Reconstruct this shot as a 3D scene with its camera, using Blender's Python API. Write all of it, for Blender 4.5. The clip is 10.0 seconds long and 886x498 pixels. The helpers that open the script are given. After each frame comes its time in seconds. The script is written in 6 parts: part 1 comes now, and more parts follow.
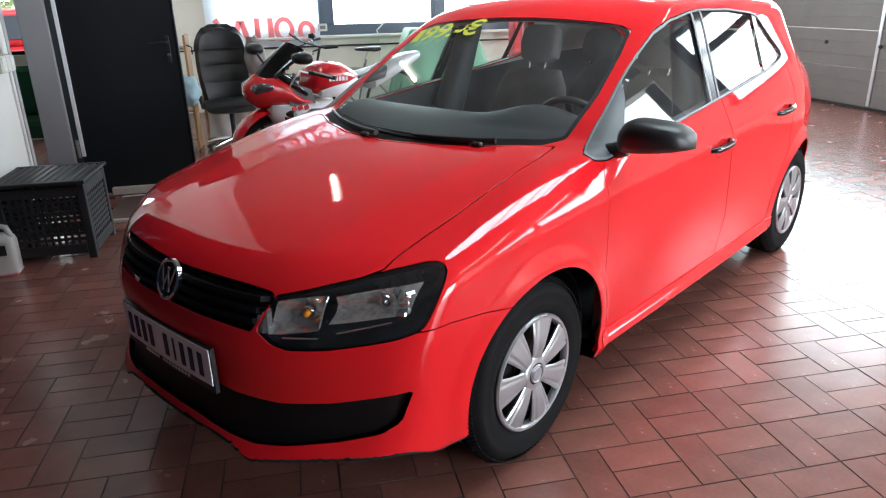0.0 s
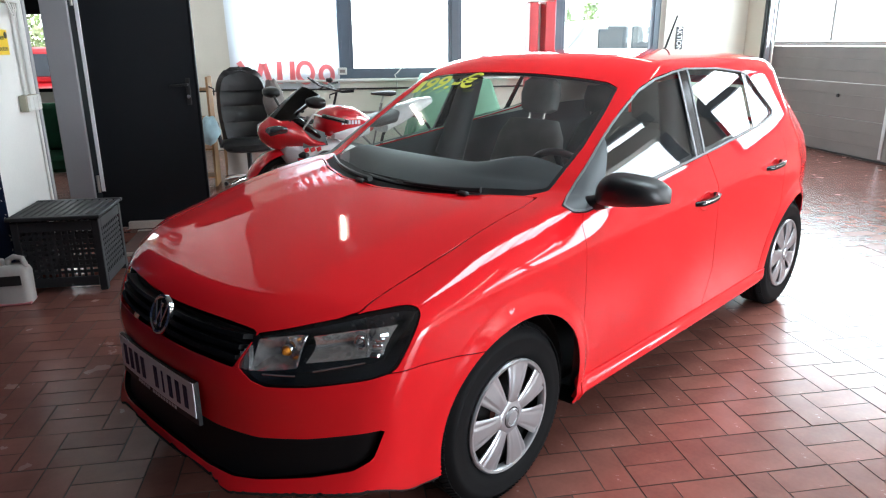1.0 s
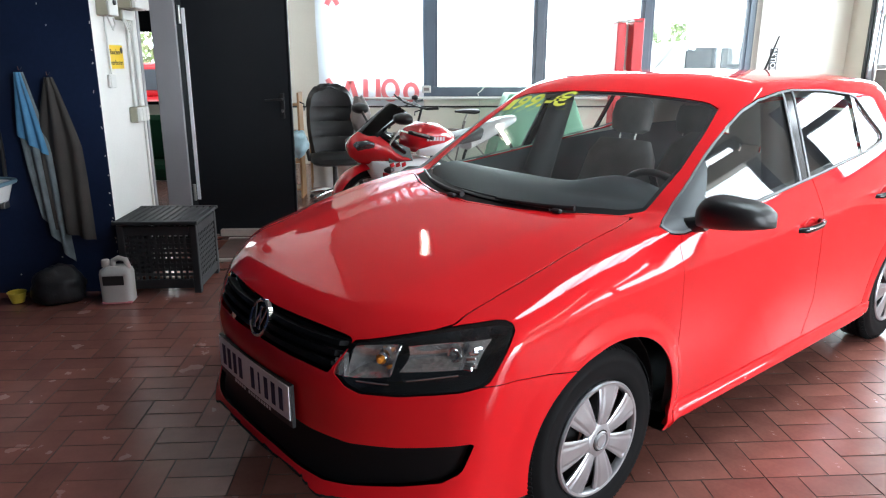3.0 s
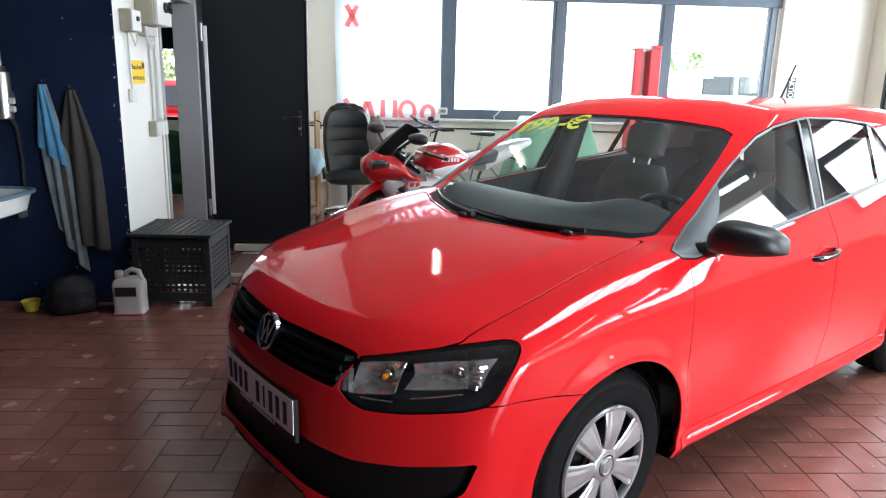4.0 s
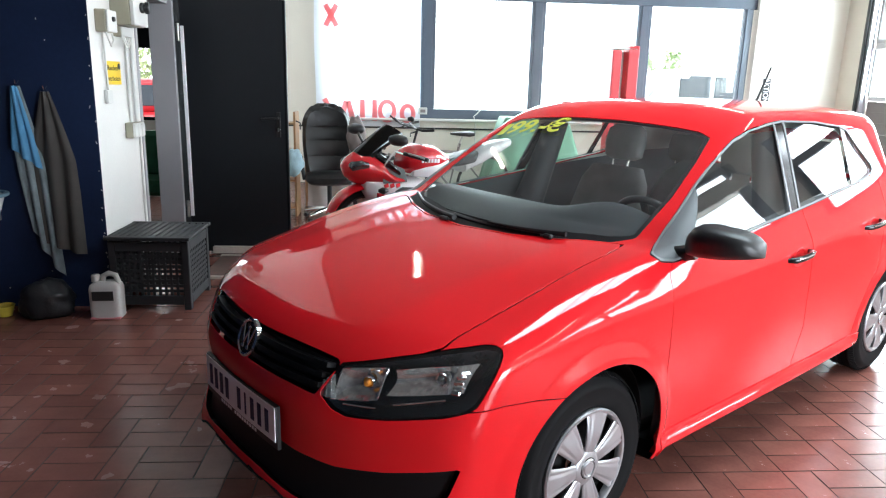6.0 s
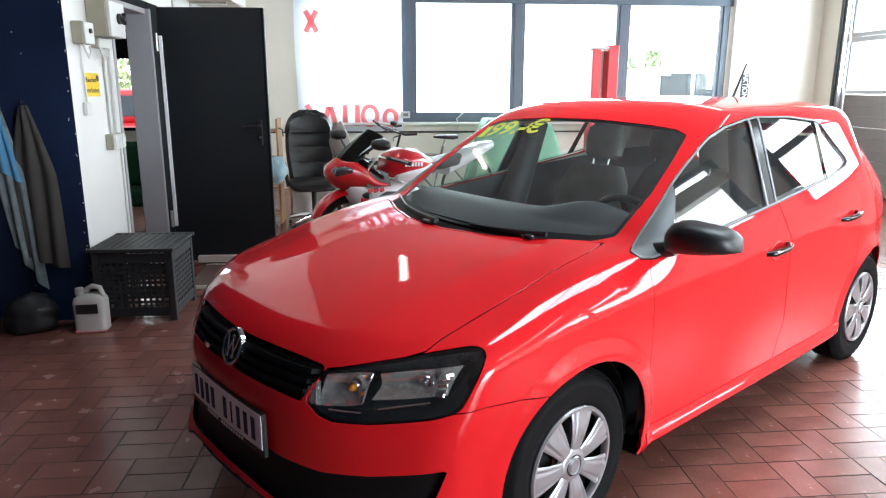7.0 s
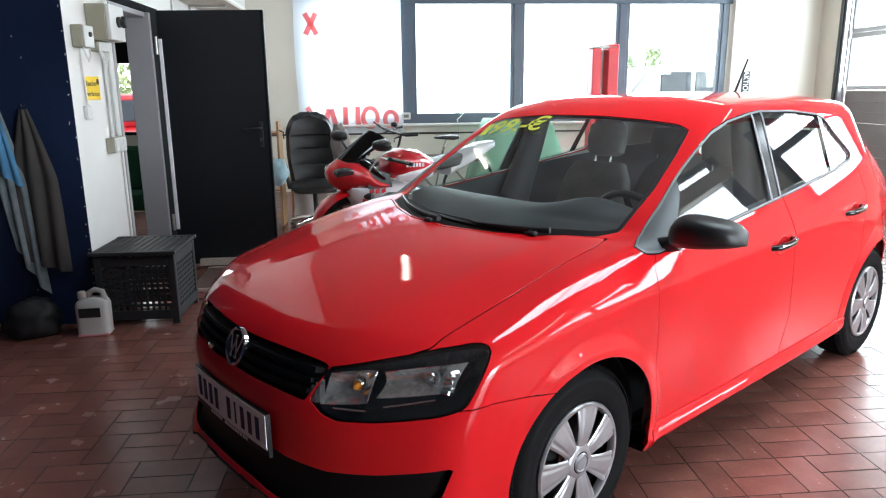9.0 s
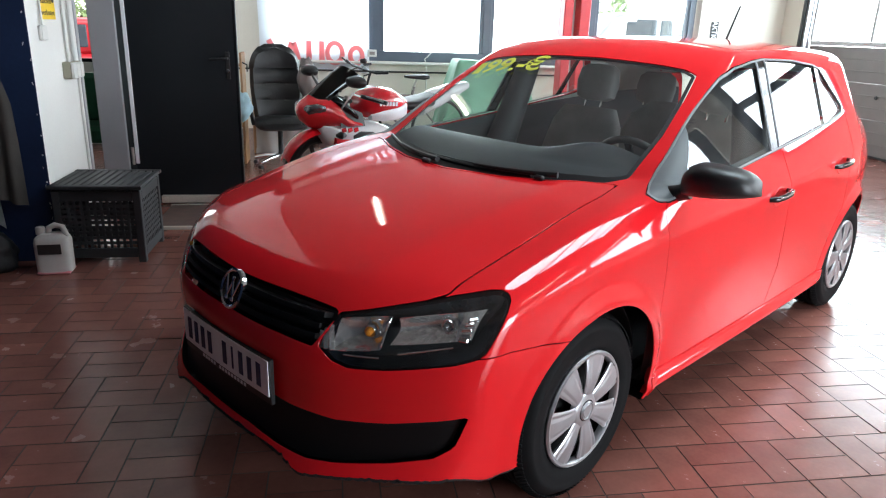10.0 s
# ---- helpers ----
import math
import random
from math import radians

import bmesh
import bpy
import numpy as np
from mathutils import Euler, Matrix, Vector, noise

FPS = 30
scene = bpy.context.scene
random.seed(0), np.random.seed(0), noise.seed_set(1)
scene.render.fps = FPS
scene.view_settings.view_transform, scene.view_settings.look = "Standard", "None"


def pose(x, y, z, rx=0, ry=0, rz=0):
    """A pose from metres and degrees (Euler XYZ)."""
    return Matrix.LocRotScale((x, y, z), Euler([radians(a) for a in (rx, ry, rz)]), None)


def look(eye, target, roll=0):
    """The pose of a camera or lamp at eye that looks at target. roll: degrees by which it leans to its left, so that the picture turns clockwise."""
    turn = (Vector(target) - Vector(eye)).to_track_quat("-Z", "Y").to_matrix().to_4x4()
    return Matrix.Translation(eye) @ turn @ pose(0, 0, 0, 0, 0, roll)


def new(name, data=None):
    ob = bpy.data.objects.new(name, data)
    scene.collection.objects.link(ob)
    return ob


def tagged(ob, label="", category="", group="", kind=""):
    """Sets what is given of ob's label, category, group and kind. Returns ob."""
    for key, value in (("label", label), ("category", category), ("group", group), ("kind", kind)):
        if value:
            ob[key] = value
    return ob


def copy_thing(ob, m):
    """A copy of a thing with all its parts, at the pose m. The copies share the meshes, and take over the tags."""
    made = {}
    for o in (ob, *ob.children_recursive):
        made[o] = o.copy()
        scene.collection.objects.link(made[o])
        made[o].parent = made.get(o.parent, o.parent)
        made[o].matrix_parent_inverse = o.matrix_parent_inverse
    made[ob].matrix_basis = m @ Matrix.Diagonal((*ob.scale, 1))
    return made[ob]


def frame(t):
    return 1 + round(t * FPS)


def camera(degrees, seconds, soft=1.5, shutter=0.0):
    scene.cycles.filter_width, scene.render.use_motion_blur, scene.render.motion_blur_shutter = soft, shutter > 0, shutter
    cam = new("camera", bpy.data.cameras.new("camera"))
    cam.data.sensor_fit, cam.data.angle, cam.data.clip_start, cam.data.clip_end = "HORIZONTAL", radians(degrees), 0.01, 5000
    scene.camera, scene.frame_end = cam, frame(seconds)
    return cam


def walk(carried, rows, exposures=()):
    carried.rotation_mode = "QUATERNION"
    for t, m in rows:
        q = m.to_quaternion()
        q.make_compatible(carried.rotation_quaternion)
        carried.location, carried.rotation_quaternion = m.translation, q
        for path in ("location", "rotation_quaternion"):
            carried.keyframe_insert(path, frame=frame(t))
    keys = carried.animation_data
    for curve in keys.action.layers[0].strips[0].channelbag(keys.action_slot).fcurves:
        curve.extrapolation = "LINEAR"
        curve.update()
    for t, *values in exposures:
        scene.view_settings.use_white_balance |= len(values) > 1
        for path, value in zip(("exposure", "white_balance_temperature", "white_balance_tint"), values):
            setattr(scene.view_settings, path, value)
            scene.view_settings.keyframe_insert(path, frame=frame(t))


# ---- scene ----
cam = camera(65.6, 10.0, soft=1.2)
PATH = [
    (0, (-0.193, -2.471, 1.425), (0.177, -0.628, 0.741), -1.5),
    (0.5, (-0.114, -2.547, 1.454), (0.121, -0.677, 0.784), -0.4),
    (1, (-0.089, -2.575, 1.47), (0.234, -0.687, 0.896), -0.4),
    (1.5, (-0.103, -2.567, 1.457), (0.213, -0.659, 0.945), -1.0),
    (2, (-0.141, -2.581, 1.46), (0.074, -0.661, 0.944), -0.7),
    (2.5, (-0.141, -2.589, 1.443), (0.028, -0.663, 0.93), -0.0),
    (2.7, (-0.162, -2.577, 1.457), (-0.015, -0.654, 0.93), -0.1),
    (3.8, (-0.146, -2.574, 1.463), (-0.075, -0.632, 0.99), 1.2),
    (4, (-0.145, -2.577, 1.449), (-0.066, -0.633, 0.988), 1.4),
    (4.5, (-0.145, -2.576, 1.453), (-0.046, -0.635, 0.982), 0.8),
    (5, (-0.141, -2.581, 1.458), (-0.01, -0.639, 1.0), 1.4),
    (5.5, (-0.153, -2.572, 1.464), (-0.016, -0.632, 1.0), 1.6),
    (7, (-0.13, -2.591, 1.475), (0.041, -0.651, 1.019), 0.1),
    (7.5, (-0.121, -2.596, 1.465), (0.123, -0.661, 1.024), 0.0),
    (8, (-0.133, -2.588, 1.461), (0.104, -0.651, 1.022), -0.1),
    (8.5, (-0.134, -2.59, 1.463), (0.049, -0.65, 1.01), -0.5),
    (9, (-0.134, -2.582, 1.457), (0.032, -0.641, 1.007), -0.6),
    (9.5, (-0.179, -2.565, 1.429), (0.068, -0.646, 0.922), 0.4),
    (10, (-0.304, -2.473, 1.428), (-0.001, -0.591, 0.823), 1.9),
]
walk(cam, [(t, look(eye, target, roll)) for t, eye, target, roll in PATH],
     [(t, stops, 6250, 10) for t, stops in ((0, 0.12), (0.5, 0.32), (1, 0.10), (1.5, 0.0), (2, 0.02), (2.5, 0.12), (4, 0.26), (5.5, 0.36), (7, 0.30), (8, 0.04), (9, 0.06), (9.5, 0.06), (10, 0.08))])

# ---- light: a bright overcast day through the windows and gates, and fluorescent tubes ----
world = bpy.data.worlds.new("overcast_sky")
scene.world = world
world.use_nodes = True
sky = world.node_tree.nodes.new("ShaderNodeTexSky")
sky.sky_type, sky.sun_disc, sky.sun_elevation, sky.sun_rotation = "NISHITA", False, radians(50), radians(40)
world.node_tree.links.new(sky.outputs[0], world.node_tree.nodes["Background"].inputs[0])
world.node_tree.nodes["Background"].inputs[1].default_value = 0.12


def area_light(name, m, w, h, power, color):
    data = bpy.data.lights.new(name, "AREA")
    data.shape, data.size, data.size_y, data.energy, data.color = "RECTANGLE", w, h, power, color
    ob = new(name, data)
    ob.matrix_world = m
    return ob


sun = new("sun", bpy.data.lights.new("sun", "SUN"))
sun.data.energy, sun.data.angle, sun.data.color = 3.0, radians(25), (1, 0.97, 0.92)
sun.matrix_world = look((3, -7, 16), (0, 0, 0))
# daylight in the openings: the rear windows, the gates
area_light("window_daylight", look((1.9, 7.98, 2.25), (1.9, 0, 1.9)), 6.0, 2.5, 250, (0.83, 0.93, 1.0))
area_light("gate_daylight", look((6.78, 5.4, 2.2), (0, 5.3, 1.2)), 3.4, 1.6, 300, (0.83, 0.93, 1.0))
area_light("side_daylight", look((6.80, -0.35, 2.35), (0, -0.35, 1.7)), 5.8, 1.25, 230, (0.83, 0.93, 1.0))
area_light("gate_daylight", look((4.9, -5.62, 1.45), (4.0, 0, 0.7)), 2.7, 2.7, 380, (0.83, 0.93, 1.0))
area_light("rooflight_daylight", look((2.55, -0.05, 3.90), (2.55, -0.0501, 0)), 3.1, 1.0, 190, (0.86, 0.94, 1.0))

# ---- materials ----
def material(name, color, rough=0.5, metal=0.0, vary=0.15, grain=6.0, bump=0.0, fine=80.0, spots=0.0, coat=0.0, each=0.0, spec=0.5, island=0.0):
    """A surface with large blotches and fine grain. vary: how far the colour wanders; bump: relief; each: change from piece to piece."""
    m = bpy.data.materials.new(name)
    m.use_nodes = True
    t = m.node_tree
    b = t.nodes["Principled BSDF"]
    b.inputs["Roughness"].default_value, b.inputs["Metallic"].default_value = rough, metal
    b.inputs["Specular IOR Level"].default_value, b.inputs["Coat Weight"].default_value = spec, coat
    b.inputs["Coat Roughness"].default_value = 0.03
    where = t.nodes.new("ShaderNodeTexCoord").outputs["Object"]
    noises = []
    for scale, detail in ((grain, 5.0), (fine, 3.0)):
        n = t.nodes.new("ShaderNodeTexNoise")
        n.inputs["Scale"].default_value, n.inputs["Detail"].default_value = scale, detail
        t.links.new(where, n.inputs["Vector"])
        noises.append(n.outputs[0])
    both = t.nodes.new("ShaderNodeMath")
    both.operation = "MULTIPLY_ADD"
    both.inputs[1].default_value = 0.35
    t.links.new(noises[1], both.inputs[0])
    t.links.new(noises[0], both.inputs[2])
    value = both.outputs[0]
    middle = 0.5 + 0.35 * 0.5
    if each or island:
        if each:
            r = t.nodes.new("ShaderNodeObjectInfo").outputs["Random"]
        else:
            r = t.nodes.new("ShaderNodeNewGeometry").outputs["Random Per Island"]
        add = t.nodes.new("ShaderNodeMath")
        add.operation = "MULTIPLY_ADD"
        add.inputs[1].default_value = each or island
        t.links.new(r, add.inputs[0])
        t.links.new(value, add.inputs[2])
        value, middle = add.outputs[0], middle + (each or island) / 2
    ramp = t.nodes.new("ShaderNodeMapRange")
    ramp.inputs["From Min"].default_value, ramp.inputs["From Max"].default_value = middle - 0.5, middle + 0.5
    ramp.inputs["To Min"].default_value, ramp.inputs["To Max"].default_value = 1 - vary * 2, 1 + vary * 2
    t.links.new(value, ramp.inputs["Value"])
    mix = t.nodes.new("ShaderNodeVectorMath")
    mix.operation = "SCALE"
    mix.inputs[0].default_value = color
    t.links.new(ramp.outputs[0], mix.inputs["Scale"])
    t.links.new(mix.outputs[0], b.inputs["Base Color"])
    rr = t.nodes.new("ShaderNodeMapRange")
    rr.inputs["To Min"].default_value, rr.inputs["To Max"].default_value = max(rough - 0.5 * vary * rough * 2, 0.01), min(rough + 0.5 * vary * rough * 2, 1)
    t.links.new(noises[0], rr.inputs["Value"])
    t.links.new(rr.outputs[0], b.inputs["Roughness"])
    if bump:
        n = t.nodes.new("ShaderNodeBump")
        n.inputs["Strength"].default_value, n.inputs["Distance"].default_value = 0.6, bump
        t.links.new(both.outputs[0], n.inputs["Height"])
        t.links.new(n.outputs[0], b.inputs["Normal"])
    return m


def glowing(name, color, strength):
    m = bpy.data.materials.new(name)
    m.use_nodes = True
    b = m.node_tree.nodes["Principled BSDF"]
    b.inputs["Base Color"].default_value = (*color, 1)
    b.inputs["Emission Color"].default_value, b.inputs["Emission Strength"].default_value = (*color, 1), strength
    return m


def glass(name, tint, rough=0.0, veil=0.0, face=0.05):
    """Thin window glass: clear with a mirror sheen that grows towards grazing."""
    m = bpy.data.materials.new(name)
    m.use_nodes = True
    t = m.node_tree
    t.nodes.remove(t.nodes["Principled BSDF"])
    clear, shine, mix, facing = (t.nodes.new("ShaderNode" + n) for n in ("BsdfTransparent", "BsdfGlossy", "MixShader", "LayerWeight"))
    clear.inputs[0].default_value = (*tint, 1)
    shine.inputs["Roughness"].default_value = rough
    facing.inputs["Blend"].default_value = 0.5
    power, lift = t.nodes.new("ShaderNodeMath"), t.nodes.new("ShaderNodeMath")
    power.operation, lift.operation = "POWER", "MULTIPLY_ADD"
    power.inputs[1].default_value, lift.inputs[1].default_value, lift.inputs[2].default_value = 5.0, 0.97 - face, face
    t.links.new(facing.outputs["Facing"], power.inputs[0])
    t.links.new(power.outputs[0], lift.inputs[0])
    t.links.new(lift.outputs[0], mix.inputs[0])
    t.links.new(clear.outputs[0], mix.inputs[1])
    t.links.new(shine.outputs[0], mix.inputs[2])
    t.links.new(mix.outputs[0], t.nodes["Material Output"].inputs[0])
    if veil:
        # a thin uneven pale film, standing in for the haze of reflected light
        film, over, n = (t.nodes.new("ShaderNode" + k) for k in ("BsdfDiffuse", "MixShader", "TexNoise"))
        film.inputs[0].default_value = (0.75, 0.78, 0.80, 1)
        n.inputs["Scale"].default_value = 7.0
        amount = t.nodes.new("ShaderNodeMapRange")
        amount.inputs["From Min"].default_value, amount.inputs["From Max"].default_value = 0.3, 0.7
        amount.inputs["To Min"].default_value, amount.inputs["To Max"].default_value = veil * 0.6, veil * 1.4
        t.links.new(t.nodes.new("ShaderNodeTexCoord").outputs["Object"], n.inputs["Vector"])
        t.links.new(n.outputs[0], amount.inputs["Value"])
        t.links.new(amount.outputs[0], over.inputs[0])
        t.links.new(mix.outputs[0], over.inputs[1])
        t.links.new(film.outputs[0], over.inputs[2])
        t.links.new(over.outputs[0], t.nodes["Material Output"].inputs[0])
    return m


RED_PAINT = material("red_car_paint", (0.70, 0.010, 0.015), 0.75, 0.0, 0.015, 2.0, coat=1.0, spec=0.04)
TRIM_GREY = material("satin_grey_trim", (0.17, 0.175, 0.18), 0.42, 0.0, vary=0.05)
SAIL_GREY = material("grey_sail_plastic", (0.085, 0.09, 0.095), 0.5, vary=0.08, fine=300, bump=0.0003)
GRILLE_BLACK = material("grille_black", (0.005, 0.005, 0.0055), 0.45, vary=0.1, fine=400, bump=0.0004, spec=0.25)
BLACK_PLASTIC = material("black_plastic", (0.012, 0.012, 0.013), 0.42, vary=0.12, fine=400, bump=0.0004)
GLOSS_BLACK = material("gloss_black_trim", (0.006, 0.006, 0.007), 0.12, vary=0.05)
RUBBER = material("tyre_rubber", (0.0065, 0.0065, 0.007), 0.7, vary=0.2, fine=60, bump=0.0006, spec=0.12)
FRIT = material("screen_print_black", (0.006, 0.006, 0.007), 0.4, vary=0.05, spec=0.3)
SILVER = material("silver_wheel_paint", (0.46, 0.47, 0.49), 0.30, 0.75, vary=0.05)
CHROME = material("chrome", (0.82, 0.83, 0.85), 0.07, 1.0, vary=0.03)
CABIN_GREY = material("grey_cabin_trim", (0.075, 0.078, 0.082), 0.6, vary=0.15, fine=200, bump=0.0005)
CABIN_LIGHT = material("light_headliner", (0.62, 0.60, 0.55), 0.9, vary=0.06, fine=150, bump=0.0006)
SEAT_CLOTH = material("grey_seat_cloth", (0.24, 0.23, 0.225), 0.9, vary=0.25, fine=250, bump=0.001)
# veil: reflection haze put into the glass as a pale diffuse share
SCREEN_GLASS = glass("windscreen_glass", (0.95, 0.98, 0.97), veil=0.014, face=0.09)
SIDE_GLASS = glass("side_window_glass", (0.91, 0.96, 0.95), veil=0.01, face=0.08)
LAMP_GLASS = glass("headlamp_glass", (0.97, 0.98, 0.98), veil=0.005, face=0.09)
LAMP_BLACK = material("headlamp_housing_black", (0.013, 0.015, 0.018), 0.22, vary=0.1, grain=20)
CLEAR_GLASS = glass("window_glass", (0.93, 0.97, 0.96))
SMOKED_CHROME = material("smoked_chrome", (0.82, 0.82, 0.81), 0.17, 0.85, vary=0.3, grain=40)
DARK_CHROME = material("dark_chrome", (0.20, 0.205, 0.22), 0.24, 0.9, vary=0.2, grain=40)
AMBER = material("amber_bulb", (0.85, 0.30, 0.03), 0.25)
UNDERBODY = material("underbody_black", (0.008, 0.008, 0.009), 0.8)
BRICK = material("floor_clinker", (0.195, 0.077, 0.060), 0.26, vary=0.16, grain=7.0, fine=55, bump=0.0012, each=0.5)
BRICK_REST = material("floor_clinker_field", (0.195, 0.077, 0.060), 0.26, vary=0.16, grain=7.0, fine=55, bump=0.0012, island=0.5)
MORTAR = material("dirty_mortar", (0.075, 0.056, 0.050), 0.9, vary=0.3, grain=5, fine=90, bump=0.002, spec=0.1)
BRICK_EDGE = material("brick_edge", (0.10, 0.056, 0.046), 0.9, vary=0.2, spec=0.1)
WHITE_WALL = material("white_wall_paint", (0.66, 0.65, 0.62), 0.7, vary=0.07, grain=1.6, fine=70, bump=0.0012)
CREAM_WALL = material("cream_wall_paint", (0.74, 0.70, 0.61), 0.7, vary=0.06, grain=1.2, fine=60, bump=0.0012)
BLUE_WALL = material("dark_blue_wall_paint", (0.0075, 0.016, 0.046), 0.55, vary=0.25, grain=2.0, fine=40, bump=0.0015, spec=0.25)
LOW_BOUNCE_GREY = material("low_bounce_dark_grey", (0.10, 0.10, 0.105), 0.8, vary=0.1, grain=1.5)
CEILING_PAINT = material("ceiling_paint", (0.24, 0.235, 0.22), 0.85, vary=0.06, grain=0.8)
DOOR_PAINT = material("anthracite_door_paint", (0.011, 0.013, 0.016), 0.5, vary=0.12, grain=1.5, fine=30, spec=0.25)
FRAME_BLUE = material("grey_blue_window_frame", (0.085, 0.11, 0.145), 0.4, vary=0.1, grain=3)
ALU = material("aluminium", (0.62, 0.63, 0.65), 0.32, 0.9, vary=0.08)
GATE_GREY = material("grey_gate_panel", (0.20, 0.175, 0.165), 0.55, vary=0.1, grain=2.5, fine=120, bump=0.0008)
GATE_BAR = material("grey_glazing_bar", (0.52, 0.52, 0.52), 0.6, vary=0.08, grain=3, spec=0.2)
DAYLIGHT = glowing("overcast_daylight", (1.0, 1.0, 1.0), 4.0)
DAYLIGHT_SIDE = glowing("overcast_daylight_aside", (0.94, 0.98, 1.0), 4.0)

# ---- building tools ----
class Shape:
    """Points and faces of one mesh, gathered from simple solids."""

    def __init__(self):
        self.v, self.f = [], []

    def add(self, v, f, m=None):
        n = len(self.v)
        self.v += [tuple(m @ Vector(p)) if m else tuple(p) for p in v]
        self.f += [[n + i for i in q] for q in f]
        return self

    def box(self, at, size, bevel=0.004, m=None):
        """A box with chamfered edges, its middle at at."""
        hx, hy, hz = (s / 2 for s in size)
        b = min(bevel, 0.45 * min(size))
        v, ids = [], {}
        for sx in (-1, 1):
            for sy in (-1, 1):
                for sz in (-1, 1):
                    for k in range(3):
                        p = [sx * (hx - b), sy * (hy - b), sz * (hz - b)]
                        p[k] += (sx, sy, sz)[k] * b
                        ids[sx, sy, sz, k] = len(v)
                        v.append([at[i] + p[i] for i in range(3)])
        f = []
        for k in range(3):
            i, j = (k + 1) % 3, (k + 2) % 3
            for s in (-1, 1):
                q = []
                for a, c in ((-1, -1), (1, -1), (1, 1), (-1, 1)):
                    t = [0, 0, 0]
                    t[k], t[i], t[j] = s, a, c
                    q.append(ids[(*t, k)])
                f.append(q if s > 0 else q[::-1])
            for a in (-1, 1):
                for c in (-1, 1):
                    t, u = [0, 0, 0], [0, 0, 0]
                    t[k], t[i], t[j] = -1, a, c
                    u[k], u[i], u[j] = 1, a, c
                    q = [ids[(*t, i)], ids[(*u, i)], ids[(*u, j)], ids[(*t, j)]]
                    f.append(q if a * c < 0 else q[::-1])
        for sx in (-1, 1):
            for sy in (-1, 1):
                for sz in (-1, 1):
                    q = [ids[sx, sy, sz, k] for k in range(3)]
                    f.append(q if sx * sy * sz > 0 else q[::-1])
        return self.add(v, f, m)

    def lathe(self, profile, m=None, n=32, closed=False):
        """A profile of (radius, height) turned round the z axis."""
        v = [(r * math.cos(2 * math.pi * i / n), r * math.sin(2 * math.pi * i / n), z) for r, z in profile for i in range(n)]
        k = len(profile)
        f = [[a * n + i, a * n + (i + 1) % n, (a + 1) % k * n + (i + 1) % n, (a + 1) % k * n + i] for a in range(k if closed else k - 1) for i in range(n)]
        return self.add(v, f, m)

    def rod(self, a, b, r, r2=None, n=12, m=None):
        a, b = Vector(a), Vector(b)
        q = Matrix.Translation(a) @ (b - a).to_track_quat("Z", "Y").to_matrix().to_4x4()
        d, r2 = (b - a).length, r if r2 is None else r2
        e = min(r, r2, d / 2) * 0.15
        return self.lathe([(0, 0), (r - e, 0), (r, e), (r2, d - e), (r2 - e, d), (0, d)], m @ q if m else q, n)

    def tube(self, points, r, n=8, m=None, closed=False):
        """A round bar along points; r may be a list."""
        p = [Vector(q) for q in points]
        k = len(p)
        rs = r if isinstance(r, (list, tuple)) else [r] * k
        v, f, side = [], [], None
        for i in range(k):
            t = (p[(i + 1) % k] - p[i - 1]) if closed else (p[min(i + 1, k - 1)] - p[max(i - 1, 0)])
            t.normalize()
            if side is None:
                side = t.orthogonal().normalized()
            side = (side - t * side.dot(t)).normalized()
            up = t.cross(side)
            v += [p[i] + rs[i] * (side * math.cos(2 * math.pi * j / n) + up * math.sin(2 * math.pi * j / n)) for j in range(n)]
        for i in range(k if closed else k - 1):
            i2 = (i + 1) % k
            f += [[i * n + j, i * n + (j + 1) % n, i2 * n + (j + 1) % n, i2 * n + j] for j in range(n)]
        if not closed:
            f += [list(range(n))[::-1], list(range((k - 1) * n, k * n))]
        return self.add(v, f, m)

    def prism(self, poly, depth, m=None, bevel=0.0):
        """A polygon in xy, given counter-clockwise, pushed up along z, with a chamfer round its upper edge."""
        n = len(poly)
        c = Vector((sum(p[0] for p in poly) / n, sum(p[1] for p in poly) / n))
        rows = [[(x, y, 0) for x, y in poly], [(x, y, depth - bevel) for x, y in poly]]
        if bevel:
            rows.append([(x - (x - c.x) / max(math.hypot(x - c.x, y - c.y), 1e-6) * bevel, y - (y - c.y) / max(math.hypot(x - c.x, y - c.y), 1e-6) * bevel, depth) for x, y in poly])
        v = [p for row in rows for p in row]
        f = [list(range(n))[::-1], list(range((len(rows) - 1) * n, len(rows) * n))]
        for k in range(len(rows) - 1):
            f += [[k * n + i, k * n + (i + 1) % n, (k + 1) * n + (i + 1) % n, (k + 1) * n + i] for i in range(n)]
        return self.add(v, f, m)

    def sheet(self, fn, nu, nv, thick=0.0, m=None):
        """A surface fn(u, v) over the unit square, doubled when thick."""
        g = [[Vector(fn(i / nu, j / nv)) for j in range(nv + 1)] for i in range(nu + 1)]
        idx = lambda i, j: i * (nv + 1) + j
        v = [p for row in g for p in row]
        f = [[idx(i, j), idx(i + 1, j), idx(i + 1, j + 1), idx(i, j + 1)] for i in range(nu) for j in range(nv)]
        if thick:
            back = []
            for i in range(nu + 1):
                for j in range(nv + 1):
                    a = g[min(i + 1, nu)][j] - g[max(i - 1, 0)][j]
                    b = g[i][min(j + 1, nv)] - g[i][max(j - 1, 0)]
                    n = a.cross(b)
                    back.append(g[i][j] - n.normalized() * thick if n.length > 1e-12 else g[i][j] - Vector((0, 0, thick)))
            k = len(v)
            rim = [idx(i, 0) for i in range(nu + 1)] + [idx(nu, j) for j in range(1, nv + 1)] + [idx(i, nv) for i in range(nu - 1, -1, -1)] + [idx(0, j) for j in range(nv - 1, 0, -1)]
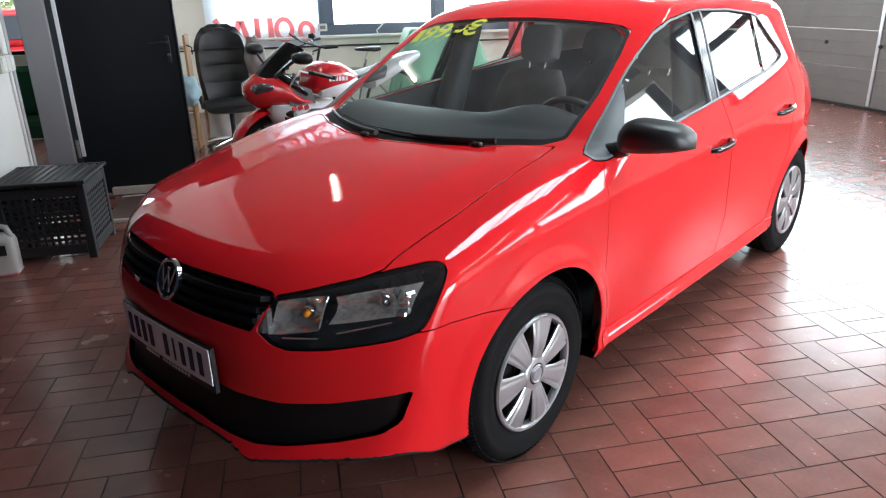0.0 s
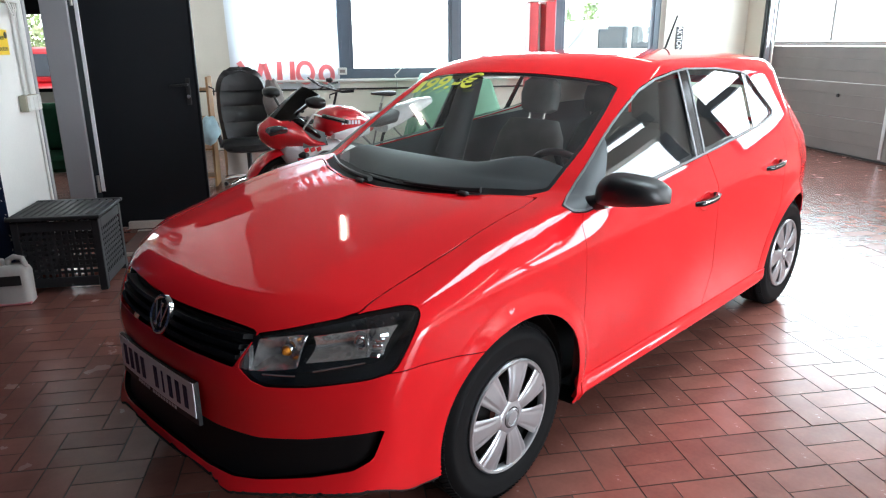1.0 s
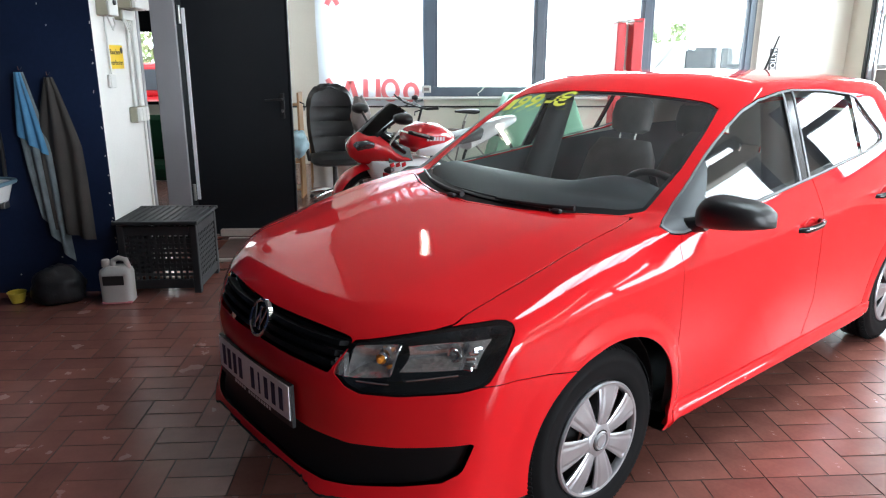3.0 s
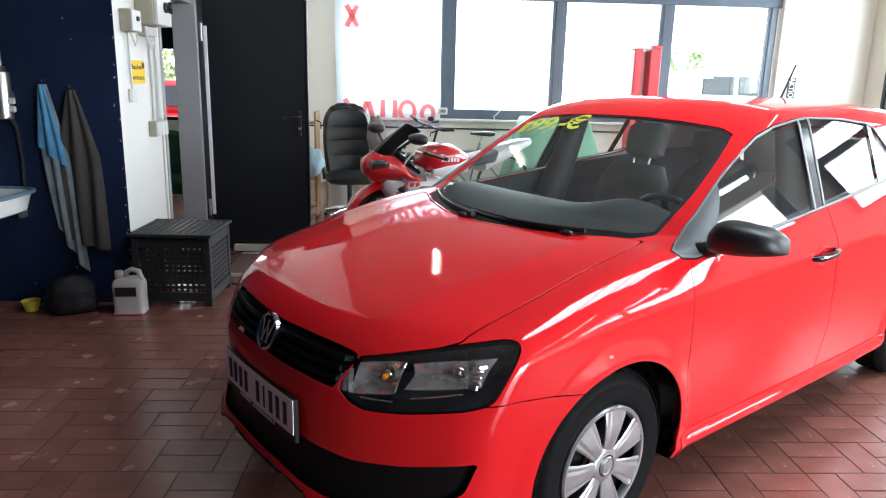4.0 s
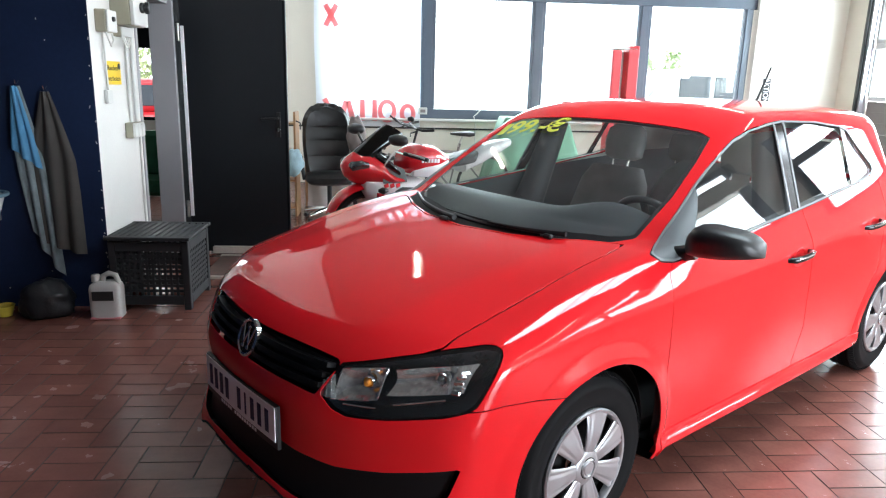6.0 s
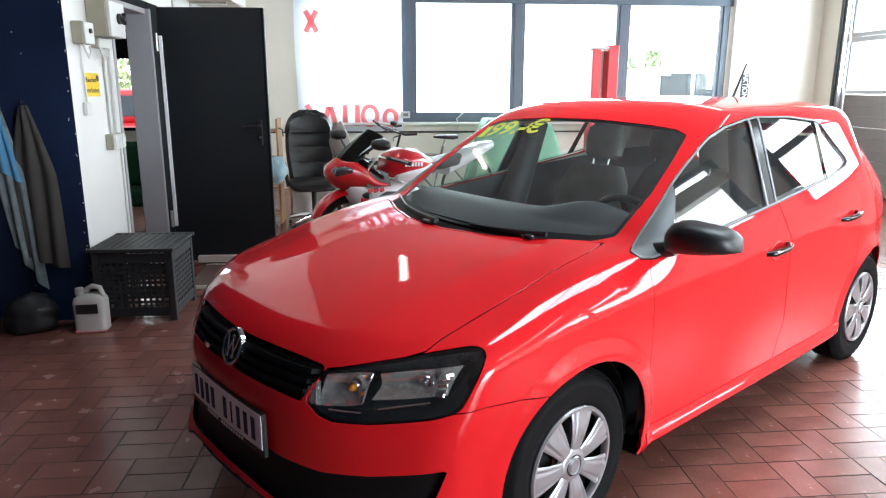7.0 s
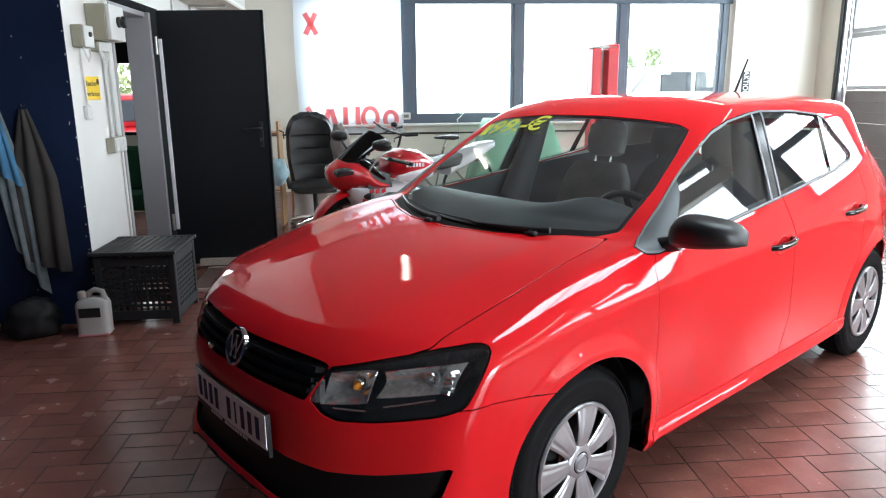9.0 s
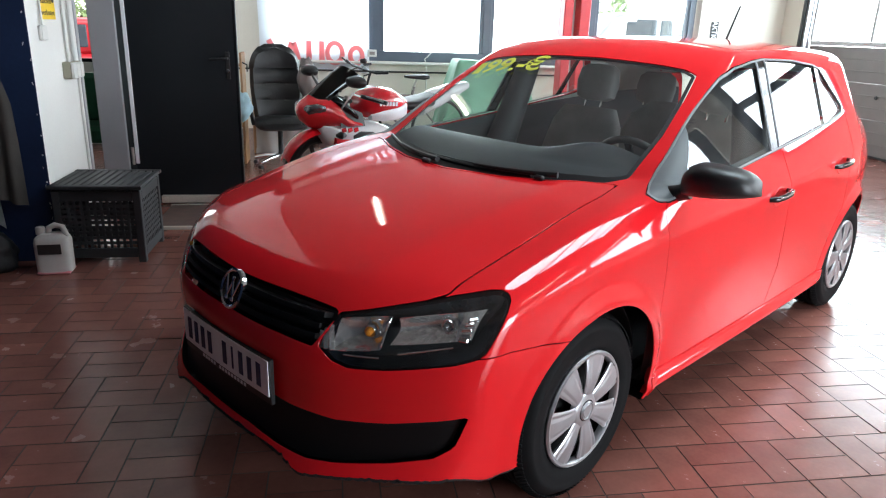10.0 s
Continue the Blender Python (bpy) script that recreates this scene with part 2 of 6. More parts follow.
            f += [[k + i for i in q[::-1]] for q in f] + [[b, a, k + a, k + b] for a, b in zip(rim, rim[1:] + rim[:1])]
            v += back
        return self.add(v, f, m)


def to_mesh(name, shape, mat, angle=35):
    me = bpy.data.meshes.new(name)
    me.from_pydata(shape.v, [], shape.f)
    me.materials.append(mat)
    me.polygons.foreach_set("use_smooth", [True] * len(me.polygons))
    me.update()
    me.set_sharp_from_angle(angle=radians(angle))
    return me


def part(name, shape, mat, parent=None, label="", angle=35, at=None):
    """One mesh object, under a thing or a part."""
    ob = new(name, to_mesh(name, shape, mat, angle))
    ob.parent = parent
    if at is not None:
        ob.matrix_basis = at
    return tagged(ob, label)


def thing(name, m, label, category, group="", kind=""):
    """An Empty at a thing's base, for its parts."""
    ob = new(name)
    ob.empty_display_size = 0.1
    ob.matrix_basis = m
    return tagged(ob, label, category, group, kind)


def solid(name, shape, mat, label, category, group="", kind="", angle=35):
    return tagged(part(name, shape, mat, None, label, angle), "", category, group, kind)


def mark(name, text, size, mat, m, parent, thick=0.001, wide=1.0, bold=0.0):
    """Lettering as a mesh."""
    cu = bpy.data.curves.new(name, "FONT")
    cu.body, cu.size, cu.extrude, cu.align_x, cu.align_y = text, size, thick, "CENTER", "CENTER"
    cu.offset = bold
    tmp = new(name, cu)
    me = bpy.data.meshes.new_from_object(tmp.evaluated_get(bpy.context.evaluated_depsgraph_get()))
    bpy.data.objects.remove(tmp)
    bpy.data.curves.remove(cu)
    me.materials.clear()
    me.materials.append(mat)
    ob = new(name, me)
    ob.parent = parent
    ob.matrix_basis = m @ Matrix.Diagonal((wide, 1, 1, 1))
    return ob

# ---- the hall: x along the window wall, y towards it, z up ----
LEFT, RIGHT, BACK, FRONT, TOP, BLUE_X, BLUE_Y = -2.0, 6.55, 7.8, -5.5, 3.68, -5.2, 1.86
DOOR_A, DOOR_B, DOOR_H = 2.56, 3.34, 2.08
WIN_L, WIN_R, WIN_B, WIN_T = -1.32, 5.18, 0.98, 3.55


def slab(name, lo, hi, mat, label, category, bevel=0.002):
    at = [(a + b) / 2 for a, b in zip(lo, hi)]
    return solid(name, Shape().box(at, [b - a for a, b in zip(lo, hi)], bevel), mat, label, category, kind="structure")


slab("ground", (-40, -30, -0.3), (60, 60, -0.003), MORTAR, "dirty mortar bed under the clinker floor", "ground")


def wall(name, boxes, mat, label):
    s = Shape()
    for lo, hi in boxes:
        s.box([(a + b) / 2 for a, b in zip(lo, hi)], [b - a for a, b in zip(lo, hi)], 0.002)
    return solid(name, s, mat, label, "wall", kind="structure")


# ceiling with a glazed rooflight over the parking bay
ROOF_X, ROOF_Y = (0.95, 4.15), (-0.62, 0.52)
C0, C1, C2, C3 = BLUE_X - 0.3, RIGHT + 0.3, FRONT - 0.3, BACK + 0.3
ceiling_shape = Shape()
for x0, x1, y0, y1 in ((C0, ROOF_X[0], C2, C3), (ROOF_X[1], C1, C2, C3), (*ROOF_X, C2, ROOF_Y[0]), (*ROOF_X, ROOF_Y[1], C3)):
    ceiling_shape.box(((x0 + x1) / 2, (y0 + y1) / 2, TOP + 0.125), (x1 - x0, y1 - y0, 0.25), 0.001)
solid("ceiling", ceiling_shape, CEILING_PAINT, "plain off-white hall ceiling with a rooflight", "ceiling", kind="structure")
rooflight = thing("window_4", pose(0, 0, TOP), "glazed rooflight with dark bars in the ceiling", "rooflight", kind="structure")
for x in (ROOF_X[0] + 0.03, 1.75, 2.62, 3.45, ROOF_X[1] - 0.03):
    part("bar", Shape().box((x, sum(ROOF_Y) / 2, 0.12), (0.06, ROOF_Y[1] - ROOF_Y[0] - 0.002, 0.10), 0.006), FRAME_BLUE, rooflight)
for y in (ROOF_Y[0] + 0.03, ROOF_Y[1] - 0.03):
    part("bar", Shape().box((sum(ROOF_X) / 2, y, 0.06), (ROOF_X[1] - ROOF_X[0] - 0.002, 0.05, 0.08), 0.006), FRAME_BLUE, rooflight)
ob = part("pane", Shape().box((sum(ROOF_X) / 2, sum(ROOF_Y) / 2, 0.19), (ROOF_X[1] - ROOF_X[0] - 0.004, ROOF_Y[1] - ROOF_Y[0] - 0.004, 0.008), 0.001), CLEAR_GLASS, rooflight)
ob.visible_shadow = False
B2 = BACK + 0.3
wall("wall_back", [((LEFT, BACK, 0), (WIN_L, B2, TOP)), ((WIN_R, BACK, 0), (RIGHT + 0.3, B2, TOP)), ((WIN_L, BACK, 0), (WIN_R, B2, WIN_B)), ((WIN_L, BACK, WIN_T), (WIN_R, B2, TOP))], CREAM_WALL, "cream painted wall below and beside the windows")
L2 = LEFT - 0.13
wall("wall_left", [((L2, BLUE_Y, 0), (LEFT, DOOR_A, TOP)), ((L2, DOOR_B, 0), (LEFT, B2, TOP)), ((L2, DOOR_A, DOOR_H), (LEFT, DOOR_B, TOP))], WHITE_WALL, "white painted wall with a doorway through it")
wall("wall_blue", [((BLUE_X, BLUE_Y, 0), (L2, BLUE_Y + 0.17, TOP)), ((BLUE_X, BLUE_Y - 0.004, 0), (LEFT + 0.003, BLUE_Y, TOP))], BLUE_WALL, "dark blue painted wall, scuffed")
wall("wall_side", [((BLUE_X - 0.2, FRONT, 0), (BLUE_X, BLUE_Y + 0.17, TOP))], BLUE_WALL, "dark blue painted side wall")
# unseen front wall, coloured dark so little light bounces onto the bumper
wall("wall_front", [((BLUE_X - 0.2, FRONT - 0.2, 0), (3.5, FRONT, TOP)), ((6.3, FRONT - 0.2, 0), (RIGHT + 0.3, FRONT, TOP)), ((3.5, FRONT - 0.2, 3.0), (6.3, FRONT, TOP))], LOW_BOUNCE_GREY, "unseen wall closing the hall, dark grey to cut bounced light")
G1, G2, GH = (3.55, 7.28), (-3.3, 2.6), 3.05
SILL, SIDE_TOP = 1.70, 3.02
R2 = RIGHT + 0.3
wall("wall_right", [((RIGHT, FRONT, 0), (R2, G2[0], TOP)), ((RIGHT, G2[1], 0), (R2, G1[0], TOP)), ((RIGHT, G1[1], 0), (R2, BACK, TOP)), ((RIGHT, G2[0], SIDE_TOP), (R2, G2[1], TOP)), ((RIGHT, G2[0], 0), (R2, G2[1], SILL)), ((RIGHT, 0.95, SILL), (R2, 1.30, SIDE_TOP)), ((RIGHT, G2[0], 2.66), (R2, 0.95, 2.84)), ((RIGHT, G2[0], SILL), (R2, 0.95, 1.98)), ((RIGHT, G1[0], GH), (R2, G1[1], TOP))], CREAM_WALL, "cream painted wall round the roller gates")

# windows in the back wall
PANES = [(-1.18, 0.18), (0.40, 1.80), (2.01, 3.39), (3.60, 5.00)]
window = thing("window_1", pose(0, BACK, 0), "wide window with dark grey-blue frames and overexposed daylight", "window", kind="structure")
bars = [((WIN_L, WIN_R), (WIN_B, 1.12)), ((WIN_L, WIN_R), (2.68, 2.83)), ((WIN_L, WIN_R), (WIN_T - 0.1, WIN_T))]
uprights = [(WIN_L, PANES[0][0])] + [(a[1], b[0]) for a, b in zip(PANES, PANES[1:])] + [(PANES[-1][1], WIN_R - 0.04)]
for (x0, x1), (z0, z1) in bars:
    part("window_frame", Shape().box(((x0 + x1) / 2, 0.13, (z0 + z1) / 2), (x1 - x0, 0.09, z1 - z0), 0.006), FRAME_BLUE, window)
for x0, x1 in uprights:
    for z0, z1 in ((1.12, 2.68), (2.83, WIN_T - 0.1)):
        s = Shape().box(((x0 + x1) / 2, 0.13, (z0 + z1) / 2), (x1 - x0 - 0.002, 0.08, z1 - z0 - 0.002), 0.006)
        s.box(((x0 + x1) / 2, 0.085, (z0 + z1) / 2), ((x1 - x0) * 0.55, 0.02, z1 - z0 - 0.002), 0.004)
        part("window_frame", s, FRAME_BLUE, window)
part("window_sill", Shape().box(((WIN_L + WIN_R) / 2, -0.02, WIN_B - 0.02), (WIN_R - WIN_L, 0.2, 0.035), 0.008), WHITE_WALL, window)
for x0, x1 in PANES:
    for z0, z1 in ((1.12, 2.68), (2.83, WIN_T - 0.1)):
        ob = part("pane", Shape().box(((x0 + x1) / 2, 0.14, (z0 + z1) / 2), (x1 - x0, 0.006, z1 - z0), 0.001), CLEAR_GLASS, window)
        ob.visible_shadow = False

# bright overcast distance outside
slab("backdrop", (-30, 30, -0.2), (60, 30.2, 24), DAYLIGHT, "overexposed overcast daylight outside", "backdrop")
slab("backdrop_front", (-30, -30.2, -0.2), (60, -30, 24), DAYLIGHT, "overexposed overcast daylight outside", "backdrop")
slab("backdrop_side", (40, -30, -0.2), (40.2, 30, 24), DAYLIGHT_SIDE, "overexposed overcast daylight outside", "backdrop")


def gate(y0, y1, label):
    """A sectional gate: closed panels below, glazed sections above."""
    g = thing("gate_1", pose(RIGHT, 0, 0), label, "gate", kind="structure")
    x, w = 0.14, y1 - y0
    for k in range(3):
        z = 0.03 + 0.455 * k
        s = Shape().box((x, (y0 + y1) / 2, z + 0.226), (0.05, w - 0.1, 0.45), 0.008)
        for j in (1, 2):
            s.box((x - 0.026, (y0 + y1) / 2, z + 0.15 * j), (0.008, w - 0.1, 0.012), 0.003)
        part("panel", s, GATE_GREY, g)
    part("seal", Shape().box((x, (y0 + y1) / 2, 0.016), (0.06, w - 0.1, 0.03), 0.008), BLACK_PLASTIC, g)
    n = 3
    pitch = (w - 0.1) / n
    for k in range(2):
        z = 1.40 + 0.80 * k
        for zz, h in ((z + 0.03, 0.06), (z + 0.76, 0.07)):
            part("rail", Shape().box((x, (y0 + y1) / 2, zz), (0.05, w - 0.1, h), 0.006), GATE_BAR, g)
        for j in range(n + 1):
            part("bar", Shape().box((x, y0 + 0.05 + pitch * j, z + 0.393), (0.05, 0.05, 0.66), 0.006), GATE_BAR, g)
        for j in range(n):
            ob = part("pane", Shape().box((x, y0 + 0.05 + pitch * (j + 0.5), z + 0.393), (0.006, pitch - 0.05, 0.66), 0.001), CLEAR_GLASS, g)
            ob.visible_shadow = False
    for y in (y0 + 0.025, y1 - 0.025):
        part("guide_rail", Shape().box((0.03, y, GH / 2), (0.06, 0.05, GH), 0.005).box((0.075, y, GH / 2), (0.03, 0.09, GH), 0.005), ALU, g)
        part("rubber_seal", Shape().box((-0.004, y + (0.05 if y > (y0 + y1) / 2 else -0.05), GH / 2), (0.06, 0.05, GH), 0.005), BLACK_PLASTIC, g)
    return g


gate_one = gate(*G1, "grey sectional gate with glazed upper sections")

part("stiffener", Shape().box((0.108, 4.85, 0.70), (0.012, 0.05, 1.30), 0.003), ALU, gate_one)
for y, z in ((5.7, 0.77), (4.8, 0.76)):
    part("knob", Shape().lathe([(0, 0.03), (0.02, 0.028), (0.026, 0.015), (0.018, 0.0)], pose(0.112, y, z, 0, -90, 0), 16), BLACK_PLASTIC, gate_one)

window_side = thing("window_3", pose(RIGHT, 0, 0), "row of side windows with dark grey-blue frames", "window", kind="structure")
for y in (-3.24, -1.85, -0.42, 0.90, 1.35, 2.54):
    part("window_frame", Shape().box((0.12, y, 2.36), (0.08, 0.15, 1.30), 0.006), FRAME_BLUE, window_side)
for y0, y1 in ((G2[0], 0.95), (1.30, G2[1])):
    for z in (SILL + (0.31 if y0 < 0 else 0.03), 2.99):
        part("window_frame", Shape().box((0.13, (y0 + y1) / 2, z), (0.07, y1 - y0, 0.07), 0.006), FRAME_BLUE, window_side)
part("window_frame", Shape().box((0.13, (1.30 + G2[1]) / 2, 2.62), (0.07, G2[1] - 1.30, 0.09), 0.006), FRAME_BLUE, window_side)

# clinker floor: pairs of bricks laid flat, each pair beside one brick laid upright
UNIT = 0.1213


def brick_shape(w, l):
    s, c = Shape(), 0.0007
    x, y = w / 2, l / 2
    ring = lambda a, b, z: [(-a, -b, z), (a, -b, z), (a, b, z), (-a, b, z)]
    v = ring(x, y, -0.03) + ring(x, y, -c) + ring(x - c, y - c, 0)
    f = [[8, 9, 10, 11]] + [[r * 4 + i, r * 4 + (i + 1) % 4, r * 4 + 4 + (i + 1) % 4, r * 4 + 4 + i] for r in (0, 1) for i in range(4)]
    return s.add(v, f)


def rough_edges(me):
    """Brick sides and chamfers are unglazed."""
    me.materials.append(BRICK_EDGE)
    me.polygons.foreach_set("material_index", [0 if k % 9 == 0 else 1 for k in range(len(me.polygons))])
    return me


def lay_floor():
    floor = thing("floor", pose(0, 0, 0), "worn red-brown clinker floor with dark joints", "floor", kind="structure")
    short, long = UNIT - 0.0042, 2 * UNIT - 0.0042
    sizes = [(short, long), (long, short)]
    meshes = [rough_edges(to_mesh("brick", brick_shape(*s), BRICK, 20)) for s in sizes]
    shapes = [brick_shape(*s) for s in sizes]
    rest, rnd = Shape(), random.Random(4)
    ox, oy = 0.913, -0.684
    spots = []
    for j in range(int((FRONT - oy) / (2 * UNIT)) - 1, int((BACK - oy) / (2 * UNIT)) + 1):
        y = oy + 2 * UNIT * j
        for k in range(-60, 130):
            x = ox + 2 * UNIT * j + 3 * UNIT * k
            if x < BLUE_X - 0.3 or x > 14 or (x > RIGHT + 0.3 and not (G1[0] < y < G1[1])):
                continue
            spots += [(x + UNIT, y + UNIT / 2, 1), (x + UNIT, y + 1.5 * UNIT, 1), (x + 2.5 * UNIT, y + UNIT, 0)]
    chosen = set(sorted(spots, key=lambda s: math.hypot(s[0] - 1.3, (s[1] + 0.5)))[:290])
    for x, y, flat in spots:
        m = pose(x, y, rnd.uniform(-0.001, 0.001), rnd.uniform(-0.2, 0.2), rnd.uniform(-0.2, 0.2), rnd.uniform(-0.3, 0.3))
        if (x, y, flat) in chosen:
            ob = new("brick", meshes[flat])
            ob.parent, ob.matrix_basis = floor, m
        else:
            rest.add(shapes[flat].v, shapes[flat].f, m)
    field = part("brick_field", rest, BRICK_REST, floor, angle=20)
    rough_edges(field.data)
    tagged(field, kind="stuff")

# ---- car body: one smooth solid, cut into panels ----
def smin(a, b, k):
    h = np.clip(0.5 + 0.5 * (b - a) / k, 0, 1)
    return b * (1 - h) + a * h - k * h * (1 - h)


def smax(a, b, k):
    return -smin(-a, -b, k)


def swell(t, w):
    return w * np.logaddexp(0, t / w)


def spline(*points):
    """A smooth curve through (x, y) points, straight beyond its ends."""
    xs, ys = np.array(points, float).T
    n, h = len(xs), np.diff(xs)
    a, r = np.eye(n), np.zeros(n)
    for i in range(1, n - 1):
        a[i, i - 1:i + 2] = h[i - 1], 2 * (h[i - 1] + h[i]), h[i]
        r[i] = 6 * ((ys[i + 1] - ys[i]) / h[i] - (ys[i] - ys[i - 1]) / h[i - 1])
    m = np.linalg.solve(a, r)
    lo = (ys[1] - ys[0]) / h[0] - h[0] * m[1] / 6
    hi = (ys[-1] - ys[-2]) / h[-1] + h[-1] * m[-2] / 6

    def value(x):
        x = np.asarray(x, float)
        c = np.clip(x, xs[0], xs[-1])
        i = np.clip(np.searchsorted(xs, c) - 1, 0, n - 2)
        d, u, v = h[i], xs[i + 1] - c, c - xs[i]
        y = (m[i] * u ** 3 + m[i + 1] * v ** 3) / (6 * d) + (ys[i] / d - m[i] * d / 6) * u + (ys[i + 1] / d - m[i + 1] * d / 6) * v
        return y + np.where(x < xs[0], (x - xs[0]) * lo, 0) + np.where(x > xs[-1], (x - xs[-1]) * hi, 0)
    return value


# car frame: x to its left side, y to its tail from the front axle, z up from the ground
WHEELBASE, ARCH_Z, ARCH_R = 2.47, 0.318, 0.330
ARCHES = (0.010, WHEELBASE)
plan = spline((-0.9, 0.66), (-0.6, 0.765), (-0.3, 0.806), (0, 0.824), (0.6, 0.836), (1.3, 0.841), (2.0, 0.838), (2.5, 0.812), (2.85, 0.74), (3.2, 0.60))
tuck = spline((0.15, 0.050), (0.24, 0.038), (0.36, 0.025), (0.5, 0.012), (0.64, 0.003), (0.78, 0.0), (1.5, 0.0))
crease = spline((-0.6, 0.70), (-0.2, 0.765), (0.35, 0.812), (1.24, 0.858), (2.02, 0.918), (3.0, 0.975))
belt = spline((-0.5, 0.86), (0.3, 0.925), (1.23, 0.985), (2.03, 1.09), (2.6, 1.15))
bonnet = spline((-0.95, 0.60), (-0.78, 0.705), (-0.6, 0.790), (-0.3, 0.868), (0, 0.920), (0.35, 0.962))
nose = spline((0.10, -0.80), (0.17, -0.835), (0.225, -0.848), (0.285, -0.822), (0.37, -0.803), (0.46, -0.80), (0.56, -0.806), (0.63, -0.785), (0.70, -0.752), (0.8, -0.66))


def glass_slope(x, y):
    return 0.945 + (y - 0.27 - 0.28 * x * x) * 0.60 - 0.06 * (y - 0.6) ** 2


chin = spline((0, 0.266), (0.16, 0.265), (0.28, 0.258), (0.335, 0.242), (0.37, 0.227), (0.42, 0.232), (0.50, 0.247), (0.62, 0.264), (0.75, 0.272), (1.0, 0.28))


def sole(x, y):
    """The height of the body's lower edge."""
    front = np.clip((-0.40 - y) / 0.16, 0, 1)
    base = 0.206 + 0.008 * np.clip(y, 0, 2.5) + 0.004 * np.clip((-0.20 - y) / 0.1, 0, 1)
    return base + front * front * (3 - 2 * front) * (chin(np.abs(x)) - 0.007 - base)


def flank(y, z):
    """Half the car's width."""
    w = plan(y) - tuck(z) - 0.40 * swell(z - crease(y), 0.010) - 0.05 * swell(z - belt(y), 0.02)
    # the front shoulder leans in more towards the bonnet
    front = np.clip((0.50 - y) / 0.3, 0, 1)
    w = w - 0.13 * front * swell(z - crease(y), 0.010)
    for cy in ARCHES:
        d = np.clip((np.hypot(y - cy, z - ARCH_Z) - ARCH_R - 0.014) / 0.072, 0, 1)
        w = w + 0.022 * (1 - d * d * (3 - 2 * d)) * (0.35 + 0.65 * np.clip((y - cy + 0.30) / 0.2, 0, 1))
    mid = np.clip((y - 0.30) / 0.12, 0, 1) * np.clip((2.16 - y) / 0.12, 0, 1)
    w = w + 0.024 * mid * np.exp(-((z - 0.252) / 0.020) ** 2)
    rear = np.clip((y - 2.3) / 0.45, 0, 1)
    w = w - 0.32 * rear * rear * (3 - 2 * rear) * swell(z - 0.84, 0.03)
    return w


def body(x, y, z):
    """Under 0 inside the car's body."""
    x = np.abs(x)
    w = flank(y, z)
    hood = bonnet(y) - (0.03 - 0.024 * np.tanh((y + 0.1) / 0.3)) * (x / 0.66) ** 3 + 0.003 * np.exp(-((x - 0.47 - 0.08 * y) / 0.06) ** 2)
    roof = 1.436 - 0.033 * ((y - 1.75) / 0.9) ** 2 - 0.045 * (x / 0.6) ** 3
    hatch = 1.345 - (y - 2.63) * 0.95 - 0.35 * x * x
    top = smax(hood, smin(smin(glass_slope(x, y), roof, 0.07), hatch, 0.10), 0.012)
    side = (x - w) / 1.05
    f = smax(side, (z - top) / 1.10, 0.052)
    f = smax(f, nose(z) + 0.315 * (x / 0.8) ** 2.6 - y, 0.05)
    f = smax(f, y - 3.13 + 0.34 * (x / 0.8) ** 2.2 + 0.12 * np.clip(z - 0.6, 0, 9), 0.06)
    return smax(f, sole(x, y) - z, 0.008)


def slope_of(fn, p, e=1e-4):
    g = np.empty_like(p)
    for k in range(3):
        d = np.zeros(3)
        d[k] = e
        a, b = p + d, p - d
        g[:, k] = (fn(*a.T) - fn(*b.T)) / (2 * e)
    return g


def settle(fn, p, times=6):
    """Draws points on to the surface fn = 0."""
    for _ in range(times):
        g = slope_of(fn, p)
        p = p - (fn(*p.T) / np.maximum((g * g).sum(1), 1e-6))[:, None] * g
    return p


def unit(v):
    return v / np.maximum(np.linalg.norm(v, axis=-1, keepdims=True), 1e-9)


def skin(fn, low, high, step):
    """The surface fn = 0 as quads (surface nets), with its points settled on it."""
    low, high = np.array(low, float), np.array(high, float)
    n = np.ceil((high - low) / step).astype(int) + 1
    axes = [low[k] + step * np.arange(n[k]) for k in range(3)]
    v = fn(*np.meshgrid(*axes, indexing="ij")) < 0
    cell = np.zeros(n - 1, int)
    for a in (0, 1):
        for b in (0, 1):
            for c in (0, 1):
                cell += v[a:n[0] - 1 + a, b:n[1] - 1 + b, c:n[2] - 1 + c]
    busy = (cell > 0) & (cell < 8)
    ids = -np.ones(cell.shape, int)
    ids[busy] = np.arange(busy.sum())
    p = low + (np.argwhere(busy) + 0.5) * step
    quads = []
    for k in range(3):
        o = [i for i in range(3) if i != k]
        lead = np.take(v, range(0, n[k] - 1), k)
        trail = np.take(v, range(1, n[k]), k)
        at = np.argwhere(lead != trail)
        at = at[(at[:, o[0]] > 0) & (at[:, o[1]] > 0) & (at[:, o[0]] < n[o[0]] - 1) & (at[:, o[1]] < n[o[1]] - 1)]
        flip = lead[tuple(at.T)]
        corners = []
        for da, db in ((0, 0), (1, 0), (1, 1), (0, 1)):
            c = at.copy()
            c[:, o[0]] -= da
            c[:, o[1]] -= db
            corners.append(ids[tuple(c.T)])
        q = np.stack(corners, 1)
        if k == 1:
            flip = ~flip
        q[~flip] = q[~flip][:, ::-1]
        quads.append(q)
    return settle(fn, p, 8), [list(map(int, q)) for q in np.concatenate(quads)]


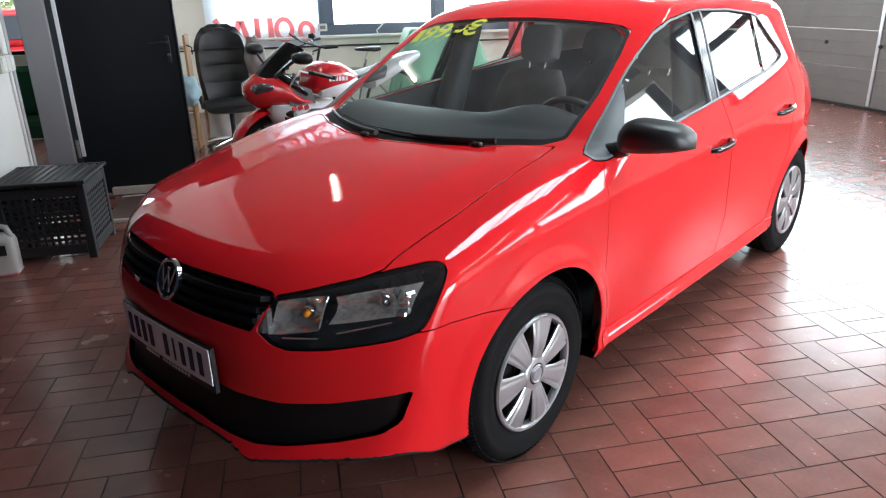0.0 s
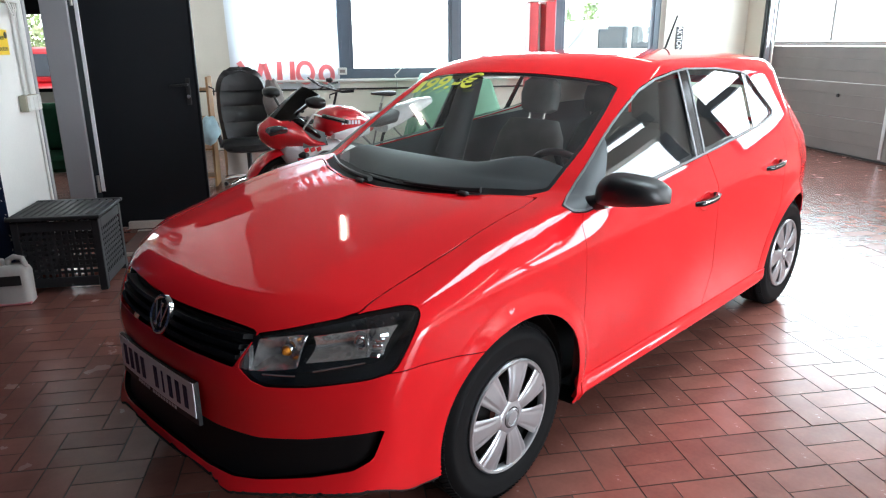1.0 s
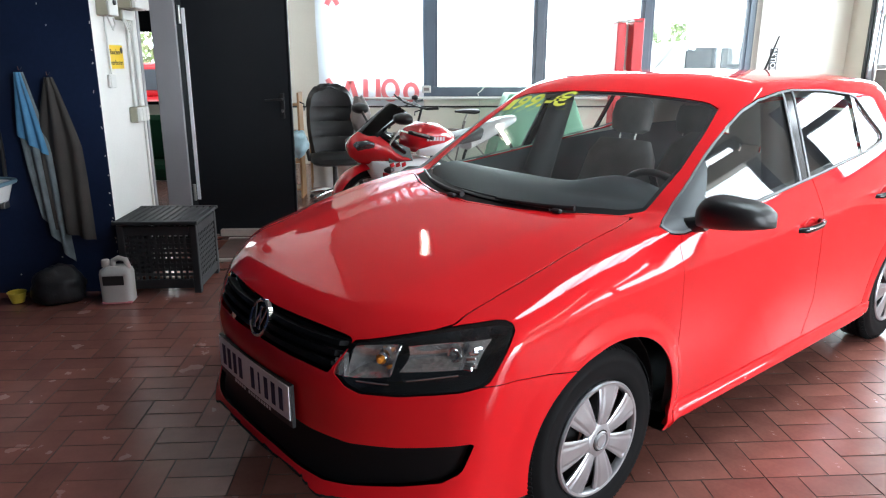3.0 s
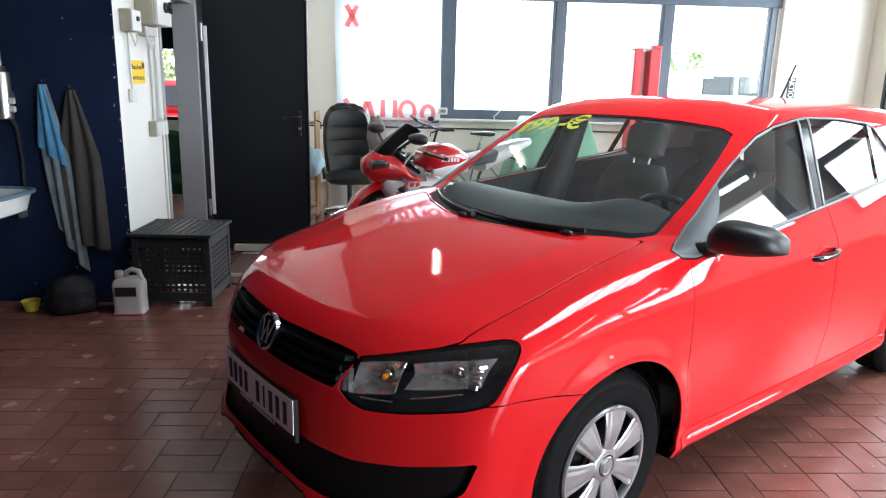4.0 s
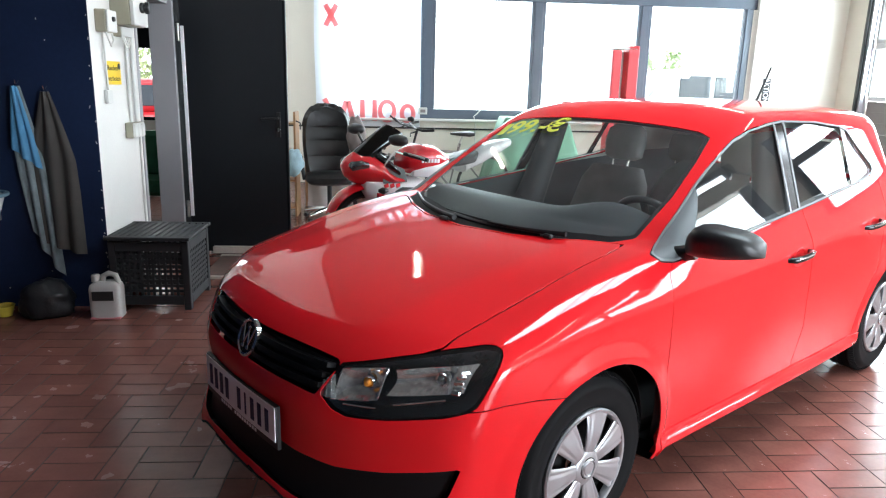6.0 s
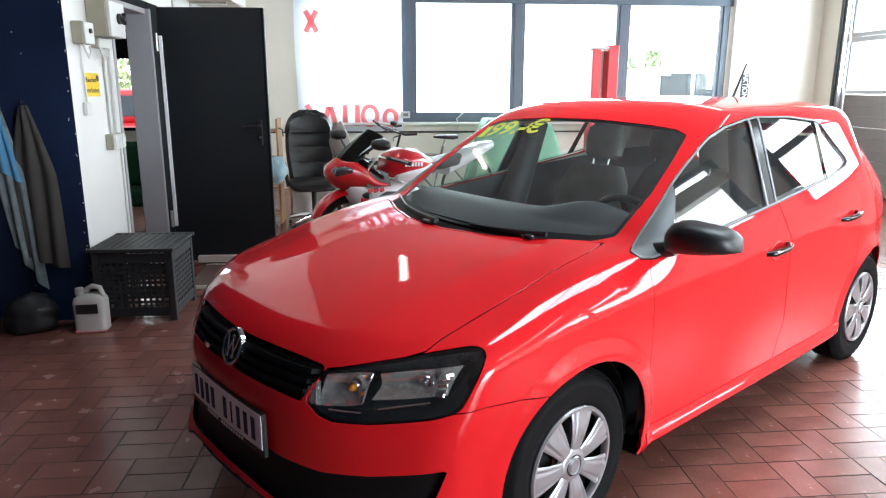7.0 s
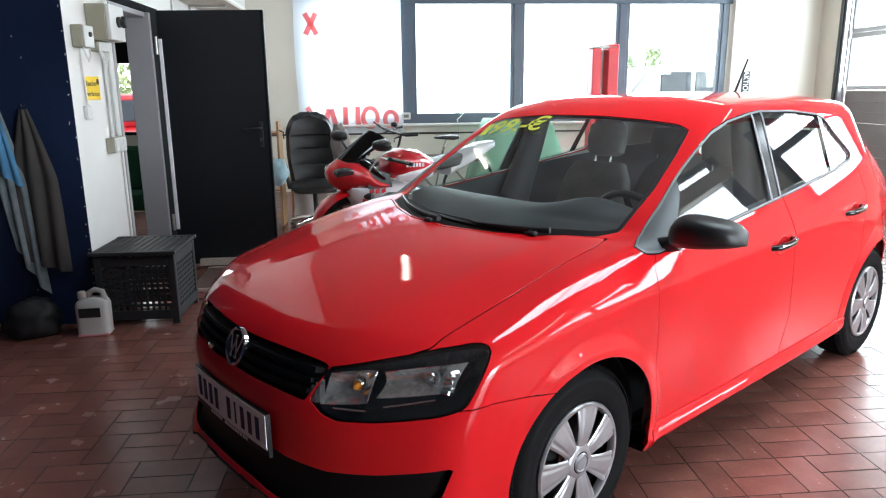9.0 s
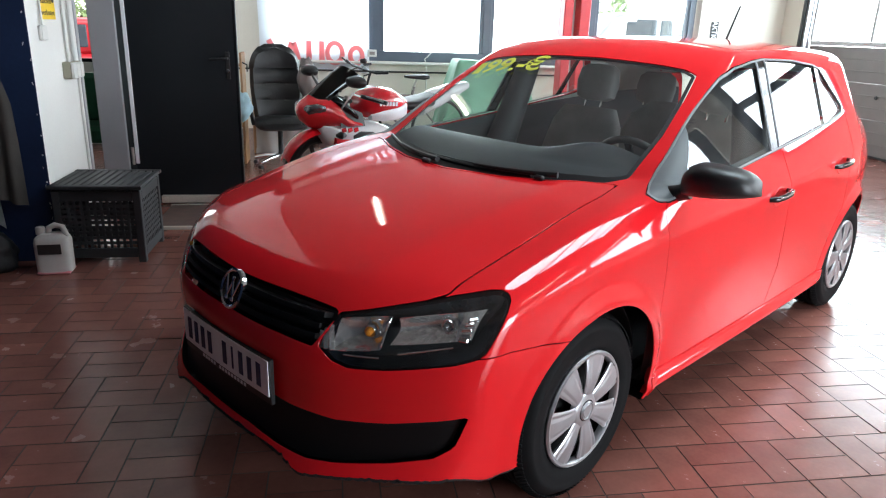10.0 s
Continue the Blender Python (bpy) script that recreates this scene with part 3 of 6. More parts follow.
def carve(p, faces, field):
    """Cuts a mesh along field = 0. Returns the points, the faces where field < 0 and those where it is > 0."""
    d = field(p)
    d = np.where(np.abs(d) < 2e-4, 2e-4, d)
    p, cut, inside, outside = list(p), {}, [], []
    for f in faces:
        s = d[f] < 0
        if s.all():
            inside.append(f)
        elif not s.any():
            outside.append(f)
        else:
            halves = {True: [], False: []}
            for a, b in zip(f, f[1:] + f[:1]):
                halves[bool(d[a] < 0)].append(a)
                if (d[a] < 0) != (d[b] < 0):
                    key = (min(a, b), max(a, b))
                    if key not in cut:
                        t = d[a] / (d[a] - d[b])
                        cut[key] = len(p)
                        p.append(p[a] + t * (p[b] - p[a]))
                    halves[True].append(cut[key])
                    halves[False].append(cut[key])
            inside.append(halves[True])
            outside.append(halves[False])
    return np.array(p), [f for f in inside if len(f) > 2], [f for f in outside if len(f) > 2]


def outline(points, soft=0.0):
    """The signed distance to a polygon in a plane, under 0 inside; soft rounds its corners."""
    q = np.array(points, float)

    def distance(u):
        best, odd = np.full(len(u), 1e9), np.zeros(len(u), bool)
        for a, b in zip(q, np.roll(q, -1, 0)):
            e, w = b - a, u - a
            t = np.clip((w @ e) / (e @ e), 0, 1)
            best = np.minimum(best, ((w - t[:, None] * e) ** 2).sum(1))
            over = (a[1] <= u[:, 1]) != (b[1] <= u[:, 1])
            with np.errstate(divide="ignore", invalid="ignore"):
                odd ^= over & (u[:, 0] < a[0] + e[0] * (u[:, 1] - a[1]) / (e[1] if e[1] else 1e-9))
        return np.where(odd, -1, 1) * np.sqrt(best) - soft
    return distance

# ---- the car, panel by panel ----
CAR = pose(0, 0, 0, 0, 0, -54)
car = thing("car", CAR, "glossy red five-door hatchback with silver hubcaps parked on the clinker floor", "car")
P0, F0 = skin(body, (-0.06, -0.95, 0.12), (0.92, 3.25, 1.5), 0.0155)
P0, _, F0 = carve(P0, F0, lambda p: p[:, 0] - 0.0001)
P0[np.abs(P0[:, 0]) < 0.0004, 0] = 0


class Cut:
    """A share of the body's skin."""

    def __init__(self, p, f):
        self.p, self.f = p, f

    def split(self, field, gap=0.0):
        """The share inside the field and the share outside; a strip of width gap is lost between."""
        p, a, rest = carve(self.p, self.f, lambda q: field(q) + gap / 2)
        p, _, b = carve(p, rest, lambda q: field(q) - gap / 2)
        return Cut(p, a), Cut(p, b)

    def both(self, other):
        n = len(self.p)
        return Cut(np.concatenate([self.p, other.p]), self.f + [[n + i for i in q] for q in other.f])


def tidy(p, f):
    used = sorted({i for q in f for i in q})
    at = {k: i for i, k in enumerate(used)}
    return p[used], [[at[i] for i in q] for q in f]


def panel(name, cut, mat, parent, label="", offset=0.0, lip=0.004, sides=(1,), fn=body):
    """A panel from a share of the skin, with its rim folded inwards. sides: 1 left, -1 right, 0 both joined across the middle."""
    p, f = tidy(cut.p, cut.f)
    if not len(f):
        return []
    nrm = unit(slope_of(fn, p))
    if 0 in sides:
        q = p * [-1, 1, 1]
        on = np.abs(p[:, 0]) < 0.0005
        back = np.where(on, np.arange(len(p)), len(p) + np.arange(len(p)))
        f = f + [[int(back[i]) for i in face[::-1]] for face in f]
        p, nrm = np.concatenate([p, q]), np.concatenate([nrm, nrm * [-1, 1, 1]])
        p, f, nrm = (lambda r: (p[r], [[int(k) for k in np.searchsorted(r, face)] for face in f], nrm[r]))(np.array(sorted({i for face in f for i in face})))
    p = p + nrm * offset
    edges = {}
    for face in f:
        for a, b in zip(face, face[1:] + face[:1]):
            edges[a, b] = 1
    rim = [(a, b) for a, b in edges if (b, a) not in edges]
    made = []
    for side in sides:
        pts, nn, faces = p.copy(), nrm.copy(), [list(q) for q in f]
        if lip and rim:
            ids = sorted({i for e in rim for i in e})
            at = {k: i for i, k in enumerate(ids)}
            n, k = len(pts), len(ids)
            edge_n = np.zeros((k, 3))
            for a, b in rim:
                w = unit(np.cross(pts[b] - pts[a], nn[a]))
                edge_n[at[a]] += w
                edge_n[at[b]] += w
            edge_n = unit(edge_n)
            pts = np.concatenate([pts, pts[ids], pts[ids] - nn[ids] * lip])
            nn = np.concatenate([nn, unit(edge_n + nn[ids] * 0.6), edge_n])
            faces += [[n + at[b], n + at[a], n + k + at[a], n + k + at[b]] for a, b in rim]
        if side == -1:
            pts, nn, faces = pts * [-1, 1, 1], nn * [-1, 1, 1], [q[::-1] for q in faces]
        me = bpy.data.meshes.new(name)
        me.from_pydata([tuple(q) for q in pts], [], faces)
        me.materials.append(mat)
        me.polygons.foreach_set("use_smooth", [True] * len(me.polygons))
        me.update()
        me.normals_split_custom_set_from_vertices([tuple(q) for q in nn])
        ob = new(name, me)
        ob.parent = parent
        made.append(tagged(ob, label))
    return made


def side_poly(*pts):
    d = outline(pts)
    return lambda p: np.where(p[:, 0] > 0.35, d(p[:, 1:3]), 1.0)


def top_poly(low, *pts):
    d = outline([(-0.2, pts[0][1])] + list(pts) + [(-0.2, pts[-1][1])])
    return lambda p: np.where(p[:, 2] > low, d(p[:, :2]), 1.0)


def arch(cy, r):
    return lambda p: np.where(p[:, 0] > 0.3, np.hypot(p[:, 1] - cy, (p[:, 2] - ARCH_Z) * 0.98) - r, 1.0)


def front_poly(*pts):
    d = outline([(-0.2, pts[0][1])] + list(pts) + [(-0.2, pts[-1][1])])
    return lambda p: np.where(p[:, 1] < -0.3, d(p[:, [0, 2]]), 1.0)


lamp_u = lambda p: np.stack([p[:, 0] * 0.6 + (p[:, 1] + 0.73) * 0.8, p[:, 2]], 1)
lamp_d = outline([(0.236, 0.612), (0.297, 0.700), (0.451, 0.737), (0.60, 0.767), (0.690, 0.780), (0.715, 0.780), (0.733, 0.775), (0.738, 0.764), (0.727, 0.742), (0.704, 0.702), (0.681, 0.662), (0.665, 0.639), (0.645, 0.627), (0.588, 0.613), (0.414, 0.584), (0.31, 0.573), (0.27, 0.583)], 0.002)
lamp_field = lambda p: np.where((p[:, 1] < -0.2) & (p[:, 0] > 0.3), lamp_d(lamp_u(p)), 1.0)

whole = Cut(P0, F0)
under, rest = whole.split(lambda p: p[:, 2] - sole(p[:, 0], p[:, 1]) - 0.011)
for cy in ARCHES:
    _, under = under.split(arch(cy, ARCH_R + 0.012))
for cy in ARCHES:
    _, rest = rest.split(arch(cy, ARCH_R))
screen, rest = rest.split(top_poly(0.9, (0, 0.128), (0.25, 0.162), (0.45, 0.240), (0.58, 0.315), (0.617, 0.40), (0.612, 0.62), (0.585, 0.80), (0.552, 0.945), (0.5, 0.962), (0.25, 0.945), (0, 0.938)), 0.004)
lamp, rest = rest.split(lamp_field, 0.004)
DLO = [(0.300, 0.955), (0.420, 1.000), (0.515, 1.055), (0.660, 1.145), (0.795, 1.217), (0.920, 1.272), (1.100, 1.326), (1.268, 1.350), (1.39, 1.360), (1.674, 1.354), (1.90, 1.333), (1.965, 1.315), (2.04, 1.23), (2.135, 1.140), (2.11, 1.105), (1.942, 1.074), (1.441, 1.017), (0.878, 0.960), (0.527, 0.928), (0.39, 0.914), (0.33, 0.920)]
pillar_x = spline((0.25, 0.772), (0.322, 0.737), (0.446, 0.683), (0.535, 0.672), (0.681, 0.650), (0.808, 0.637), (0.927, 0.629), (1.10, 0.615), (1.3, 0.59))
dlo_d = outline(DLO)
glass_field = lambda p: np.where(p[:, 0] > 0.35, np.maximum(dlo_d(p[:, 1:3]), np.where(p[:, 1] < 1.2, pillar_x(p[:, 1]) - p[:, 0], -1.0)), 1.0)
glazing, rest = rest.split(glass_field, 0.004)
grille_d = front_poly((0, 0.614), (0.27, 0.612), (0.385, 0.606), (0.43, 0.69), (0.42, 0.73), (0, 0.76))
grille, rest = rest.split(lambda p: np.maximum(grille_d(p), p[:, 1] + 0.736 - 0.28 * p[:, 0] ** 2), 0.004)
hood, rest = rest.split(top_poly(0.69, (0, -0.82), (0.30, -0.80), (0.43, -0.74), (0.56, -0.62), (0.648, -0.49), (0.652, -0.12), (0.646, 0.2), (0.628, 0.325), (0.58, 0.305), (0.45, 0.225), (0.25, 0.148), (0, 0.113)), 0.006)
lower, rest = rest.split(front_poly((0, 0.289), (0.148, 0.289), (0.283, 0.277), (0.387, 0.272), (0.471, 0.282), (0.61, 0.311), (0.70, 0.337), (0.735, 0.368), (0.756, 0.458), (0.594, 0.422), (0.456, 0.402), (0.31, 0.404), (0.24, 0.412), (0, 0.42)), 0.003)
bumper, rest = rest.split(lambda p: np.maximum(p[:, 1] + 0.0, p[:, 2] - 0.625 + 0.12 * np.clip(p[:, 1] + 0.4, 0, 9) - 0.4 * np.clip(0.6 - p[:, 0], 0, 1)), 0.004)
door_a = [(0.36, 0.20), (0.36, 0.45), (0.345, 0.65), (0.335, 0.80), (0.345, 0.88), (0.375, 0.918)]
door_b = [(1.375, 0.20), (1.38, 0.33), (1.41, 0.48), (1.385, 0.60), (1.36, 0.82), (1.325, 0.99), (1.40, 1.36)]
fender, rest = rest.split(side_poly((-0.9, 0.2), *door_a, (0.30, 0.96), (-0.9, 0.96)), 0.0)
fender, sill_front = fender.split(lambda p: 0.10 - p[:, 2])
sill, rest = rest.split(lambda p: np.where((p[:, 1] > 0.345) & (p[:, 1] < 2.2) & (p[:, 0] > 0.4), p[:, 2] - 0.298, 1.0), 0.004)
front_door, rest = rest.split(side_poly(*door_a, (0.39, 0.935), (1.325, 1.01), *door_b[::-1][2:]), 0.005)
rear_door, shell = rest.split(lambda p: np.maximum.reduce([p[:, 1] - 2.18 + 0.10 * (p[:, 2] - 0.9), 1.30 - p[:, 1], p[:, 2] - 1.125, 0.5 - p[:, 0], 0.405 - np.hypot(p[:, 1] - WHEELBASE, p[:, 2] - ARCH_Z)]), 0.005)
hatch, shell = shell.split(lambda p: np.where(p[:, 1] > 2.7, np.maximum(p[:, 0] - 0.60 + 0.1 * (p[:, 2] - 0.8), 0.45 - p[:, 2]), 1.0) , 0.005)
rear_glass, hatch = hatch.split(lambda p: np.where(p[:, 1] > 2.75, np.maximum.reduce([p[:, 0] - 0.50, 1.0 - p[:, 2], p[:, 2] - 1.30]), 1.0), 0.003)
tail, shell = shell.split(lambda p: np.where(p[:, 1] > 2.6, np.maximum.reduce([0.60 - p[:, 0], 0.80 - p[:, 2], p[:, 2] - 1.02, 2.92 - p[:, 1]]), 1.0), 0.003)

panel("body_shell", shell, RED_PAINT, car, "red roof, pillars and rear quarters", sides=(0,))
panel("underbody", under, UNDERBODY, car, sides=(0,), lip=0)
panel("bonnet", hood, RED_PAINT, car, sides=(0,), lip=0.004)
panel("front_bumper", bumper, RED_PAINT, car, sides=(0,))
panel("fender", fender, RED_PAINT, car, sides=(1, -1))
panel("sill", sill, RED_PAINT, car, sides=(1, -1), offset=0.005, lip=0.03)
front_doors = panel("front_door", front_door, RED_PAINT, car, sides=(1, -1))
rear_doors = panel("rear_door", rear_door, RED_PAINT, car, sides=(1, -1))
panel("tailgate", hatch, RED_PAINT, car, sides=(0,))
panel("tail_lamp", tail, GLOSS_BLACK, car, sides=(1, -1))
SCREEN = [(0, 0.128), (0.25, 0.162), (0.45, 0.240), (0.58, 0.315), (0.617, 0.40), (0.612, 0.62), (0.585, 0.80), (0.552, 0.945), (0.5, 0.962), (0.25, 0.945), (0, 0.938)]
screen_d = outline([(-0.3, 0.128)] + SCREEN + [(-0.3, 0.938)])
clear_screen, frit = screen.split(lambda p: screen_d(p[:, :2]) + 0.016 + 0.075 * np.clip((0.42 - p[:, 1]) / 0.1, 0, 1))
screen_top = lambda x, y, z: z - smin(glass_slope(np.abs(x), y), 1.436 - 0.033 * ((y - 1.75) / 0.9) ** 2 - 0.045 * (np.abs(x) / 0.6) ** 3, 0.07)
panel("screen_border", frit, FRIT, car, "black printed screen border", sides=(0,), lip=0, offset=-0.003, fn=screen_top)
panel("windscreen", clear_screen, SCREEN_GLASS, car, "clear greenish windscreen", sides=(0,), lip=0, offset=-0.003, fn=screen_top)
panel("rear_window", rear_glass, SIDE_GLASS, car, sides=(0,), lip=0, offset=-0.003)

# side glazing: trim, sail, panes and pillars
trim, glazing = glazing.split(lambda p: -0.009 - glass_field(p))
sail, glazing = glazing.split(lambda p: p[:, 1] - 0.50 - (p[:, 2] - 0.95) * 1.1)
front_pane, glazing = glazing.split(lambda p: p[:, 1] - 1.215 - (p[:, 2] - 0.977) * 0.22)
middle, glazing = glazing.split(lambda p: p[:, 1] - 1.305 - (p[:, 2] - 0.985) * 0.24)
rear_pane, glazing = glazing.split(lambda p: p[:, 1] - 1.845 - (p[:, 2] - 1.057) * 0.24)
divider, quarter = glazing.split(lambda p: p[:, 1] - 1.895 - (p[:, 2] - 1.057) * 0.20)
panel("window_trim", trim, TRIM_GREY, car, sides=(1, -1), offset=0.003)
panel("mirror_sail", sail, SAIL_GREY, car, sides=(1, -1), offset=-0.001)
edge_a, middle = middle.split(lambda p: p[:, 1] - 1.229 - (p[:, 2] - 0.977) * 0.22)
middle, edge_b = middle.split(lambda p: p[:, 1] - 1.293 - (p[:, 2] - 0.985) * 0.24)
panel("window_pillar", middle, GLOSS_BLACK, car, sides=(1, -1), offset=0.0)
for share in (edge_a, edge_b):
    panel("pillar_edge", share, TRIM_GREY, car, sides=(1, -1), offset=0.003)
panel("window_divider", divider, GLOSS_BLACK, car, sides=(1, -1), offset=0.0)
for share in (front_pane, rear_pane, quarter):
    panel("side_window", share, SIDE_GLASS, car, sides=(1, -1), lip=0, offset=-0.008, fn=lambda x, y, z: np.abs(x) - flank(y, z))


# inner lining: dark doors and pillars, light roof
def inside(x, y, z):
    return body(x, y, z) + 0.045


PI, FI = skin(inside, (-0.06, 0.28, 0.25), (0.86, 3.0, 1.42), 0.03)
PI, _, FI = carve(PI, FI, lambda p: p[:, 0] - 0.0001)
PI[np.abs(PI[:, 0]) < 0.0006, 0] = 0
lining = Cut(PI, [q[::-1] for q in FI])
grown = outline(DLO)
_, lining = lining.split(lambda p: np.where(p[:, 0] > 0.4, grown(p[:, 1:3]) + 0.002, 1.0))
_, lining = lining.split(lambda p: np.where((p[:, 1] < 1.0) & (p[:, 2] > 0.88), p[:, 0] - 0.60, 1.0))
_, lining = lining.split(lambda p: np.where((p[:, 1] > 2.5) & (p[:, 2] > 0.98), np.maximum.reduce([p[:, 0] - 0.5, p[:, 2] - 1.27]), 1.0))
_, lining = lining.split(lambda p: np.where((p[:, 1] < 0.36), -1.0, 1.0))
head, lining = lining.split(lambda p: 1.01 - p[:, 2] + 0.06 * (p[:, 1] - 1.2))
minus = lambda x, y, z: -inside(x, y, z)
panel("headliner", head, CABIN_LIGHT, car, "light grey roof and pillar lining", sides=(0,), lip=0, fn=minus)
panel("cabin_lining", lining, CABIN_GREY, car, "dark grey inner door and pillar lining", sides=(0,), lip=0, fn=minus)


# wheels
def wheel(at, flip):
    """Tyre and silver seven-spoke cap; the axle is z, the outer face up."""
    w = part("wheel", Shape().lathe([(0.19, -0.16), (0.19, -0.045), (0.10, -0.05)], n=32), UNDERBODY, car, at=at)
    R, h = 0.306, 0.0925
    prof = [(0.195, -2 * h), (0.25, -2 * h - 0.004), (0.288, -2 * h + 0.014), (R, -2 * h + 0.035)]
    for k in range(5):
        z = -2 * h + 0.045 + 0.024 * k
        prof += [(R, z - 0.008), (R, z + 0.008), (R - 0.007, z + 0.010), (R - 0.007, z + 0.014)]
    prof += [(R, -0.040), (R - 0.001, -0.035), (0.292, -0.020), (0.282, -0.008), (0.272, 0.000), (0.262, 0.003), (0.258, 0.0015), (0.235, 0.004), (0.212, -0.001), (0.198, -0.008), (0.190, -0.02)]
    tyre = Shape().lathe(prof, n=72)
    for k in range(110):
        a = 2 * math.pi * k / 110
        tyre.box((0, 0, 0), (0.005, 0.0115, 0.030), 0.0015, pose(0, 0, 0, 0, 0, math.degrees(a)) @ pose(R - 0.003, 0, -0.026, 0, -30, 0))
    part("tyre", tyre, RUBBER, w, "black rubber tyre with fine tread", 40)
    cap = Shape()
    cap.lathe([(0.194, -0.012), (0.195, -0.002), (0.190, 0.004), (0.182, 0.003), (0.176, -0.004), (0.175, -0.02)], n=64)
    part("hubcap_rim", cap, SILVER, w, "silver plastic hubcap", 40)
    part("hubcap_centre", Shape().lathe([(0.0, 0.006), (0.040, 0.006), (0.048, 0.004), (0.058, 0.001), (0.064, -0.006), (0.066, -0.014)], n=40), SILVER, w, "", 40)

    def spoke(u, v):
        r = 0.046 + u * 0.136
        half = 0.0240 + 0.032 * u ** 1.15
        crown = 0.006 * (1 - (2 * v - 1) ** 6)
        groove = -0.004 * (math.exp(-((2 * v - 1 - 0.62) / 0.10) ** 2) + math.exp(-((2 * v - 1 + 0.62) / 0.10) ** 2)) * min(1, u * 3)
        return (r, (2 * v - 1) * half, 0.005 * math.sin(math.pi * u) + crown + groove - 0.004)
    sm = to_mesh("spoke", Shape().sheet(spoke, 8, 18, 0.012), SILVER, 50)
    for k in range(7):
        ob = new("spoke", sm)
        ob.parent, ob.matrix_basis = w, pose(0, 0, 0, 0, 0, 360 / 7 * k - 90)
    part("cap_badge", Shape().lathe([(0, 0.0105), (0.020, 0.0105), (0.022, 0.0085), (0.026, 0.0085), (0.028, 0.0118), (0.032, 0.008)], n=32), SILVER, w)
    part("badge_ring", Shape().lathe([(0.032, 0.0065), (0.0335, 0.0078), (0.036, 0.0065)], n=32), GLOSS_BLACK, w)
    dark = Shape().lathe([(0.05, -0.045), (0.19, -0.045), (0.19, -0.02)], n=32)
    part("brake_disc", dark, UNDERBODY, w)
    return w


for cy in (0.0, WHEELBASE):
    wheel(pose(0.800, cy - (0.016 if cy == 0 else 0), 0.306, 0, 90, 0), 1)
    wheel(pose(-0.800, cy - (0.016 if cy == 0 else 0), 0.306, 0, -90, 0), -1)
    for s in (1, -1):
        liner = Shape()

        def bowl(u, v, s=s, cy=cy):
            a = math.pi * (-0.12 + 1.24 * u)
            return (s * (0.50 + 0.25 * v), cy - math.cos(a) * (ARCH_R + 0.012), ARCH_Z + math.sin(a) * (ARCH_R + 0.012))
        liner.sheet(bowl, 20, 2, 0.004)
        part("wheel_arch_liner", liner, UNDERBODY, car)

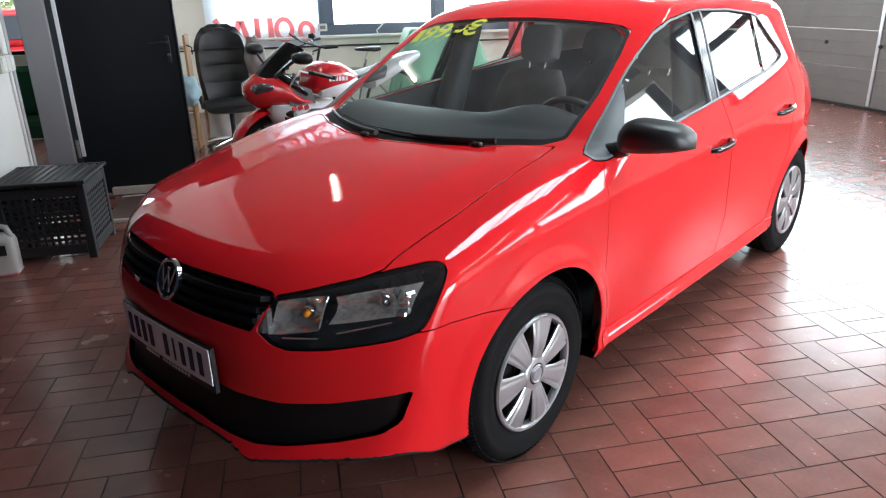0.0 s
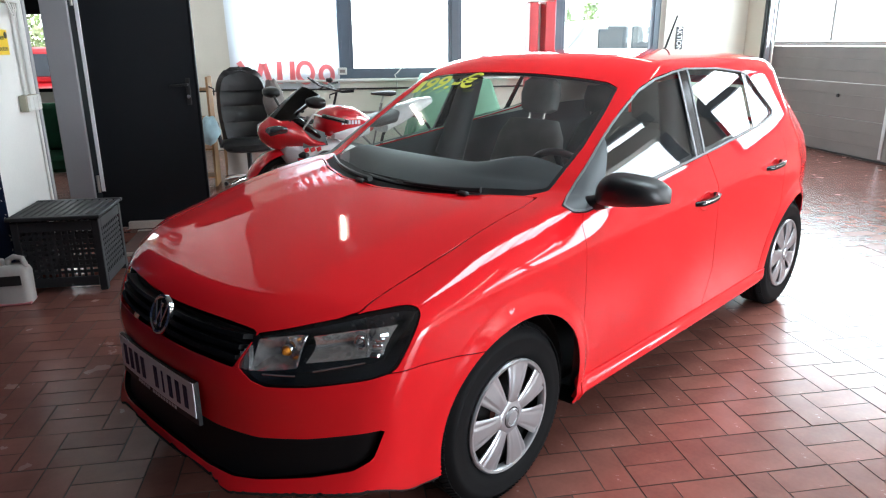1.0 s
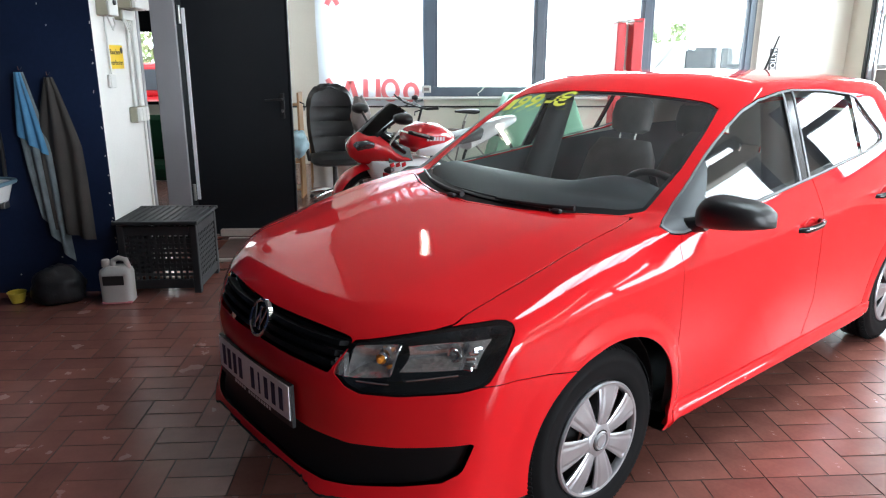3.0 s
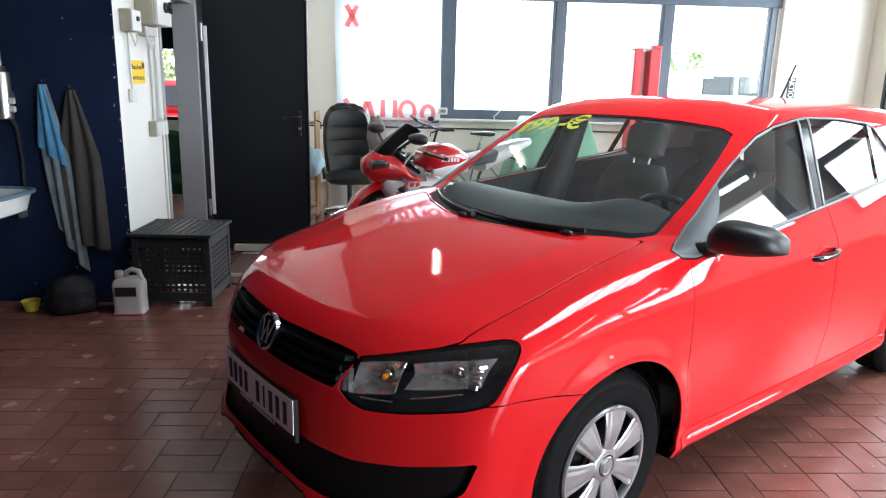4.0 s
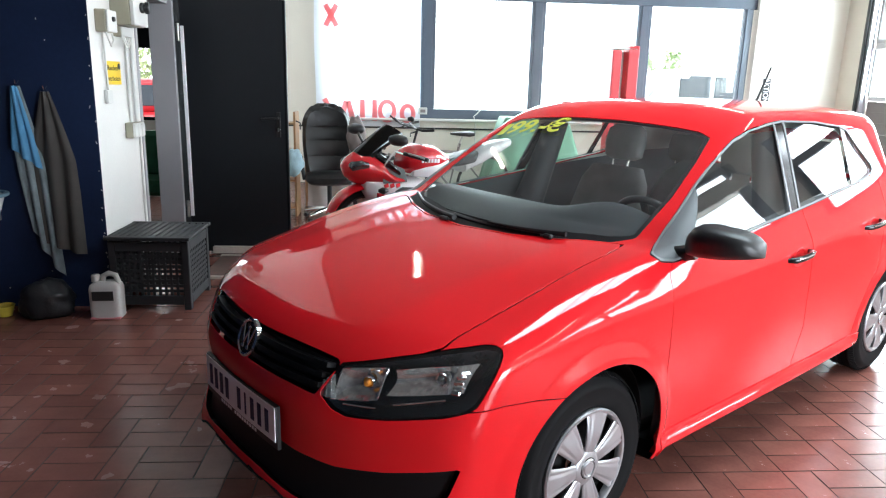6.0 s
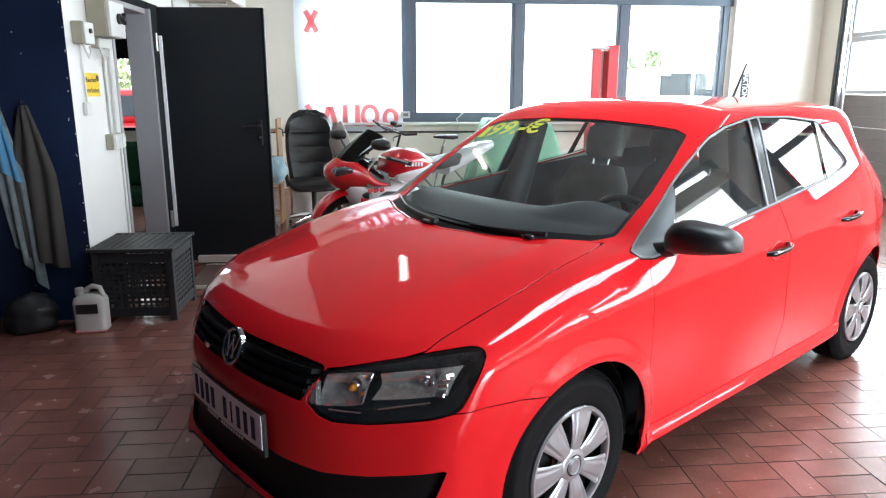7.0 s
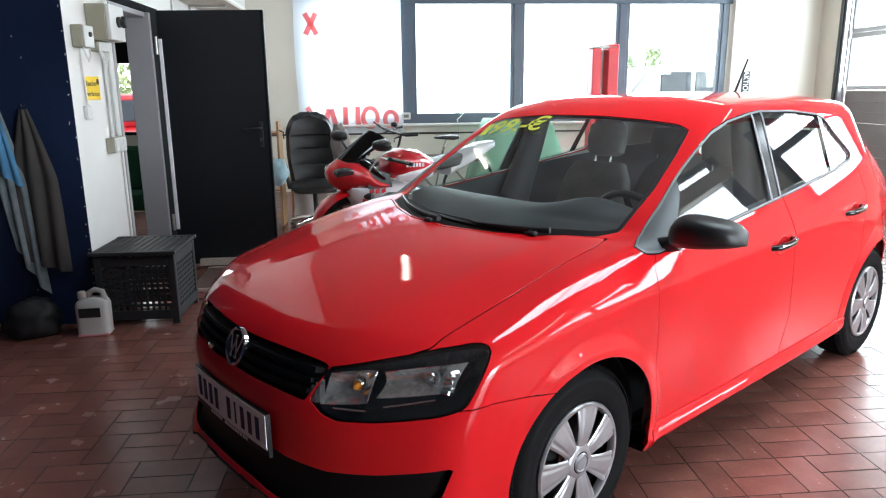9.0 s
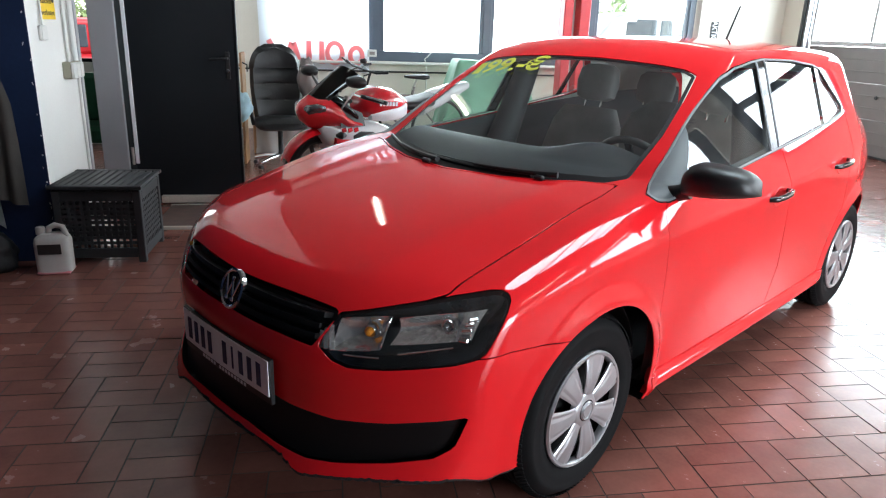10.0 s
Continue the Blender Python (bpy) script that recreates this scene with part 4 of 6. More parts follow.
# headlamps: a dark bucket behind a clear lens, two reflectors and bulbs
lens = panel("headlamp", lamp, LAMP_GLASS, car, "clear headlamp with dark housing", sides=(1, -1), lip=0, offset=0.0)
bucket = Cut(lamp.p, lamp.f)
nb = unit(slope_of(body, bucket.p))
deep = lamp_d(lamp_u(bucket.p))
bucket.p = bucket.p - nb * (0.009 + 0.070 * np.clip(-deep / 0.03, 0, 1) ** 0.7)[:, None]
for ob, s in zip(lens, (1, -1)):
    sh = Shape()
    bp, bf = tidy(bucket.p, bucket.f)
    sh.add(bp * [s, 1, 1], bf if s > 0 else [q[::-1] for q in bf])
    part("housing", sh, LAMP_BLACK, ob, angle=180)
    def lamp_y(x, z):
        q = np.array([[x, -0.6, z]])
        for _ in range(6):
            q[:, 1] -= body(*q.T) / slope_of(body, q)[:, 1]
        return float(q[0, 1])

    # inner bowl with the amber bulb
    def dish(u, v):
        x = 0.434 + 0.122 * u
        z = 0.600 + 0.024 * u + 0.084 * v
        return (s * x, lamp_y(x, z) + 0.016 + 0.034 * (math.sin(math.pi * u) * math.sin(math.pi * v)) ** 0.6, z)
    part("reflector", Shape().sheet(dish, 18, 12, 0.003), SMOKED_CHROME, ob, "silver indicator bowl", 50)
    m = pose(s * 0.508, lamp_y(0.508, 0.660) + 0.034, 0.660, 90, 0, s * 30)
    part("bulb", Shape().lathe([(0, 0.020), (0.007, 0.018), (0.0095, 0.008), (0.0095, -0.024)], m, 16), AMBER, ob, "amber bulb")
    part("bulb_ring", Shape().lathe([(0.011, 0.0), (0.015, 0.004), (0.018, 0.0), (0.018, -0.010)], m, 24), CHROME, ob)

    # long main bowl, its outer end facetted
    def trough(u, v):
        x = 0.572 + 0.165 * u
        z = 0.638 + 0.030 * u + (0.066 + 0.006 * u) * v
        return (s * x, lamp_y(x, z) + 0.022 + 0.034 * math.sin(math.pi * v) * math.sin(math.pi * min(1, 0.12 + 1.1 * u)) ** 0.5 + 0.0012 * math.sin(u * 60), z)
    part("reflector", Shape().sheet(trough, 30, 10, 0.003), SMOKED_CHROME, ob, "streaked silver main reflector", 40)
    for k in range(5):
        z = 0.668 + 0.012 * k
        part("facet", Shape().box((0, 0, 0), (0.026, 0.008, 0.012), 0.002, pose(s * (0.722 + 0.003 * math.sin(k * 2)), lamp_y(0.722, z) + 0.020, z, 14 * (k - 2), 0, s * (25 + 13 * k))), CHROME, ob)
    m = pose(s * 0.676, lamp_y(0.676, 0.697) + 0.030, 0.697, 90, 0, s * 38)
    part("bulb_ring", Shape().lathe([(0.011, 0.002), (0.016, 0.004), (0.018, 0.0), (0.018, -0.012)], m, 24), CHROME, ob)
    part("bulb", Shape().lathe([(0, 0.012), (0.006, 0.010), (0.008, 0.002), (0.008, -0.02)], m, 16), LAMP_GLASS, ob)
    # ribs at the inner end, standing for a barred window's reflection in the lens
    for k in range(3):
        x = 0.425 + 0.016 * k
        part("reflection_rib", Shape().box((0, 0, 0), (0.014, 0.004, 0.048 + 0.010 * k), 0.001, pose(s * (x - 0.030), lamp_y(x - 0.030, 0.625) + 0.016, 0.622 + 0.006 * k, -24, 0, s * (35 + 9 * k))), SMOKED_CHROME, ob)
    # two thin chrome strips, added in place of the glints along the lower edge
    for x0, z0, x1, z1 in ((0.47, 0.597, 0.56, 0.604), (0.60, 0.620, 0.71, 0.650)):
        part("glint_strip", Shape().tube([(s * (x0 + (x1 - x0) * k / 6), lamp_y(x0 + (x1 - x0) * k / 6, z0 + (z1 - z0) * k / 6) + 0.014, z0 + (z1 - z0) * k / 6) for k in range(7)], 0.0025, 6), CHROME, ob)

# grilles
panel("grille_back", grille, UNDERBODY, car, sides=(0,), lip=0.0, offset=-0.03)
for z in (0.632, 0.660, 0.688):
    sh = Shape()

    def blade(u, v, z=z):
        x = (2 * u - 1) * (0.385 + 0.12 * (z - 0.61))
        y = float(nose(np.array(z))) + 0.315 * (abs(x) / 0.8) ** 2.6
        return (x, y + 0.002 + 0.03 * v, z + 0.007 - 0.010 * v)
    sh.sheet(blade, 40, 3, 0.014)
    part("grille_slat", sh, GRILLE_BLACK, car)
panel("lower_grille", lower, GRILLE_BLACK, car, "black plastic lower grille with fine mesh", sides=(0,), offset=-0.022, lip=0.0)

# ---- car: plate, badge, mirrors, handles, wipers, cabin ----
WHITE_PLATE = material("white_plate", (0.93, 0.94, 0.96), 0.35, vary=0.05)
INK_BLUE = material("dark_blue_print", (0.02, 0.03, 0.09), 0.5)
YELLOW = material("yellow_print", (0.55, 0.57, 0.06), 0.6, vary=0.06)
HAZE_PLASTIC = material("dash_plastic", (0.013, 0.019, 0.022), 0.60, vary=0.12, fine=220, bump=0.0006)


def nose_y(x, z):
    return float(nose(np.array(z))) + 0.315 * (abs(x) / 0.8) ** 2.6


plate_bow = lambda x: 0.10 * x * x
plate = part("plate_holder", Shape().sheet(lambda u, v: ((u - 0.5) * 0.535, -0.815 + plate_bow((u - 0.5) * 0.535), 0.395 + v * 0.14), 16, 2, 0.012), BLACK_PLASTIC, car, "black plate holder")
part("plate", Shape().sheet(lambda u, v: ((u - 0.5) * 0.522, -0.819 + plate_bow((u - 0.5) * 0.522), 0.419 + v * 0.112), 16, 2, 0.003), WHITE_PLATE, plate, "white plate with dark bars of print")
for k in range(10):
    if k == 4:
        continue
    x = -0.213 + 0.0475 * k
    part("print_bar", Shape().box((x, -0.8205 + plate_bow(x), 0.475), (0.024 if k != 6 else 0.010, 0.002, 0.074), 0.002), INK_BLUE, plate)
for k in range(15):
    x = -0.13 + 0.0185 * k
    if k != 5:
        part("print_bar", Shape().box((x, -0.8160 + plate_bow(x), 0.407), (0.012, 0.002, 0.011), 0.0008), WHITE_PLATE, plate)

m = pose(0.012, nose_y(0, 0.668) - 0.002, 0.668, 90 - 20, 0, 0)
badge = part("badge", Shape().lathe([(0, 0.0), (0.052, 0.0), (0.052, -0.012), (0, -0.012)], m, 40), GLOSS_BLACK, car, "round chrome badge on a dark disc")
part("ring", Shape().lathe([(0.051, -0.004), (0.051, 0.006), (0.056, 0.009), (0.062, 0.006), (0.063, -0.006)], m, 48), CHROME, badge)
for x, lean in ((-0.024, 20), (-0.008, -20), (0.008, 20), (0.024, -20)):
    part("bar", Shape().box((0, 0, 0), (0.009, 0.078, 0.008), 0.002, m @ pose(x, 0, 0.004, 0, 0, lean)), CHROME, badge)

def loft(stations, around=24, power=2.6, m=None, cap=True):
    """A body along x through stations of (x, middle y, half width, low z, high z)."""
    s = Shape()
    v, k = [], len(stations)
    for x, yc, w, z0, z1 in stations:
        for i in range(around):
            a = 2 * math.pi * i / around
            c, d = math.cos(a), math.sin(a)
            v.append((x, yc + math.copysign(abs(c) ** (2 / power), c) * w, (z0 + z1) / 2 + math.copysign(abs(d) ** (2 / power), d) * (z1 - z0) / 2))
    f = [[a * around + i, (a + 1) * around + i, (a + 1) * around + (i + 1) % around, a * around + (i + 1) % around] for a in range(k - 1) for i in range(around)]
    if cap:
        f += [list(range(around)), list(range((k - 1) * around, k * around))[::-1]]
    return s.add(v, f, m)


# mirrors, handles
def mirror(s):
    rows = []
    for k in range(15):
        t = k / 14
        x = 0.792 + 0.245 * t
        end = (1 - (2 * t - 1) ** 4) ** 0.5 * 0.95 + 0.05
        low = 0.935 + 0.030 * t ** 2
        high = low + 0.001 + (0.118 - 0.05 * t ** 2) * end
        rows.append((x, 0.46 + 0.03 * t - 0.02 * math.sin(math.pi * t), 0.072 * end + 0.002, low, high))
    sh = loft(rows, 28, 2.7)
    ob = part("door_mirror", Shape().add([(s * x, y, z) for x, y, z in sh.v], sh.f if s > 0 else [q[::-1] for q in sh.f]), BLACK_PLASTIC, car, "black plastic door mirror", 60)
    part("mirror_glass", Shape().sheet(lambda u, v: (s * (0.905 + (u - 0.5) * 0.15), 0.525, 0.985 + (v - 0.5) * 0.06), 8, 4, 0.004), CHROME, ob)
    part("mirror_arm", Shape().tube([(s * 0.745, 0.45, 0.925), (s * 0.78, 0.45, 0.935), (s * 0.82, 0.455, 0.95)], [0.03, 0.028, 0.03], 12), BLACK_PLASTIC, ob)
    return ob


mirror(1)


def skin_x(y, z):
    q = np.array([[0.84, y, z]])
    for _ in range(5):
        q[:, 0] -= body(*q.T) / slope_of(body, q)[:, 0]
    return float(q[0, 0])


def handle(parent, y, z, s):
    x = skin_x(y, z)
    cup = Shape().lathe([(0, -0.004), (0.030, -0.002), (0.040, 0.0015), (0.046, 0.0030), (0.050, 0.0)], pose(s * x, y + 0.01, z - 0.008, 0, 90 * s, 0) @ Matrix.Diagonal((0.85, 1.25, 1, 1)), 36)
    ob = part("door_handle", cup, RED_PAINT, parent, angle=60)
    pts = [(s * (x - 0.004), y - 0.085, z - 0.008), (s * (x + 0.022), y - 0.068, z - 0.004), (s * (x + 0.032), y - 0.02, z), (s * (x + 0.032), y + 0.04, z + 0.004), (s * (x + 0.020), y + 0.082, z + 0.008), (s * (x - 0.004), y + 0.092, z + 0.010)]
    part("grip", Shape().tube(pts, [0.010, 0.013, 0.013, 0.013, 0.013, 0.010], 12), GLOSS_BLACK, ob, "black grip with a bright edge", 60)
    edge = [(px + s * 0.010, py, pz + 0.006) for px, py, pz in pts[1:-1]]
    part("grip_edge", Shape().tube(edge, 0.004, 8), CHROME, ob)


for (door, rear), s in zip(zip(front_doors, rear_doors), (1, -1)):
    handle(door, 1.225, 0.829, s)
    handle(rear, 2.00, 0.876, s)


def top_z(x, y):
    z = 1.6
    for _ in range(60):
        z -= max(float(body(np.array(x), np.array(y), np.array(z))), 0.0003) * 0.9
    return z


# wipers, cowl, antenna
cowl = Shape().sheet(lambda u, v: ((2 * u - 1) * 0.53, 0.117 + 0.45 * ((2 * u - 1) * 0.53) ** 2 + 0.05 * v, top_z((2 * u - 1) * 0.53, 0.118 + 0.45 * ((2 * u - 1) * 0.53) ** 2) - 0.014), 24, 2, 0.01)
part("cowl", cowl, BLACK_PLASTIC, car)
for x0, x1 in ((0.44, -0.14), (-0.06, -0.60)):
    pts = []
    for k in range(13):
        x = x0 + (x1 - x0) * k / 12
        y = 0.150 + 0.50 * x * x + 0.05 * k / 12
        pts.append((x, y, top_z(x, y) + 0.018))
    arm = part("wiper", Shape().tube([(p[0], p[1] - 0.006, p[2] + 0.012) for p in pts[:8]], [0.012, 0.011, 0.010, 0.009, 0.008, 0.007, 0.006, 0.005], 8), BLACK_PLASTIC, car)
    part("wiper_blade", Shape().tube(pts[2:], 0.008, 6), BLACK_PLASTIC, arm)
    part("nozzle", Shape().box((pts[1][0], pts[1][1] - 0.03, pts[1][2] + 0.002), (0.040, 0.022, 0.016), 0.005), BLACK_PLASTIC, arm)
za = top_z(0, 2.40)
antenna = part("antenna", Shape().lathe([(0.026, -0.004), (0.022, 0.008), (0.012, 0.022), (0.006, 0.030), (0, 0.032)], pose(0, 2.40, za), 20), BLACK_PLASTIC, car)
part("rod", Shape().rod((0, 2.405, za + 0.02), (0, 2.535, za + 0.215), 0.0075, 0.005, 8), GRILLE_BLACK, antenna)

# price lettering on the screen
def screen_spot(x, y):
    p = settle(body, np.array([[x, y, float(glass_slope(x, y))]]), 8)
    n = unit(slope_of(body, p))[0]
    return Vector(p[0] + n * 0.002), Vector(n)


def screen_frame(x, y):
    o, n = screen_spot(x, y)
    ax = (screen_spot(x + 0.06, y)[0] - screen_spot(x - 0.06, y)[0]).normalized()
    return Matrix.Translation(o) @ Matrix((ax, n.cross(ax).normalized(), n)).transposed().to_4x4() @ pose(0, 0, 0.006)


for x, sign_text in ((-0.436, "9"), (-0.352, "9"), (-0.288, "."), (-0.248, "-"), (-0.176, "\u20ac")):
    mark("price_lettering", sign_text, 0.165, YELLOW, screen_frame(x, 0.862) @ pose(0, 0, 0, 0, 0, -4), car, 0.0008, 1.0, 0.003)
part("print_bar", Shape().box((0, 0, 0), (0.045, 0.105, 0.001), 0.0004, screen_frame(-0.505, 0.862)), YELLOW, car)

# cabin: dashboard, wheel, seats
def dash(u, v):
    x = (2 * u - 1) * 0.66
    hump = 0.055 * math.exp(-((x - 0.36) / 0.17) ** 2)
    y = 0.31 + 0.50 * v + 0.12 * (x / 0.66) ** 2 * (1 - v)
    z = 0.912 + 0.052 * math.sin(math.pi * min(v * 1.1, 1)) + hump * max(0, math.sin(math.pi * min(1, max(0, v - 0.25) / 0.7))) - 0.30 * max(0, v - 0.84) / 0.16
    return (x, y, z)


dashboard = part("dashboard", Shape().sheet(dash, 48, 24, -0.02), HAZE_PLASTIC, car, "dark grey dashboard", 50)
part("dash_front", Shape().box((0, 0.82, 0.58), (1.30, 0.10, 0.28), 0.03), CABIN_GREY, dashboard)
m = pose(0.36, 0.90, 0.865, -62, 0, 0)
ring = [(0.185 * math.cos(a), 0.185 * math.sin(a), 0) for a in np.linspace(0, 2 * math.pi, 40, endpoint=False)]
steer = part("steering_wheel", Shape().tube(ring, 0.016, 10, m, True), BLACK_PLASTIC, car, angle=60)
part("hub", Shape().lathe([(0, 0.03), (0.06, 0.028), (0.08, 0.01), (0.08, -0.05), (0, -0.06)], m, 24), BLACK_PLASTIC, steer)
for a in (0, 180, 270):
    part("spoke", Shape().box((0.12, 0, 0), (0.14, 0.035, 0.018), 0.006, m @ pose(0, 0, 0, 0, 0, a)), BLACK_PLASTIC, steer)


def seat(x, y, rear=False):
    """A cloth seat; the loft's long axis is the cushion's depth, then the back's height."""
    wide = 0.56 if rear else 0.25
    cushion = loft([(-0.02, 0, wide * 0.86, 0.02, 0.09), (0.04, 0, wide, 0.0, 0.13), (0.30, 0, wide, 0.0, 0.12), (0.50, 0, wide * 0.96, 0.02, 0.14), (0.54, 0, wide * 0.86, 0.04, 0.11)], 24, 4, pose(x, y + 0.50, 0.36, 0, 0, -90))
    ob = part("seat", cushion, SEAT_CLOTH, car, "dark grey cloth car seat", 50)
    back = loft([(0, 0, wide * 0.9, -0.05, 0.06), (0.06, 0, wide, -0.06, 0.07), (0.35, 0, wide * 0.98, -0.06, 0.06), (0.55, 0, wide * 0.86, -0.05, 0.045), (0.64, 0, wide * 0.66, -0.03, 0.03)], 24, 3.4, pose(x, y + 0.56, 0.44, 0, 0, -90) @ pose(0, 0, 0, 0, -108 + 180 - 180, 0) @ pose(0, 0, 0, 0, 0, 0))
    part("backrest", back, SEAT_CLOTH, ob, "", 50)
    for hx in ([x] if not rear else [-0.38, 0.38]):
        head_rest = loft([(0, 0, 0.075, -0.03, 0.035), (0.02, 0, 0.115, -0.045, 0.05), (0.10, 0, 0.128, -0.05, 0.05), (0.17, 0, 0.115, -0.042, 0.04), (0.195, 0, 0.08, -0.02, 0.02)], 24, 3, pose(hx, y + 0.795, 1.085 if not rear else 1.03, 0, 0, -90) @ pose(0, 0, 0, 0, -100, 0))
        hr = part("headrest", head_rest, SEAT_CLOTH, ob, "", 50)
        for dx in (-0.05, 0.05):
            part("post", Shape().rod((hx + dx, y + 0.765, 1.02), (hx + dx, y + 0.80, 1.13), 0.006, None, 8), CHROME, hr)
    return ob


seat(0.36, 0.84)
seat(-0.36, 0.86)
seat(0, 1.55, True)
for s in (1, -1):
    part("cabin_pillar", Shape().tube([(s * 0.70, 1.27, 0.85), (s * 0.665, 1.30, 1.0), (s * 0.585, 1.345, 1.30)], [0.085, 0.075, 0.06], 12), CABIN_GREY, car)
part("cabin_floor", Shape().box((0, 1.6, 0.28), (1.45, 2.6, 0.05), 0.01), UNDERBODY, car)
part("engine_bay", Shape().box((0, -0.15, 0.48), (1.05, 0.85, 0.42), 0.05), UNDERBODY, car)

# ---- things in the hall ----
DARK_PLASTIC = material("dark_stained_lattice", (0.018, 0.019, 0.021), 0.6, vary=0.2, fine=90, bump=0.0006)
PE_WHITE = material("milky_canister_plastic", (0.55, 0.53, 0.50), 0.4, vary=0.08)
PINK = material("pink_residue", (0.62, 0.22, 0.24), 0.45)
YELLOW_SIGN = material("yellow_sign_enamel", (0.80, 0.55, 0.03), 0.4, vary=0.08)
PRINT_BLACK = material("black_print", (0.02, 0.02, 0.02), 0.5)
BOX_BEIGE = material("beige_switch_box", (0.30, 0.285, 0.21), 0.45, vary=0.08)
BOX_WHITE = material("white_switch_box", (0.60, 0.60, 0.57), 0.4, vary=0.05)
CLOTH_BLUE = material("blue_towel", (0.07, 0.22, 0.38), 0.95, vary=0.2, grain=9, fine=160, bump=0.003)
CLOTH_GREY = material("grey_striped_towel", (0.15, 0.18, 0.19), 0.95, vary=0.3, grain=14, fine=160, bump=0.003)
CLOTH_BROWN = material("brown_towel", (0.042, 0.037, 0.033), 0.95, vary=0.25, grain=9, fine=160, bump=0.003)
ENAMEL = material("white_sink_enamel", (0.80, 0.80, 0.78), 0.15, vary=0.03)
RIM_BLUE = material("grey_blue_sink_rim", (0.12, 0.20, 0.25), 0.3)
STEEL = material("brushed_steel", (0.55, 0.54, 0.50), 0.3, 0.95, vary=0.1)
BOWL_YELLOW = material("yellow_plastic", (0.55, 0.42, 0.05), 0.4)
BAG_BLACK = material("black_bag", (0.012, 0.012, 0.014), 0.5, vary=0.2, grain=12, bump=0.006)
FRAME_BLACK = material("black_steel_frame", (0.010, 0.011, 0.013), 0.9, spec=0.08)
REVEAL_GREY = material("grey_reveal", (0.34, 0.34, 0.35), 0.6, vary=0.06, grain=2)
MAT_BROWN = material("doormat_fibre", (0.10, 0.06, 0.05), 0.95, vary=0.35, grain=14, fine=220, bump=0.004)
BOARD = material("pale_board", (0.42, 0.37, 0.32), 0.7, vary=0.2, grain=5)
LEATHER = material("black_leather", (0.013, 0.013, 0.014), 0.45, vary=0.2, grain=14, fine=110, bump=0.002)
BIKE_RED = material("red_fairing_paint", (0.60, 0.010, 0.018), 0.25, coat=0.9, vary=0.03)
BIKE_WHITE = material("white_fairing_paint", (0.75, 0.75, 0.76), 0.25, coat=0.7, vary=0.03)
SMOKE = glass("smoked_screen", (0.03, 0.03, 0.035))
BANNER = bpy.data.materials.new("backlit_white_banner")
BANNER.use_nodes = True
_b = BANNER.node_tree.nodes["Principled BSDF"]
_b.inputs["Base Color"].default_value = (0.85, 0.86, 0.88, 1)
_b.inputs["Roughness"].default_value = 0.8
_tr = BANNER.node_tree.nodes.new("ShaderNodeBsdfTranslucent")
_tr.inputs[0].default_value = (0.9, 0.92, 0.95, 1)
_mx = BANNER.node_tree.nodes.new("ShaderNodeMixShader")
_mx.inputs[0].default_value = 0.7
BANNER.node_tree.links.new(_b.outputs[0], _mx.inputs[1])
BANNER.node_tree.links.new(_tr.outputs[0], _mx.inputs[2])
BANNER.node_tree.links.new(_mx.outputs[0], BANNER.node_tree.nodes["Material Output"].inputs[0])
PRINT_RED = BANNER.copy()
PRINT_RED.name = "backlit_red_print"
for _n in PRINT_RED.node_tree.nodes:
    if _n.type in ("BSDF_PRINCIPLED", "BSDF_TRANSLUCENT"):
        _n.inputs[0].default_value = (0.92, 0.40, 0.40, 1)
LIFT_RED = material("red_lift_paint", (0.62, 0.03, 0.04), 0.35, vary=0.06)
WOOD = material("shelf_wood", (0.36, 0.20, 0.09), 0.6, vary=0.25, grain=8, bump=0.001)
TARP = material("green_tarpaulin", (0.20, 0.42, 0.28), 0.6, vary=0.12, grain=4, bump=0.002)
PALE_BLUE = material("pale_blue_bag", (0.42, 0.62, 0.70), 0.5, vary=0.15, grain=10, bump=0.006)


# lattice storage box
def storage_box(m):
    t = thing("storage_box", m, "black lattice storage box with slatted lid beside the doorway", "storage box")
    w, d, h, e = 0.50, 0.48, 0.475, 0.045
    for x in (-1, 1):
        for y in (-1, 1):
            part("post", Shape().box((x * (w - e) / 2, y * (d - e) / 2, h / 2 - 0.01), (e, e, h - 0.02), 0.004), DARK_PLASTIC, t)
    for x0, y0, lx, ly in ((0, -(d - 0.02) / 2, w - 2 * e, 0.02), (0, (d - 0.02) / 2, w - 2 * e, 0.02), ((w - 0.02) / 2, 0, 0.02, d - 2 * e), (-(w - 0.02) / 2, 0, 0.02, d - 2 * e)):
        long = max(lx, ly)
        across = lx > ly
        for z in (0.065, h - 0.055):
            part("rail", Shape().box((x0, y0, z), (lx - 0.001, ly, 0.06), 0.003), DARK_PLASTIC, t)
        n = 11
        for k in range(1, n):
            q = -long / 2 + long * k / n
            part("lattice_bar", Shape().box((x0 + (q if across else 0), y0 + (0 if across else q), h / 2 + 0.005), (0.018 if across else 0.009, 0.009 if across else 0.018, h - 0.18), 0.002), DARK_PLASTIC, t)
        for k in range(1, 9):
            z = 0.095 + (h - 0.18) * k / 9
            part("lattice_bar", Shape().box((x0, y0, z), (lx if across else 0.007, 0.007 if across else ly, 0.020), 0.002), DARK_PLASTIC, t)
    lid = part("lid", Shape().box((0, -d / 2 - 0.002, h), (w + 0.03, 0.04, 0.022), 0.004), DARK_PLASTIC, t)
    part("lid_rail", Shape().box((0, d / 2 + 0.002, h), (w + 0.03, 0.04, 0.022), 0.004), DARK_PLASTIC, lid)
